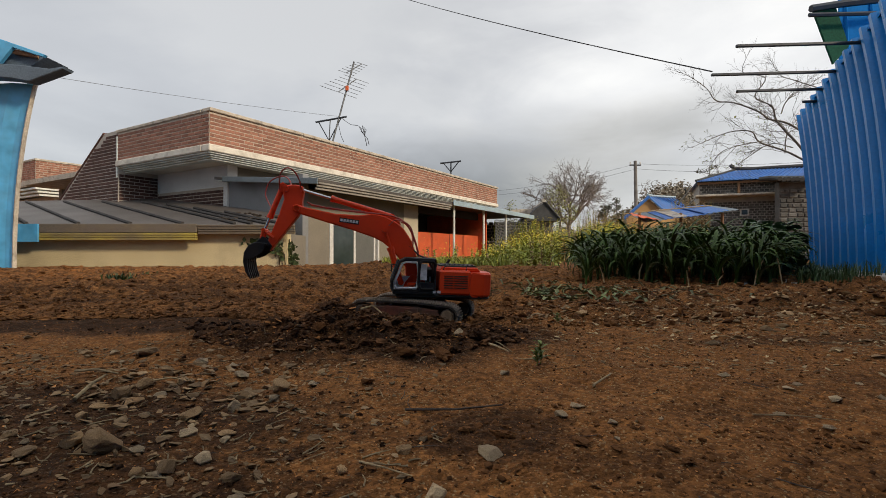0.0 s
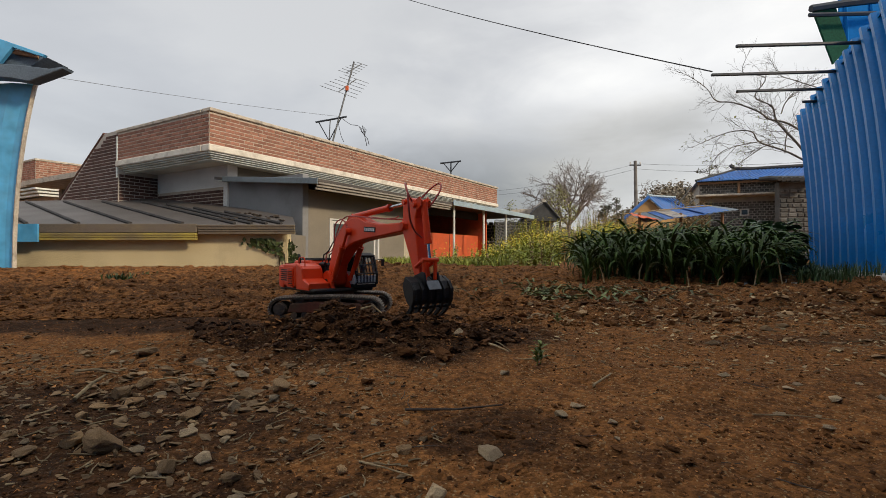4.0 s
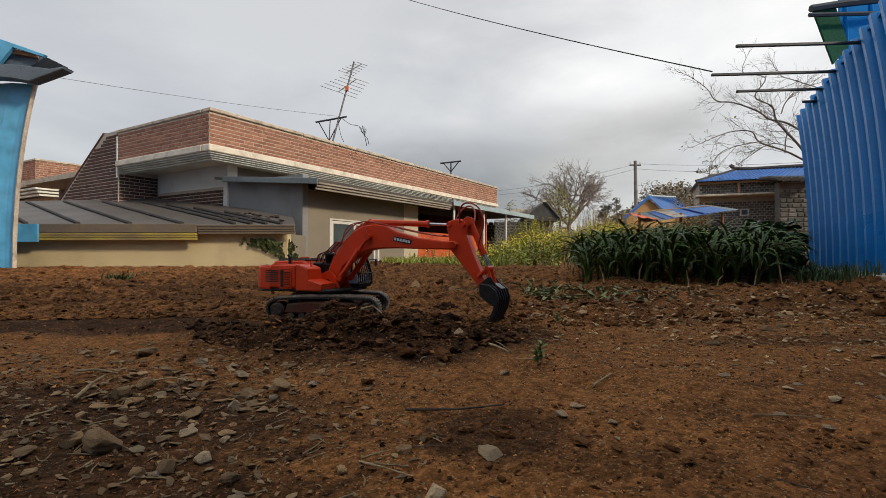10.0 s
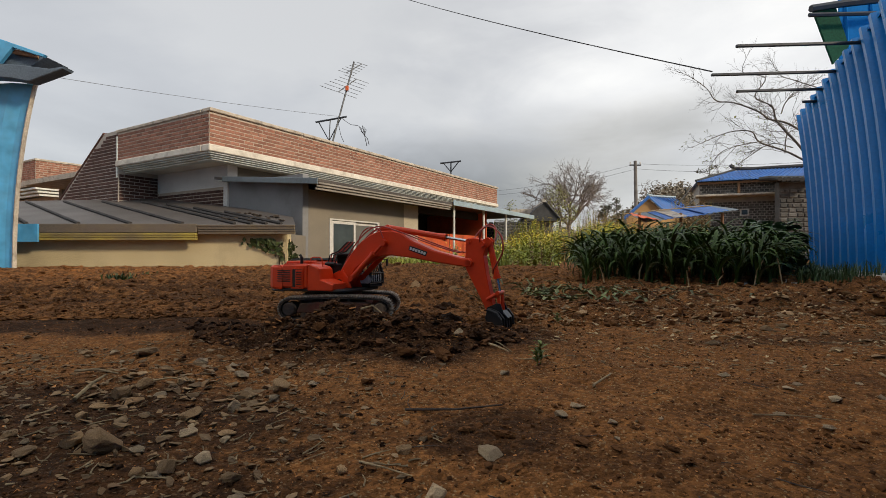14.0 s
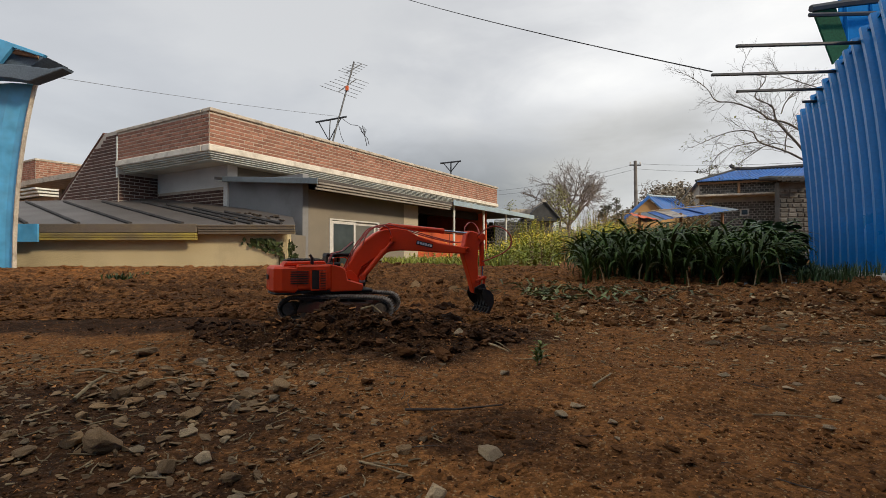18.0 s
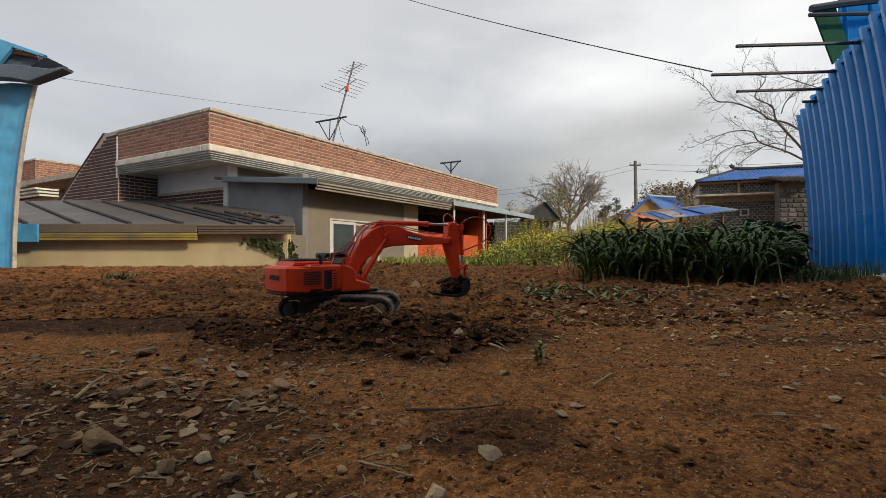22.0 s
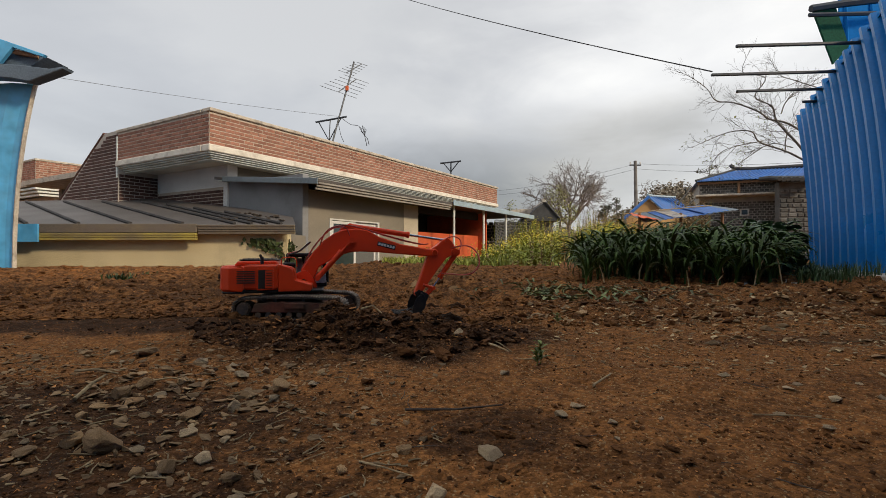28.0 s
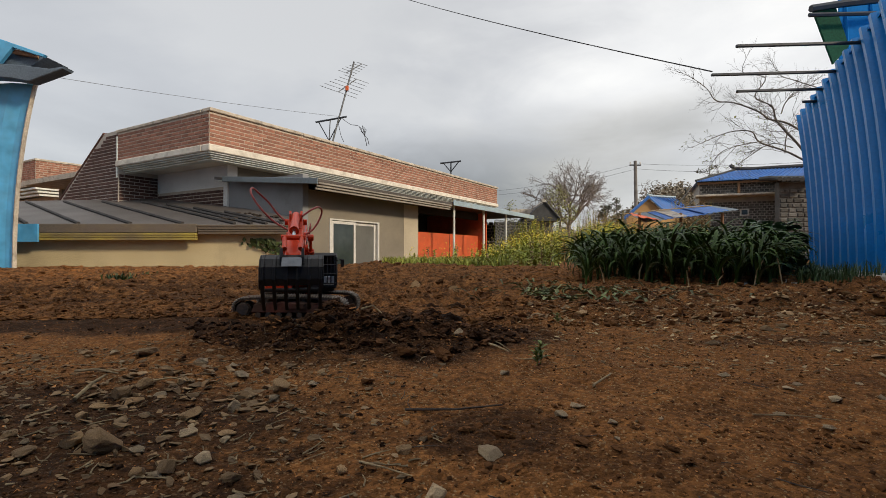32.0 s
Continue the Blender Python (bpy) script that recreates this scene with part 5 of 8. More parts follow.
def build_stick():
    st = [(-0.078, 0.028), (-0.071, 0.050), (-0.056, 0.071), (-0.038, 0.083), (-0.022, 0.077), (0.0, 0.056), (0.06, 0.038), (0.14, 0.020), (0.168, 0.014), (0.184, 0.008), (0.187, -0.006), (0.176, -0.013),
          (0.12, -0.014), (0.03, -0.019), (0.0, -0.019), (-0.016, -0.012), (-0.032, 0.0), (-0.062, 0.014)]
    s = part("stick", Mesh().prism(st, -0.020, 0.020, inset=0.003), REDM, EXC, "orange-red dipper stick")
    PARTS["stick"] = s
    part("pivot_pin", Mesh().cyl((0, -0.034, 0), (0, 0.034, 0), 0.010, n=12), REDM, s)
    part("tip_pin", Mesh().cyl((LS, -0.028, 0), (LS, 0.028, 0), 0.008, n=12), BLACKM, s)
    part("cylinder_pin", Mesh().cyl((S_PIN.x, -0.028, S_PIN.z), (S_PIN.x, 0.028, S_PIN.z), 0.008, n=12), REDM, s)
    part("head_pin", Mesh().cyl((-0.036, -0.030, 0.070), (-0.036, 0.030, 0.070), 0.009, n=12), REDM, s)
    part("bucket_cylinder", Mesh().cyl((-0.036, 0, 0.090), (0.084, 0, 0.062), 0.0105, n=12).cyl((0.076, 0, 0.064), (0.086, 0, 0.0615), 0.0125, n=12), REDM, s, "orange-red bucket cylinder")
    part("bucket_rod", Mesh().cyl((0.084, 0, 0.062), (0.132, 0, 0.050), 0.0048, n=10), CHROME, s, "bright cylinder rod")
    for sy in (-1, 1):
        part("head_lug", Mesh().prism([(-0.050, 0.066), (-0.050, 0.096), (-0.036, 0.102), (-0.022, 0.094), (-0.018, 0.070)], sy * 0.012, sy * 0.018, inset=0.001), REDM, s)
        part("link_bar", Mesh().cyl((0.132, sy * 0.022, 0.050), (0.136, sy * 0.022, 0.006), 0.006, n=8), REDM, s)
        part("link_bar", Mesh().cyl((0.132, sy * 0.021, 0.050), (0.186, sy * 0.019, 0.030), 0.006, n=8), REDM, s)
    part("link_pin", Mesh().cyl((0.132, -0.03, 0.050), (0.132, 0.03, 0.050), 0.007, n=10), REDM, s)
    # loose hose loops over the head of the stick
    part("hose_loop", Mesh().tube(smooth_line([(-0.046, -0.018, 0.062), (-0.067, -0.052, 0.09), (-0.072, -0.076, 0.121), (-0.053, -0.101, 0.149), (-0.017, -0.114, 0.165), (0.024, -0.112, 0.152), (0.045, -0.09, 0.119), (0.057, -0.054, 0.083), (0.066, -0.016, 0.06)], 6), 0.0028, 6), HOSE, s, "loose red hydraulic hose")
    part("hose_loop", Mesh().tube(smooth_line([(-0.060, 0.018, 0.027), (-0.086, 0.046, 0.043), (-0.103, 0.066, 0.073), (-0.101, 0.072, 0.099), (-0.078, 0.062, 0.111), (-0.050, 0.042, 0.105), (-0.020, 0.016, 0.088)], 6), 0.0028, 6), HOSE, s)


def build_bucket():
    """Rake bucket; x runs from the pivot to the tine tips, z to its curved back."""
    prof = [(-0.012, 0.010), (0.000, 0.038), (0.020, 0.054), (0.050, 0.056), (0.082, 0.042), (0.108, 0.018), (0.1235, -0.009), (0.115, -0.005), (0.097, 0.014), (0.074, 0.031), (0.047, 0.041), (0.024, 0.040), (0.011, 0.030), (0.005, 0.007)]
    pl = [(-0.012, 0.004), (-0.001, 0.033), (0.019, 0.046), (0.048, 0.049), (0.064, 0.044), (0.062, 0.040), (0.047, 0.044), (0.021, 0.041), (0.004, 0.030), (-0.006, 0.002)]
    k = part("bucket", Mesh().prism(pl, -0.070, 0.070, inset=0.001), BLACKM, EXC, "black steel rake bucket back plate")
    PARTS["bucket"] = k
    tine = Mesh().prism(prof, -0.0042, 0.0042, inset=0.001).data("tine", BLACKM)
    for i in range(6):
        part("tine", tine, BLACKM, k, m=pose(0, -0.0660 + 0.0264 * i, 0))
    part("cross_tube", Mesh().cyl((0.074, -0.066, 0.037), (0.074, 0.066, 0.037), 0.0042, n=8), BLACKM, k)
    cheek = [(-0.012, 0.008), (0.0, 0.038), (0.020, 0.053), (0.050, 0.055), (0.072, 0.045), (0.060, 0.026), (0.040, 0.010), (0.016, 0.0)]
    for sy in (-1, 1):
        part("cheek_plate", Mesh().prism(cheek, sy * 0.0705, sy * 0.074, inset=0.0008), BLACKM, k)
        part("bucket_ear", Mesh().prism([(-0.012, -0.010), (0.011, -0.012), (0.015, 0.045), (-0.004, 0.045), (-0.026, 0.036), (-0.028, 0.026)], sy * 0.022, sy * 0.028, inset=0.001), BLACKM, k)
    part("worn_plate", Mesh().box((0, 0, 0), (0.030, 0.046, 0.002), 0.0005, Matrix.Translation((0.008, 0, 0.0505)) @ Euler((0, radians(-40), 0)).to_matrix().to_4x4()), STEEL, k, "scuffed bright patch of back plate")


def build_load():
    """Clod of dark soil that is scooped up, carried and tipped out."""
    bm = bmesh.new()
    bmesh.ops.create_icosphere(bm, subdivisions=4, radius=1.0)
    for v in bm.verts:
        n = 0.45 * noise.noise(v.co * 2.1) + 0.25 * abs(noise.noise(v.co * 5.3)) + 0.12 * noise.noise(v.co * 11)
        v.co = Vector((v.co.x * 0.048, v.co.y * 0.040, v.co.z * 0.029)) * (1 + n)
    me = bpy.data.meshes.new("soil_load")
    bm.to_mesh(me)
    bm.free()
    me.materials.append(MOIST)
    for key in ("load", "load_b", "load_c", "load_d"):
        PARTS[key] = tagged(new("soil_load", me), "crumbly dark moist soil clod lifted by the rake bucket", "soil clod", "lifted soil clods")


build_load()


def cyl_pair(key, r, length, label, y, rod_mat, rod):
    a = part(key + "_cylinder", Mesh().cyl((0, y, 0), (length, y, 0), r, n=12).cyl((length - 0.012, y, 0), (length, y, 0), r * 1.2, n=12).cyl((0, y - 0.010, 0), (0, y + 0.010, 0), r * 1.05, n=10), REDM, EXC, "orange-red " + label + " cylinder")
    b = part(key + "_rod", Mesh().cyl((-rod, y, 0), (0, y, 0), r * 0.5, n=10).cyl((0, y - 0.010, 0), (0, y + 0.010, 0), r * 0.9, n=10), rod_mat, EXC)
    return a, b


build_upper()
build_cab()
build_boom()
build_stick()
build_bucket()
PARTS["bc_l"] = cyl_pair("boom", 0.0105, 0.135, "boom", 0.037, REDM, 0.125)
PARTS["bc_r"] = cyl_pair("boom", 0.0105, 0.135, "boom", -0.037, REDM, 0.125)
PARTS["sc"] = cyl_pair("stick", 0.0105, 0.235, "stick", 0.0, CHROME, 0.20)
BOOM_CYL_BASE = Vector((0.062, 0, 0.148))
STICK_CYL_BASE = Vector((0.215, 0, 0.172))


# ---- shed added across the lot, unseen behind the eye, to shade the near soil ----
def build_shade_shed():
    b = thing("blue_shed", "added blue ribbed steel shed, out of view, shading the lot", "shed")
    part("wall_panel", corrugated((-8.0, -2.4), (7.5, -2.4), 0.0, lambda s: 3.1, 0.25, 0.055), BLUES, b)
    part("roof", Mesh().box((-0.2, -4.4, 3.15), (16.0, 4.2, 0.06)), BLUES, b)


build_shade_shed()


# ---- planting ----
def strap_leaf(length, width, arch, droop, twist, segs=8):
    """A long blade folded along its rib: rises, arches out, droops."""
    m = Mesh()
    x = z = 0.0
    ang = radians(87 - 10 * random.random())
    ds = length / segs
    vs = []
    for i in range(segs + 1):
        k = i / segs
        w = width * (0.55 + 1.2 * k) * (1 - k) ** 0.55 * 0.85 + 0.0015
        tw = twist * k
        vs += [(x, -w * math.cos(tw), z + w * (0.35 + math.sin(tw))), (x, 0, z), (x, w * math.cos(tw), z + w * (0.35 - math.sin(tw)))]
        x += ds * math.cos(ang)
        z += ds * math.sin(ang)
        ang -= radians(arch + droop * k * k)
    fs = []
    for i in range(segs):
        a = 3 * i
        fs += [(a, a + 1, a + 4, a + 3), (a + 1, a + 2, a + 5, a + 4)]
    return m.add(vs, fs)


def build_hedge():
    rnd = random.Random(5)
    random.seed(5)
    leaves = [strap_leaf(0.36 + 0.30 * random.random(), 0.0095 + 0.0075 * random.random(), 6 + 13 * random.random(), 14 + 44 * random.random(), random.uniform(-0.9, 0.9)).data("leaf", LEAF, True) for _ in range(14)]
    dry = [strap_leaf(0.30, 0.014, 9, 40, 0.8).data("leaf", YLEAF, True) for _ in range(2)]
    kinds = []
    for k in range(8):
        p = thing("strap_leaf_plant", "dark green strap-leaved crop plant growing in a dense bed", "plant", Matrix.Translation((0, 0, -50)), "crop bed plants")
        part("stem", Mesh().cyl((0, 0, -0.02), (0, 0, 0.16), 0.012, 0.007, 6), LEAF, p)
        for i in range(19):
            me = rnd.choice(leaves) if rnd.random() > 0.06 else rnd.choice(dry)
            part("leaf", me, LEAF, p, m=pose(0, 0, 0.008 * i + (0.02 * rnd.random()), 0, 0, 137.5 * i + rnd.uniform(-25, 25)))
        kinds.append(p)
    spots = []
    tries = 0
    while len(spots) < 215 and tries < 12000:
        tries += 1
        y = 3.88 + 2.2 * rnd.random() ** 1.4
        x0 = 1.09 + 0.30 * (y - 3.88)
        x = x0 + (4.35 - 0.10 * y - x0) * rnd.random()
        if x > (0.655 + 0.03 * (y - 3.75)) * y or x > 4.2:
            continue
        if all((x - a) ** 2 + (y - b) ** 2 > 0.017 for a, b in spots):
            spots.append((x, y))
    for i, (x, y) in enumerate(spots):
        sc = (0.78 + 0.34 * rnd.random()) * (1.0 if y < 4.6 else 1.08)
        sc *= min(1.0, 0.84 + 1.1 * max(0.0, x / y - 0.28))
        m = Matrix.Translation((x, y, ground_z(x, y))) @ Euler((radians(rnd.uniform(-7, 7)), radians(rnd.uniform(-7, 7)), rnd.uniform(0, 6.28))).to_matrix().to_4x4()
        c = copy_thing(kinds[i % 8], m)
        c.scale = (sc, sc, sc)
    for p in kinds:
        for o in list(p.children):
            bpy.data.objects.remove(o)
        bpy.data.objects.remove(p)


build_hedge()


def blades(spots, hgt, wid, lean, rnd):
    """Grass blades: bent strips of two quads."""
    m = Mesh()
    for x, y, z in spots:
        h = hgt * rnd.uniform(0.6, 1.2)
        a = rnd.uniform(0, 6.28)
        l = lean * h * rnd.random()
        cx, cy = math.cos(a), math.sin(a)
        px, py = -cy * wid, cx * wid
        m.add([(x - px, y - py, z), (x + px, y + py, z), (x + px * .8 + cx * l * .35, y + py * .8 + cy * l * .35, z + h * .6), (x - px * .8 + cx * l * .35, y - py * .8 + cy * l * .35, z + h * .6), (x + cx * l, y + cy * l, z + h * 0.95)],
              [(0, 1, 2, 3), (3, 2, 4)])
    return m


def build_field():
    rnd = random.Random(11)
    stems, flowers, tan = Mesh(), Mesh(), Mesh()

    def leafquad(m, p, s):
        a, b = rnd.uniform(0, 6.28), rnd.uniform(-0.9, 0.9)
        d = Vector((math.cos(a), math.sin(a), b)) * s
        e = Vector((-math.sin(a), math.cos(a), rnd.uniform(-0.5, 0.5))) * s * 0.28
        p = Vector(p)
        m.add([p, p + d * 0.5 + e, p + d, p + d * 0.5 - e], [(0, 1, 2, 3)])

    def plant(x, y, h, fl, green=True):
        m = stems if green else tan
        tx, ty = x + rnd.uniform(-.12, .12) * h, y + rnd.uniform(-.1, .1) * h
        m.cyl((x, y, 0.0), (tx, ty, h), 0.009, 0.004, 3, False)
        for k in range(int(16 + 16 * h)):
            f = rnd.random() ** 0.8
            leafquad(m, (x + (tx - x) * f, y + (ty - y) * f, h * f), 0.05 + 0.10 * (1 - f) * rnd.random())
        if fl:
            for k in range(int(34 * fl)):
                p = Vector((tx + rnd.gauss(0, .07), ty + rnd.gauss(0, .07), h + rnd.gauss(0.0, .08)))
                leafquad(flowers, p, 0.026 + 0.018 * rnd.random())
    for _ in range(520):
        y = rnd.uniform(8.6, 17)
        px = rnd.uniform(690, 1010) if y > 11.5 else rnd.uniform(700, 985)
        x = (px - 784) / 870 * y
        tall = min(1.0, max(0.0, (px - 850) / 90))
        if px < 850 and (y > 11.8 or rnd.random() < 0.8):
            continue
        h = (0.16 + 0.26 * rnd.random()) * (1 - tall) + tall * (0.48 + 0.045 * (y - 8)) * rnd.uniform(0.75, 1.2)
        if px < 745:
            h *= 0.7
        plant(x, y, h, rnd.random() ** 1.3 * (1.0 if tall > 0.4 else 0.5), rnd.random() > 0.2)
    near = []
    for _ in range(2600):
        y = rnd.uniform(8.0, 11.5)
        px = rnd.uniform(735, 900) if rnd.random() > 0.18 else rnd.uniform(680, 735)
        near.append(((px - 784) / 870 * y, y, 0.0))
    whole("meadow_grass", blades(near, 0.20, 0.013, 1.1, rnd), WEED, "yellow-green meadow grass before the porch", "grass", kind="stuff")
    for x, y, z in near[:300]:
        leafquad(flowers, (x, y, rnd.uniform(0.06, 0.17)), 0.025)
    for _ in range(420):
        y = rnd.uniform(17, 27)
        px = rnd.uniform(900, 1180)
        h = rnd.uniform(0.7, 1.15) + (y - 17) * 0.04
        plant((px - 784) / 870 * y, y, h, 0.25 * rnd.random() ** 2, rnd.random() > 0.6)
    for _ in range(200):
        y = rnd.uniform(9, 16)
        px = rnd.uniform(1080, 1420)
        plant((px - 784) / 870 * y, y, rnd.uniform(0.3, 0.6), 0.2 * rnd.random(), rnd.random() > 0.4)
    for _ in range(330):
        y = rnd.uniform(17, 21)
        plant((rnd.gauss(1072, 26) - 784) / 870 * y, y, rnd.uniform(0.95, 1.38), rnd.uniform(0.1, 0.8), True)
    for _ in range(130):
        y = rnd.uniform(17.2, 18.6)
        plant((rnd.gauss(945, 24) - 784) / 870 * y, y, rnd.uniform(0.9, 1.55), 0.7 * rnd.random() ** 2, rnd.random() > 0.12)
    for _ in range(260):
        y = rnd.uniform(24, 29)
        px = rnd.gauss(1070, 26)
        plant((px - 784) / 870 * y, y, rnd.uniform(1.7, 2.75) * y / 27, 0, rnd.random() > 0.9)
    for _ in range(200):
        y = rnd.uniform(18, 19.2)
        px = rnd.uniform(1195, 1250)
        plant((px - 784) / 870 * y, y, rnd.uniform(1.2, 2.4), 0, rnd.random() > 0.92)
    whole("field_weeds", stems, WEED, "yellow-green leafy weeds and rape stalks at the field edge", "weeds", kind="stuff")
    whole("rape_blossom", flowers, RAPE, "bright yellow rape blossom over the weeds", "flowers", kind="stuff")
    whole("dry_grass", tan, STRAW, "dry tan grass stalks among the weeds", "grass", kind="stuff")
    sp = []
    for _ in range(1500):
        y = rnd.uniform(3.9, 6.0)
        x = 3.18 + rnd.uniform(-.35, .40) + (y - 4) * 0.45
        if x < 0.72 * y or noise.noise((x * 3, y * 3, 5)) < -0.25:
            continue
        sp.append((x, y, ground_z(x, y)))
    whole("tall_grass", blades(sp, 0.15, 0.004, 0.9, rnd), GRASS, "dark green grass along the foot of the steel wall", "grass", kind="stuff")
    # small tufts of weed on the open soil
    for px, py, n, hh in ((210, 500, 90, 0.07), (262, 493, 40, 0.05), (715, 462, 60, 0.10), (420, 468, 30, 0.12)):
        y = 0.24 * 870 / (py - 450)
        x0 = (px - 784) / 870 * y
        sp = []
        for _ in range(n):
            x, yy = x0 + rnd.gauss(0, 0.05), y + rnd.gauss(0, 0.05)
            sp.append((x, yy, ground_z(x, yy) - 0.005))
        whole("weed_tuft", blades(sp, hh, 0.006, 1.3, rnd), GRASS, "small green weed tuft in bare soil", "weed", kind="stuff")


build_field()


def build_broad_leaves():
    """Plants with large dark heart-shaped leaves at the shed end of the bed."""
    rnd = random.Random(28)
    vs, fs = [], []
    for j in range(6):
        f = j / 5
        w = 0.52 * math.sin(math.pi * (0.16 + 0.84 * f) ** 0.8) + 0.02
        for s in (-1, -0.5, 0, 0.5, 1):
            vs.append((f - 0.12 * abs(s) * (1 - f), w * s, -0.22 * f * f - 0.10 * abs(s) ** 2 + (0.03 if s == 0 else 0.05)))
    for j in range(5):
        for i in range(4):
            b = 5 * j + i
            fs.append((b, b + 1, b + 6, b + 5))
    leaf = Mesh().add(vs, fs).data("leaf", IVYD, True)
    for k in range(26):
        y = rnd.uniform(4.9, 6.2)
        px = rnd.uniform(1325, 1408)
        h = rnd.uniform(0.34, 0.62)
        x = (px - 784) / 870 * y
        p = thing("broad_leaf_plant", "low plant with broad dark green heart-shaped leaves", "plant", Matrix.Translation((x, y, ground_z(x, y))), "broad-leaved plants")
        part("stem", Mesh().tube([(0, 0, -0.02), (0.02, 0, h * 0.5), (0, 0.02, h)], 0.007, 5, 0.004), IVYD, p)
        for i in range(15):
            z = h * (0.15 + 0.85 * i / 14)
            s = rnd.uniform(0.08, 0.15)
            part("leaf", leaf, IVYD, p, m=pose(0, 0, z, rnd.uniform(-25, 25), rnd.uniform(-30, 35), 137.5 * i + rnd.uniform(-30, 30)) @ Matrix.Translation((0.03, 0, 0)) @ Matrix.Diagonal((s, s, s, 1)))


build_broad_leaves()


def build_ivy():
    rnd = random.Random(3)
    m = Mesh()
    for _ in range(210):
        px = 412 + 112 * rnd.random() ** 0.45
        k = (px - 412) / 112
        py = 424 + rnd.random() ** (1.6 - k) * (10 + 44 * k * k)
        y = 8.33 - 0.05 * rnd.random()
        x, z = (px - 784) / 870.7 * y, 0.25 - (py - 450) / 870.7 * y
        if px > 500:
            y += 0.1
        s = 0.022 + 0.03 * rnd.random()
        a = rnd.uniform(0, 6.28)
        c, d = math.cos(a) * s, math.sin(a) * s
        t = rnd.uniform(-0.03, 0.03)
        m.add([(x - c, y + t, z - d), (x + d * .7, y - t, z - c * .7), (x + c, y - t, z + d), (x - d * .7, y + t, z + c * .7)], [(0, 1, 2, 3)])
    i = thing("ivy", "ivy creeping over the end of the shed wall", "ivy")
    part("leaves", m, IVY, i)
    for k in range(3):
        x = -2.66 - 0.05 * k
        part("runner", Mesh().tube([(x, 8.34, 0.0), (x - 0.03, 8.34, 0.25), (x - 0.12, 8.34, 0.42)], 0.006, 4), TWIG, i)


build_ivy()


# ---- bare trees ----
def grow(m, p, d, ln, r, depth, rnd, spread=0.55, up=0.12, tips=None, kids=(2, 3)):
    n = 3 if depth > 2 else 2
    pts, q = [p], Vector(p)
    dd = Vector(d).normalized()
    for i in range(n):
        dd = (dd + Vector((rnd.gauss(0, .16), rnd.gauss(0, .16), rnd.gauss(0, .12) + up * 0.3))).normalized()
        q = q + dd * ln / n
        pts.append(q.copy())
    m.tube(pts, r, 6 if depth > 3 else (4 if depth > 1 else 3), r * 0.62)
    if depth <= 0:
        if tips is not None:
            tips.append(q.copy())
        return
    for _ in range(rnd.randint(*kids)):
        ax = Vector((rnd.gauss(0, 1), rnd.gauss(0, 1), rnd.gauss(0, 1))).normalized()
        nd = (dd + ax * spread * rnd.uniform(0.7, 1.4) + Vector((0, 0, up))).normalized()
        st = pts[-1] if rnd.random() < 0.6 else pts[-2]
        grow(m, st, nd, ln * rnd.uniform(0.62, 0.85), r * 0.60, depth - 1, rnd, spread, up, tips, kids)


def bare_tree(name, label, base, height, seed, depth=6, lean=(0, 0, 1), r=0.1, spread=0.6, up=0.1, leaf=None, first=0.3, kids=(2, 3), leaf_n=0, leaf_s=0.15, mat_=None):
    rnd = random.Random(seed)
    t = thing(name, label, "tree", Matrix.Translation(base))
    tr, cr, tips = Mesh(), Mesh(), []
    top = Vector(lean).normalized() * height * first
    tr.tube([(0, 0, -0.1), top * 0.5 + Vector((rnd.gauss(0, .03), 0, 0)) * height, top], r * 1.15, 8, r * 0.8)
    for i in range(6):
        a = i * 2.4 + rnd.uniform(-.3, .3)
        d = (Vector(lean).normalized() * rnd.uniform(0.5, 1.1) + Vector((0.75 * math.cos(a), 0.75 * math.sin(a), rnd.uniform(0, .25)))).normalized()
        grow(cr, top, d, height * 0.26, r * 0.6, depth - 1, rnd, spread, up, tips, kids)
    part("trunk", tr, mat_ or BARK, t)
    part("crown", cr, mat_ or BARK, t, "bare branching crown")
    if leaf:
        m = Mesh()
        for _ in range(leaf_n):
            p = rnd.choice(tips) + Vector((rnd.gauss(0, 1), rnd.gauss(0, 1), rnd.gauss(0, 1))) * height * 0.03
            a = rnd.uniform(0, 6.28)
            d = Vector((math.cos(a), math.sin(a), rnd.uniform(-.6, .6))) * leaf_s
            e = Vector((-math.sin(a), math.cos(a), rnd.uniform(-1, 1))) * leaf_s * 0.45
            m.add([p, p + d * .5 + e, p + d, p + d * .5 - e], [(0, 1, 2, 3)])
        part("leaves", m, leaf, t)
    return t


# needle and woods tones lightened to carry the distance haze
PINE = mat("pine_needles", (0.12, 0.13, 0.09), (0.15, 0.155, 0.11), 0.8, scale=2, fine=20, bump=0, rnd=0.35)
WOODS = mat("far_woods", (0.27, 0.235, 0.18), (0.19, 0.17, 0.13), 0.9, scale=0.3, fine=4, bump=0, rnd=0.35)
BUDS = mat("spring_leaf", (0.34, 0.35, 0.09), (0.25, 0.27, 0.08), 0.8, scale=2, fine=20, bump=0, rnd=0.3)


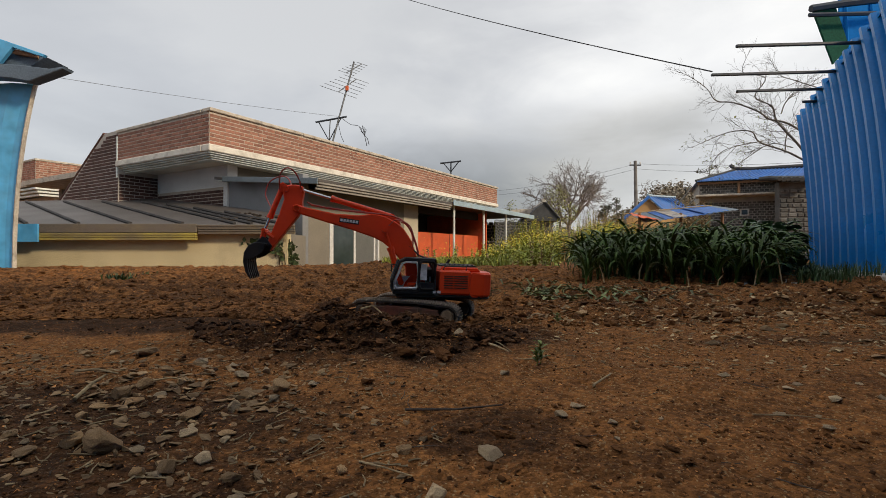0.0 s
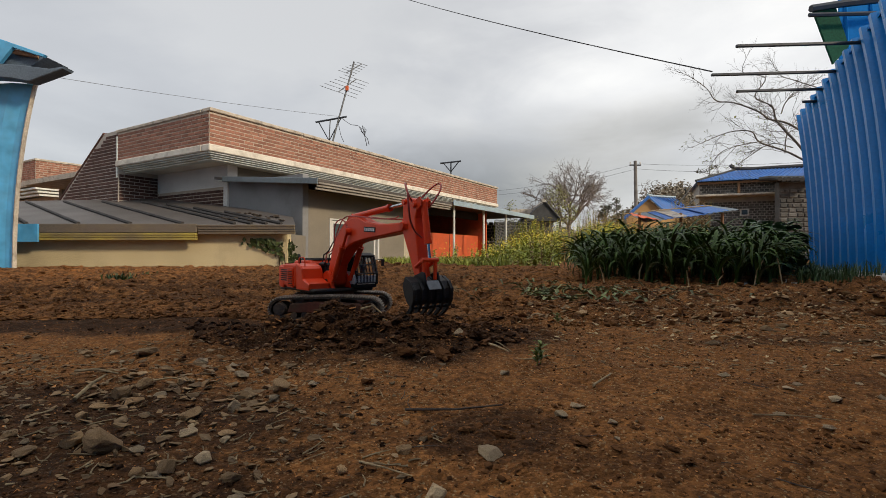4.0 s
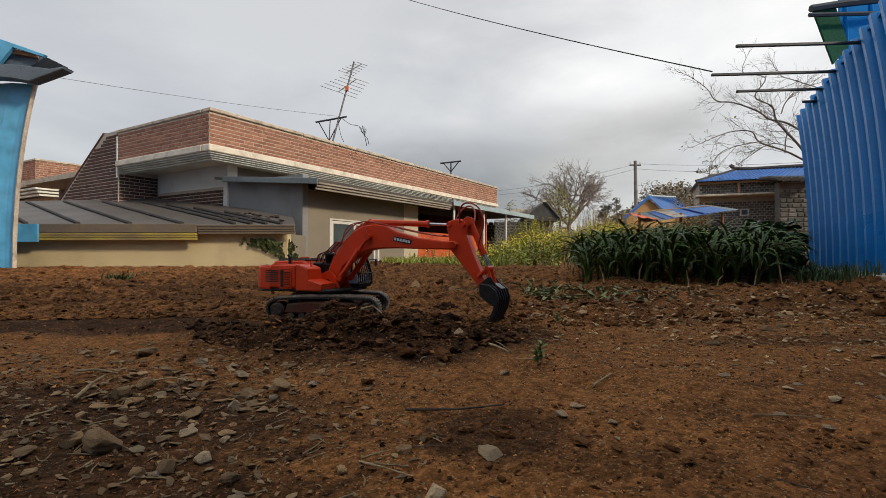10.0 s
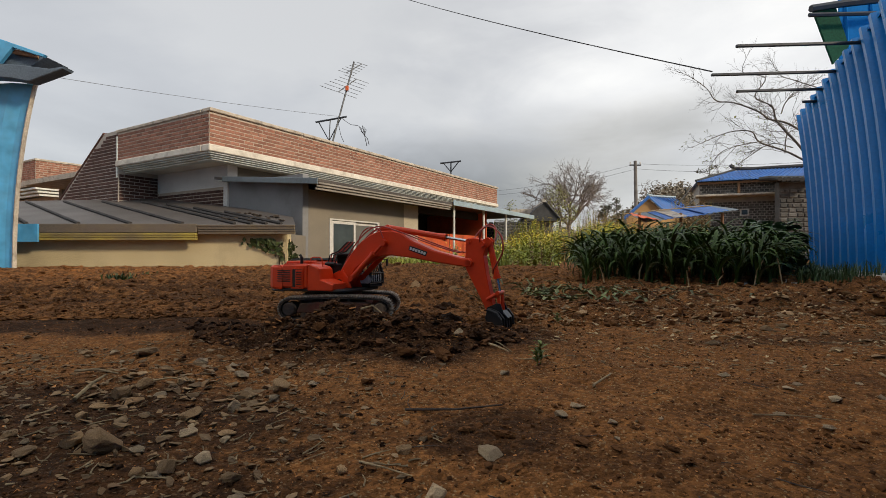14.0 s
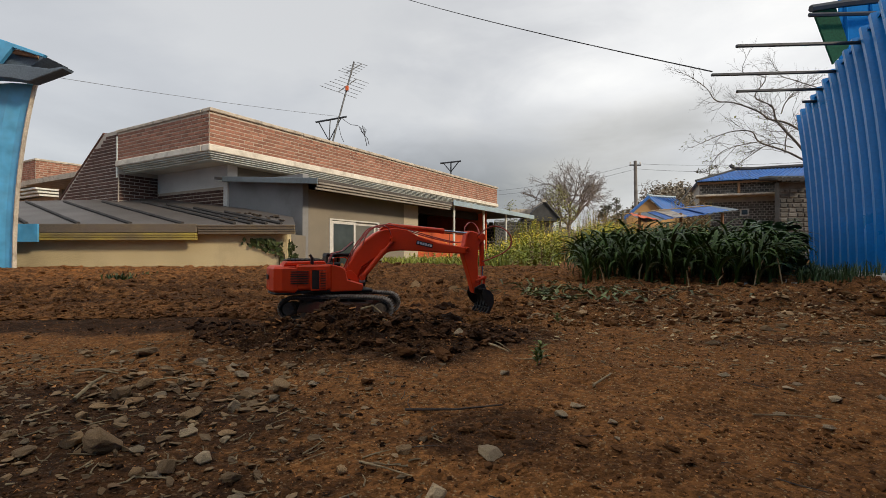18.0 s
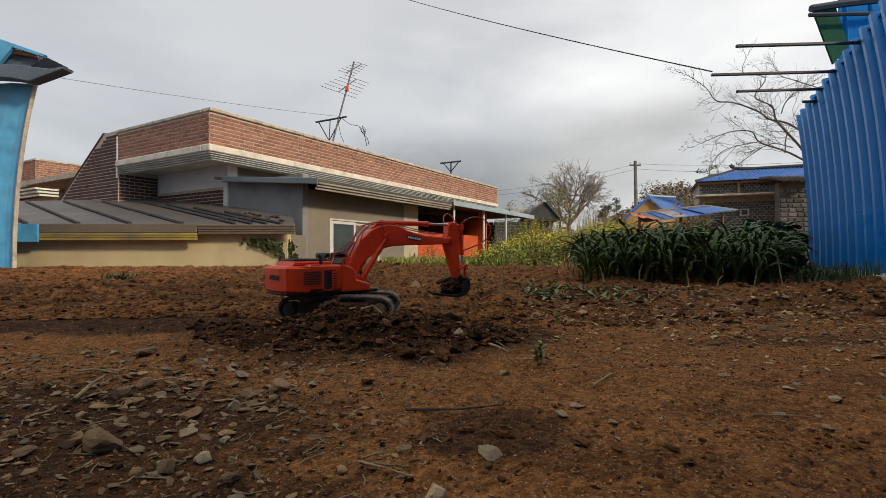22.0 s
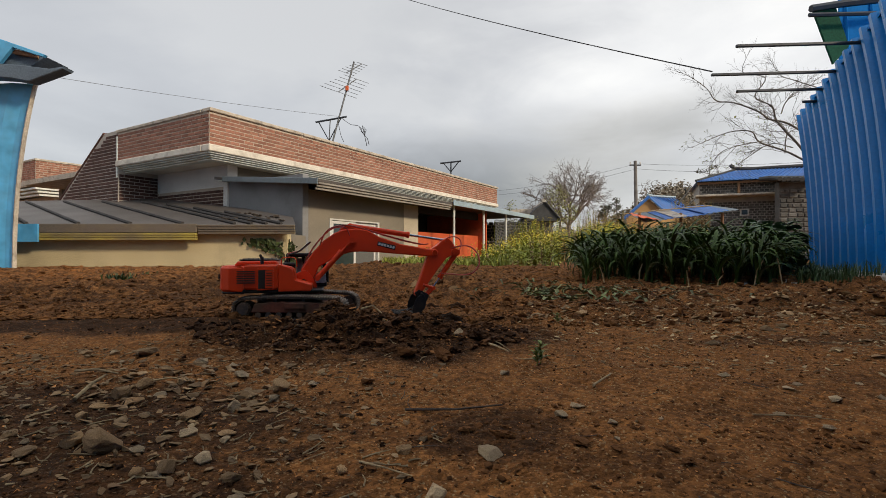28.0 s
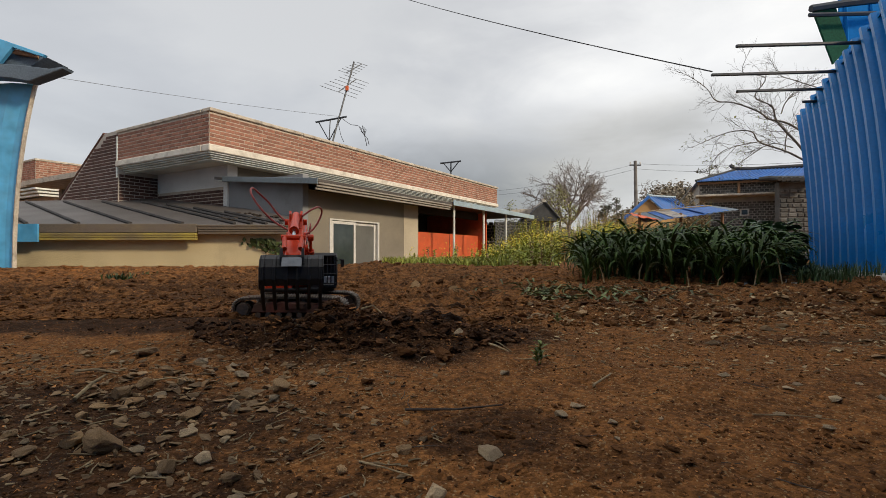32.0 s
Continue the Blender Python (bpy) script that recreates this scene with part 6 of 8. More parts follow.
def crown_tree(name, label, base, limbs, tips, twig, thick, seed, leaf=None, leaf_n=0, leaf_s=0.15, crown_label="bare branching crown", curl=0.16, mat_=None, power=0.42):
    """A tree whose twigs reach out, nearest first, from given limbs to points strewn through its crown; limbs thicken with what they bear."""
    rnd = random.Random(seed)
    pos, par, far = [], [], []
    for chain in limbs:
        prev = -1
        if pos:
            d0 = [(Vector(chain[0]) - Vector(q)).length for q in pos]
            prev = int(np.argmin(d0))
        for a, b in zip(chain[:-1], chain[1:]):
            a, b = Vector(a), Vector(b)
            n = max(2, int((b - a).length / (twig * 0.8)))
            for i in range(n):
                q = a.lerp(b, (i + (0 if prev < 0 and i == 0 else 1)) / n)
                q += Vector((rnd.gauss(0, 1), rnd.gauss(0, 1), rnd.gauss(0, 1))) * twig * 0.025
                far.append((far[prev] + (q - Vector(pos[prev])).length) if prev >= 0 else 0.0)
                pos.append(tuple(q)); par.append(prev)
                prev = len(pos) - 1
    root = Vector(limbs[0][-1])
    tips = sorted(tips, key=lambda q: (Vector(q) - root).length)
    nodes = np.zeros((len(pos) + len(tips) * 9, 3))
    dist = np.zeros(len(nodes))
    n = len(pos)
    nodes[:n], dist[:n] = pos, far
    first = max(1, len([1 for p in par[:len(limbs[0])]]))
    for q in tips:
        d = np.linalg.norm(nodes[1:n] - np.array(q), axis=1) * (1 + 0.0 * dist[1:n]) + 0.10 * dist[1:n]
        j = int(np.argmin(d)) + 1
        a, b = Vector(nodes[j]), Vector(q)
        ln = (b - a).length
        if ln < twig * 0.15:
            continue
        k = min(8, max(1, int(ln / (twig * 0.45))))
        side = Vector((rnd.gauss(0, 1), rnd.gauss(0, 1), rnd.gauss(0, 1))) * ln * curl
        prev = j
        for i in range(1, k + 1):
            f = i / k
            c = a.lerp(b, f) + side * math.sin(math.pi * f) + Vector((rnd.gauss(0, 1), rnd.gauss(0, 1), rnd.gauss(0, 1))) * twig * 0.015
            nodes[n] = c
            dist[n] = dist[prev] + ln / k
            par.append(prev)
            prev = n
            n += 1
    load = [0.0] * n
    for i in range(n - 1, 0, -1):
        load[i] = load[i] or 1.0
        if par[i] >= 0:
            load[par[i]] += load[i] * 0.97
    rad = [thick * max(1.0, w) ** power for w in load]
    t = thing(name, label, "tree", Matrix.Translation(base))
    tr, cr = Mesh(), Mesh()
    ntr = max(2, int(0.5 + sum(max(2, int((Vector(b) - Vector(a)).length / (twig * 0.8))) for a, b in zip(limbs[0][:-1], limbs[0][1:]))))
    for i in range(1, n):
        if par[i] < 0:
            continue
        (tr if i < ntr else cr).cyl(nodes[par[i]], nodes[i], rad[i] if par[i] >= ntr or i < ntr else min(rad[par[i]], rad[i] * 1.3), rad[i] * 0.95, 7 if i < ntr else (5 if rad[i] > thick * 3 else 3), i < ntr)
    bm_ = mat_ or BARK
    part("trunk", tr, bm_, t)
    part("crown", cr, bm_, t, crown_label)
    if leaf:
        m = Mesh()
        for _ in range(leaf_n):
            p = Vector(nodes[rnd.randrange(ntr, n)]) + Vector((rnd.gauss(0, 1), rnd.gauss(0, 1), rnd.gauss(0, 1))) * twig * 0.3
            a = rnd.uniform(0, 6.28)
            d = Vector((math.cos(a), math.sin(a), rnd.uniform(-.6, .6))) * leaf_s * rnd.uniform(0.6, 1.2)
            e = Vector((-math.sin(a), math.cos(a), rnd.uniform(-1, 1))) * leaf_s * 0.4
            m.add([p, p + d * .5 + e, p + d, p + d * .5 - e], [(0, 1, 2, 3)])
        part("leaves", m, leaf, t)
    return t


def ball(rnd, c, s, n, inner=0.35):
    """Points strewn through a lumpy ellipsoid, fewer in its heart."""
    out = []
    while len(out) < n:
        d = Vector((rnd.gauss(0, 1), rnd.gauss(0, 1), rnd.gauss(0, 1))).normalized()
        r = rnd.uniform(inner, 1.0) ** 0.6 * (0.86 + 0.30 * noise.noise(d * 2.3 + Vector(c)))
        out.append((c[0] + d.x * r * s[0], c[1] + d.y * r * s[1], c[2] + d.z * r * s[2]))
    return out


TBARK = mat("grey_bark", (0.25, 0.215, 0.19), (0.18, 0.15, 0.13), 0.9, scale=6, fine=60, bump=0.3)
TR = random.Random(77)
bare_tree("bare_tree", "large round bare tree behind the field", (11.5, 45, 0), 7.2, 31, 7, (0, 0, 1), 0.24, 0.72, 0.03, None, 0.40, (3, 3), mat_=TBARK)
crown_tree("budding_tree", "young tree with fresh yellow-green leaves", (9.7, 41, 0), [[(0, 0, 0), (0, 0, 1.6), (0.1, 0, 3.0)]],
           ball(TR, (-0.2, 0, 4.2), (1.35, 0.8, 2.5), 230) + ball(TR, (0.9, 0, 3.6), (0.8, 0.6, 1.1), 70), 0.5, 0.016, 5, BUDS, 1300, 0.13, "thin leafy crown")
crown_tree("budding_tree", "young shrub with upright yellow-green shoots", (4.75, 33, 0), [[(0, 0, 0), (0, 0, 1.4)]],
           ball(TR, (-0.1, 0, 2.7), (0.8, 0.5, 1.5), 100, 0.1), 0.45, 0.010, 6, BUDS, 420, 0.11, "upright leafy shoots", 0.05)
crown_tree("bare_tree", "small bare tree on the wooded slope", (26.2, 62, 0), [[(0, 0, 0), (0, 0, 6.0)]], ball(TR, (0, 0, 8.2), (2.2, 1.2, 1.9), 240), 0.6, 0.02, 8)
crown_tree("bare_tree", "small bare tree on the wooded slope", (30.4, 63, 0), [[(0, 0, 0), (0, 0, 5.6)]], ball(TR, (0, 0, 7.6), (2.0, 1.2, 1.6), 200), 0.6, 0.02, 9)


def build_near_tree():
    """Bare tree whose trunk stands behind the blue wall and whose limbs sweep out over the field."""
    rnd = random.Random(17)
    t = thing("bare_tree", "bare tree with long limbs reaching past the steel wall", "tree")
    part("trunk", Mesh().tube([(7.35, 9.1, -0.1), (7.2, 9.05, 1.0), (6.85, 9.0, 1.75)], 0.11, 8, 0.06), NBARK, t)
    limbs = (((6.80, 1.80), (6.27, 2.10), (5.80, 2.30), (5.53, 2.45), (5.26, 2.49), (4.79, 2.31), (4.56, 2.20)),
             ((6.80, 1.85), (6.50, 2.23), (6.21, 2.54), (6.12, 2.75), (6.00, 2.95), (5.80, 3.18), (5.69, 3.36), (5.55, 3.63), (5.46, 3.90)),
             ((6.95, 2.35), (6.43, 2.68), (6.12, 2.79), (5.76, 2.85), (5.41, 3.05), (5.18, 3.16), (4.79, 3.26), (4.40, 3.40), (4.22, 3.61)),
             ((6.12, 2.79), (6.20, 2.98), (6.36, 3.14), (6.59, 3.28), (6.90, 3.38)),
             ((6.90, 3.30), (6.43, 3.45), (6.20, 3.53), (6.05, 3.70)),
             ((6.50, 2.23), (6.10, 2.30), (5.75, 2.12), (5.60, 1.95), (5.45, 1.80)),
             ((5.80, 2.30), (5.30, 2.20), (5.05, 2.10), (4.95, 1.92)),
             ((6.27, 2.10), (6.35, 2.45), (6.60, 2.60), (6.95, 2.75)))
    crown, tips = Mesh(), []
    for k, lb in enumerate(limbs):
        y = 9.0 + 0.12 * (k % 3 - 1)
        pts = smooth_line([(x, y + 0.06 * i * rnd.uniform(-1, 1), z) for i, (x, z) in enumerate(lb)], 5)
        n = len(pts)
        crown.tube(pts, (0.020, 0.024, 0.021, 0.011, 0.010, 0.010, 0.009, 0.011)[k], 6, 0.003)
        for i in range(3, n):
            if rnd.random() < 0.25:
                continue
            d = (pts[min(n - 1, i + 1)] - pts[i - 1]).normalized()
            off = Vector((rnd.gauss(0, 0.45), rnd.gauss(0, 0.5), rnd.gauss(0.10, 0.55)))
            f = 1.0 - 0.68 * i / n
            grow(crown, pts[i], (d + off).normalized(), rnd.uniform(0.22, 0.42) * f, 0.0045 * f + 0.0012, 3, rnd, 0.55, 0.02, tips, (2, 3))
    part("crown", crown, NBARK, t, "bare grey twigs")
    buds = Mesh()
    for p in tips:
        if rnd.random() < 0.5 and p.z < 2.75:
            d, e = Vector((rnd.gauss(0, 1), rnd.gauss(0, 1), rnd.gauss(0, 1))) * 0.010, Vector((rnd.gauss(0, 1), rnd.gauss(0, 1), rnd.gauss(0, 1))) * 0.005
            buds.add([p - d, p + e, p + d, p - e], [(0, 1, 2, 3)])
    part("leaf_buds", buds, BUDS, t, "small opening leaf buds")


NBARK = mat("grey_twig_bark", (0.20, 0.175, 0.15), (0.12, 0.10, 0.085), 0.9, scale=16, fine=90, bump=0.4)
build_near_tree()


def build_pine(base, h, seed):
    rnd = random.Random(seed)
    t = thing("pine_tree", "dark pine tree on the far slope", "tree", Matrix.Translation(base))
    part("trunk", Mesh().tube([(0, 0, 0), (0.1, 0, h * 0.5), (0, 0, h)], 0.16, 6, 0.05), BARK, t)
    m, br = Mesh(), Mesh()
    for k in range(16):
        z = h * (0.45 + 0.55 * k / 16)
        w = h * 0.20 * (1.15 - 0.6 * k / 16) * rnd.uniform(0.6, 1.2)
        a = rnd.uniform(0, 6.28)
        e = Vector((math.cos(a) * w, math.sin(a) * w, z + 0.15 * w))
        br.cyl((0, 0, z - 0.1), e, 0.05, 0.02, 4)
        for _ in range(60):
            f = rnd.uniform(0.35, 1.1)
            p = Vector((e.x * f, e.y * f, z + 0.15 * w * f)) + Vector((rnd.gauss(0, .22), rnd.gauss(0, .22), rnd.gauss(0, .1)))
            b = rnd.uniform(0, 6.28)
            d = Vector((math.cos(b), math.sin(b), rnd.uniform(0, .8))) * 0.35
            s = Vector((-math.sin(b), math.cos(b), 0.2)) * 0.06
            m.add([p - s, p + s, p + d], [(0, 1, 2)])
    part("branches", br, BARK, t)
    part("needles", m, PINE, t)


build_pine((31.5, 58, 0), 10.6, 2)
build_pine((23.0, 70, 0), 7.2, 3)
build_pine((20.5, 62, 0), 6.4, 6)
build_pine((22.6, 64, 0), 7.4, 7)


def build_woods():
    """Low wooded slope behind the village: overlapping crowns of many small leaf clumps."""
    rnd = random.Random(8)
    m = Mesh()
    for k in range(330):
        y = rnd.uniform(66, 150)
        px = rnd.gauss(1194, 50) if k > 90 else rnd.uniform(850, 1560)
        hill = math.exp(-(abs(px - 1190) / 86) ** 2.6)
        x = (px - 784) / 870 * y
        h = (4.6 + 7.6 * hill) * (y / 80) * rnd.uniform(0.72, 1.03)
        w = rnd.uniform(1.2, 2.6)
        for _ in range(330):
            a = rnd.uniform(0, 6.28)
            rr = w * math.sqrt(rnd.random())
            z = h * rnd.random() ** 0.6 * (1 - 0.35 * (rr / w) ** 2)
            p = Vector((x + rr * math.cos(a), y + rr * math.sin(a), z + 0.2))
            s = rnd.uniform(0.16, 0.36)
            b = rnd.uniform(0, 6.28)
            d, e = Vector((math.cos(b), math.sin(b), rnd.uniform(-.5, .5))) * s, Vector((-math.sin(b) * .5, math.cos(b) * .5, rnd.uniform(-.8, .8))) * s
            m.add([p - e, p + d, p + e, p - d], [(0, 1, 2, 3)])
    g, nx, ny = Mesh(), 60, 14
    vs, fs = [], []
    for j in range(ny + 1):
        y = 84 + 70 * j / ny
        for i in range(nx + 1):
            px = 880 + 640 * i / nx
            hill = math.exp(-(abs(px - 1192) / 92) ** 2.4)
            vs.append(((px - 784) / 870 * y, y, -0.5 + (y / 80) * (1.2 + 10.2 * hill) * math.sin(math.pi * min(1, 0.05 + j / ny)) ** 0.5 + 0.7 * noise.noise((px * 0.06, y * 0.12, 0))))
    for j in range(ny):
        for i in range(nx):
            a = j * (nx + 1) + i
            fs.append((a, a + 1, a + nx + 2, a + nx + 1))
    whole("wooded_slope", g.add(vs, fs), WOODS, "brown far slope under early-spring woods", "hill", kind="structure", smooth=True)
    whole("far_woods", m, WOODS, "brownish early-spring woods on a low far slope", "woods", kind="stuff")


build_woods()

# ---- village behind the field ----
STONEW = mat("grey_stone_block", (0.15, 0.145, 0.14), (0.10, 0.096, 0.092), 0.9, scale=3, fine=60, bump=0.4, rnd=0.4)
MORTAR3 = mat("grey_mortar", (0.42, 0.40, 0.37), (0.34, 0.32, 0.30), 0.95, scale=5, fine=100, bump=0.2)
TILEB = mat("blue_roof_tile", (0.035, 0.16, 0.50), (0.03, 0.12, 0.40), 0.5, scale=1.5, fine=30, bump=0.1, dirt=(0.1, 0.15, 0.25), dirt_amt=0.4)
TILED = mat("dark_ridge_tile", (0.06, 0.062, 0.065), None, 0.7, scale=3, fine=40, bump=0.2)
WOODB = mat("weathered_wood", (0.26, 0.15, 0.08), (0.18, 0.10, 0.055), 0.8, scale=4, fine=40, bump=0.1)
OCHRE = mat("ochre_plaster", (0.45, 0.28, 0.12), (0.38, 0.23, 0.10), 0.9, scale=1, fine=20, bump=0.1)
TARP = mat("orange_tarp", (0.70, 0.14, 0.04), (0.55, 0.10, 0.03), 0.6, scale=3, fine=30, bump=0.3)


def build_village():
    Y = 20.0
    X = lambda px, y=Y: (px - 784) / 870.7 * y
    Z = lambda py, y=Y: 0.25 + (450 - py) / 870.7 * y
    h = thing("stone_house", "grey block house with bright blue tiled roof", "house", pose(X(1238), Y, 0, 0, 0, -22))
    W = 4.7
    wl_ = part("wall", Mesh().box((W / 2, 1.2, 1.2), (W, 2.4, 4.0)), MORTAR3, h)
    ms = [Mesh().box((0, 0, 0), (0.152 * rs, 0.03, 0.080 - 0.008 * (k % 3)), 0.010).data("block", STONEW) for k, rs in enumerate((1.0, 0.94, 0.86, 0.97, 0.8))]
    vr = random.Random(12)
    k, z, made, rest = 0, 0.95, 0, Mesh()
    while z < 3.15:
        x = 0.09 + (0.083 if k % 2 else 0)
        while x < W - 0.1:
            if not 2.34 < z < 2.62:
                if made < 300:
                    part("block", vr.choice(ms), STONEW, wl_, m=Matrix.Translation((x + vr.uniform(-.012, .012), -0.008, z + vr.uniform(-.006, .006))))
                else:
                    rest.box((x, -0.008, z), (vr.uniform(0.12, 0.152), 0.03, vr.uniform(0.064, 0.080)))
                made += 1
            x += 0.167
        z += 0.095
        k += 1
    if rest.v:
        tagged(part("blockwork", rest, STONEW, wl_), kind="stuff")
    part("veranda_edge", Mesh().box((W / 2 - 0.05, -0.35, 2.55), (W + 0.3, 0.7, 0.085), 0.02), CONC, h, "pale concrete veranda edge")
    part("eave_beam", Mesh().box((W / 2, -0.3, 3.08), (W + 0.2, 0.1, 0.09), 0.01), WOODB, h)
    part("veranda_post", Mesh().box((1.35, -0.3, 2.82), (0.09, 0.09, 0.44)), WOODB, h)
    part("roof", Mesh().add([(-0.15, -0.5, 3.14), (W + 0.5, -0.5, 3.14), (W + 0.6, 1.2, 3.72), (1.45, 1.2, 3.72), (-0.15, 2.9, 3.14), (W + 0.5, 2.9, 3.14)],
                            [(0, 1, 2, 3), (0, 3, 4), (4, 3, 2, 5), (1, 5, 2), (0, 4, 5, 1)]), TILEB, h, "bright blue tiled hip roof")
    for i in range(30):
        f = i / 29
        part("tile_rib", Mesh().cyl((-0.15 + (W + 0.65) * f, -0.52, 3.15), (1.45 + (W - 0.85) * f, 1.18, 3.73), 0.026, n=5), TILEB, h)
    part("ridge", Mesh().tube([(1.28, 1.2, 4.0), (1.42, 1.2, 3.84), (2.0, 1.2, 3.78), (W + 0.6, 1.2, 3.80)], 0.08, 8), TILED, h, "dark upturned ridge tiles")
    part("hip_ridge", Mesh().tube([(1.45, 1.2, 3.78), (-0.17, -0.52, 3.17)], 0.05, 6), TILED, h)
    w = part("window", Mesh().box((1.58, -0.02, 1.90), (0.30, 0.08, 0.27), 0.01), WFRAME, h, "small white-framed window")
    part("pane", Mesh().box((1.58, -0.062, 1.90), (0.20, 0.01, 0.18)), PANE, w)
    # lean-to roof with ragged tiles beside it
    e = thing("tiled_outbuilding", "grey outbuilding with ragged dark tile eave", "outbuilding")
    y = 17.4
    part("wall", Mesh().box(((X(1386, y) + X(1470, y)) / 2, y + 0.3, 1.4), (X(1470, y) - X(1386, y), 0.25, 2 * (Z(322, y) - 1.4))), STONEW, e, "dark grey rendered wall")
    orr = random.Random(61)
    zz = 0.55
    while zz < 2.55:
        xx = X(1386, y)
        while xx < X(1466, y):
            w_ = orr.uniform(0.16, 0.34)
            part("stone", Mesh().box((xx + w_ / 2, y + 0.165, zz + 0.08), (w_ - 0.03, 0.06, orr.uniform(0.11, 0.15)), 0.02), STONEW if orr.random() < 0.7 else TILED, e)
            xx += w_
        zz += 0.17
    for i in range(12):
        a = X(1364, y) + 0.15 * i
        part("eave_tile", Mesh().tube([(a, y - 0.5, Z(319, y) - 0.02 - 0.03 * (i % 2)), (a + 0.12, y + 0.2, Z(313, y)), (a + 0.3, y + 1.0, Z(309, y))], 0.075, 8), TILED, e)
    # ochre house with blue roof, farther off
    y = 34.0
    o = thing("ochre_house", "small ochre gabled house with blue roof", "house")
    sh = Vector((2.15, 0.7, 0))
    g = [(X(1110, y), 0), (X(1110, y), Z(385, y)), (X(1146, y), Z(350, y)), (X(1171, y), Z(373, y)), (X(1171, y), 0)]
    pts = [Vector((gx, y, gz)) for gx, gz in g]
    part("wall", Mesh().add(pts + [p + sh for p in pts], [(0, 1, 2, 3, 4), (9, 8, 7, 6, 5), (3, 4, 9, 8), (0, 1, 6, 5)]), OCHRE, o)
    up = Vector((0, -0.25, 0.06))
    part("roof", Mesh().add([pts[2] + up, pts[3] + up + Vector((0.15, -0.1, -0.12)), pts[3] + sh + Vector((0.3, -0.3, -0.06)), pts[2] + sh + Vector((0.1, 0, 0.06)), pts[2] + up - Vector((0, 0, .1)), pts[3] + up + Vector((0.15, -0.1, -0.22)), pts[3] + sh + Vector((0.3, -0.3, -0.16)), pts[2] + sh + Vector((0.1, 0, -0.04))],
                            [(0, 1, 2, 3), (7, 6, 5, 4), (0, 4, 5, 1), (1, 5, 6, 2), (2, 6, 7, 3)]), TILEB, o)
    part("ridge", Mesh().tube([pts[2] + Vector((-0.12, -0.3, 0.16)), pts[2] + Vector((0.4, 0, 0.10)), pts[2] + sh + Vector((0.1, 0, 0.10))], 0.10, 6), LBLUE, o, "pale blue ridge")
    part("verge", Mesh().tube([pts[2] + Vector((0, -0.3, 0.05)), pts[1] + Vector((-0.3, -0.3, -0.1))], 0.11, 6), TILEB, o)
    for k in range(9):
        f = (k + 0.5) / 9
        part("tile_rib", Mesh().cyl(pts[2] + sh * f + Vector((0.05, -0.2, 0.08)), pts[3] + sh * f + Vector((0.2, -0.3, -0.04)), 0.035, n=5), TILEB, o)
    # tarpaulin-covered shelter in front of the village
    y = 13.0
    t = thing("tarp_shelter", "low shelter with blue sheet roof and orange tarpaulin", "shelter")
    for k, (p0, p1, q0, q1, mm) in enumerate(((1140, 1182, 1150, 1180, VERGE), (1176, 1206, 1182, 1204, TILEB), (1192, 1216, 1196, 1222, CONC), (1208, 1262, 1216, 1262, TILEB), (1252, 1308, 1258, 1306, VERGE), (1246, 1290, 1250, 1296, TILEB))):
        fr = lambda px: 394 - (px - 1135) * 0.128
        bk = lambda px: 379 - (px - 1135) * 0.088
        dz, n = 0.012 * (k % 3), 10
        vs, fs = [], []
        for i in range(n + 1):
            f = i / n
            wv = 0.010 * math.cos(i * math.pi)
            a, b = p0 + (p1 - p0) * f, q0 + (q1 - q0) * f
            vs += [(X(a, y), y, Z(fr(a), y) + dz + wv), (X(b, y), y + 1.5, Z(bk(b), y + 1.5) + dz + wv), (X(a, y), y, Z(fr(a), y) + dz + wv - .012), (X(b, y), y + 1.5, Z(bk(b), y + 1.5) + dz + wv - .012)]
        for i in range(n):
            b = 4 * i
            fs += [(b, b + 4, b + 5, b + 1), (b + 2, b + 3, b + 7, b + 6), (b, b + 2, b + 6, b + 4), (b + 1, b + 5, b + 7, b + 3)]
        part("roof_sheet", Mesh().add(vs, fs), mm, t)
    part("batten", Mesh().tube([(X(1130, y), y + 1.1, Z(377, y) + 0.06), (X(1220, y), y + 1.1, Z(369, y) + 0.08), (X(1300, y), y + 1.1, Z(362, y) + 0.08)], 0.018, 6), STRAW, t, "pale batten laid over the sheets")
    g = Mesh()
    vs, fs = [], []
    for i in range(9):
        for j in range(5):
            vs.append((X(1114, y) + 0.092 * i + 0.05 * j * (1 - i / 9), y - 0.3 + 0.25 * j, Z(384 + 1.0 * i, y) + 0.045 * j + 0.022 * math.sin(i * 1.9 + j)))
    for i in range(8):
        for j in range(4):
            fs.append((i * 5 + j, i * 5 + j + 5, i * 5 + j + 6, i * 5 + j + 1))
    part("tarpaulin", g.add(vs, fs), TARP, t, "crumpled orange tarpaulin")
    for px in (1140, 1215, 1290):
        part("post", Mesh().cyl((X(px, y), y + 0.3, 0), (X(px, y), y + 0.3, Z(375, y)), 0.04, n=8), WOODB, t)
    # dark stone storehouse behind the rape field
    y = 24.0
    s = thing("storehouse", "dark stone storehouse with grey roof", "house")
    part("wall", Mesh().box(((X(905, y) + X(980, y)) / 2, y + 1.5, 0.9), (X(980, y) - X(905, y), 2.6, 1.9)), STONEW, s)
    part("roof", Mesh().prism([(X(928, y), Z(392, y)), (X(946, y), Z(370, y)), (X(963, y), Z(359, y)), (X(988, y), Z(388, y)), (X(988, y), Z(392, y))], y - 0.3, y + 3.3), TILED, s)
    part("ridge_tile", Mesh().tube([(X(959, y), y - 0.4, Z(356, y)), (X(963, y), y, Z(358, y)), (X(966, y), y + 3, Z(359, y))], 0.09, 6), CONC, s)
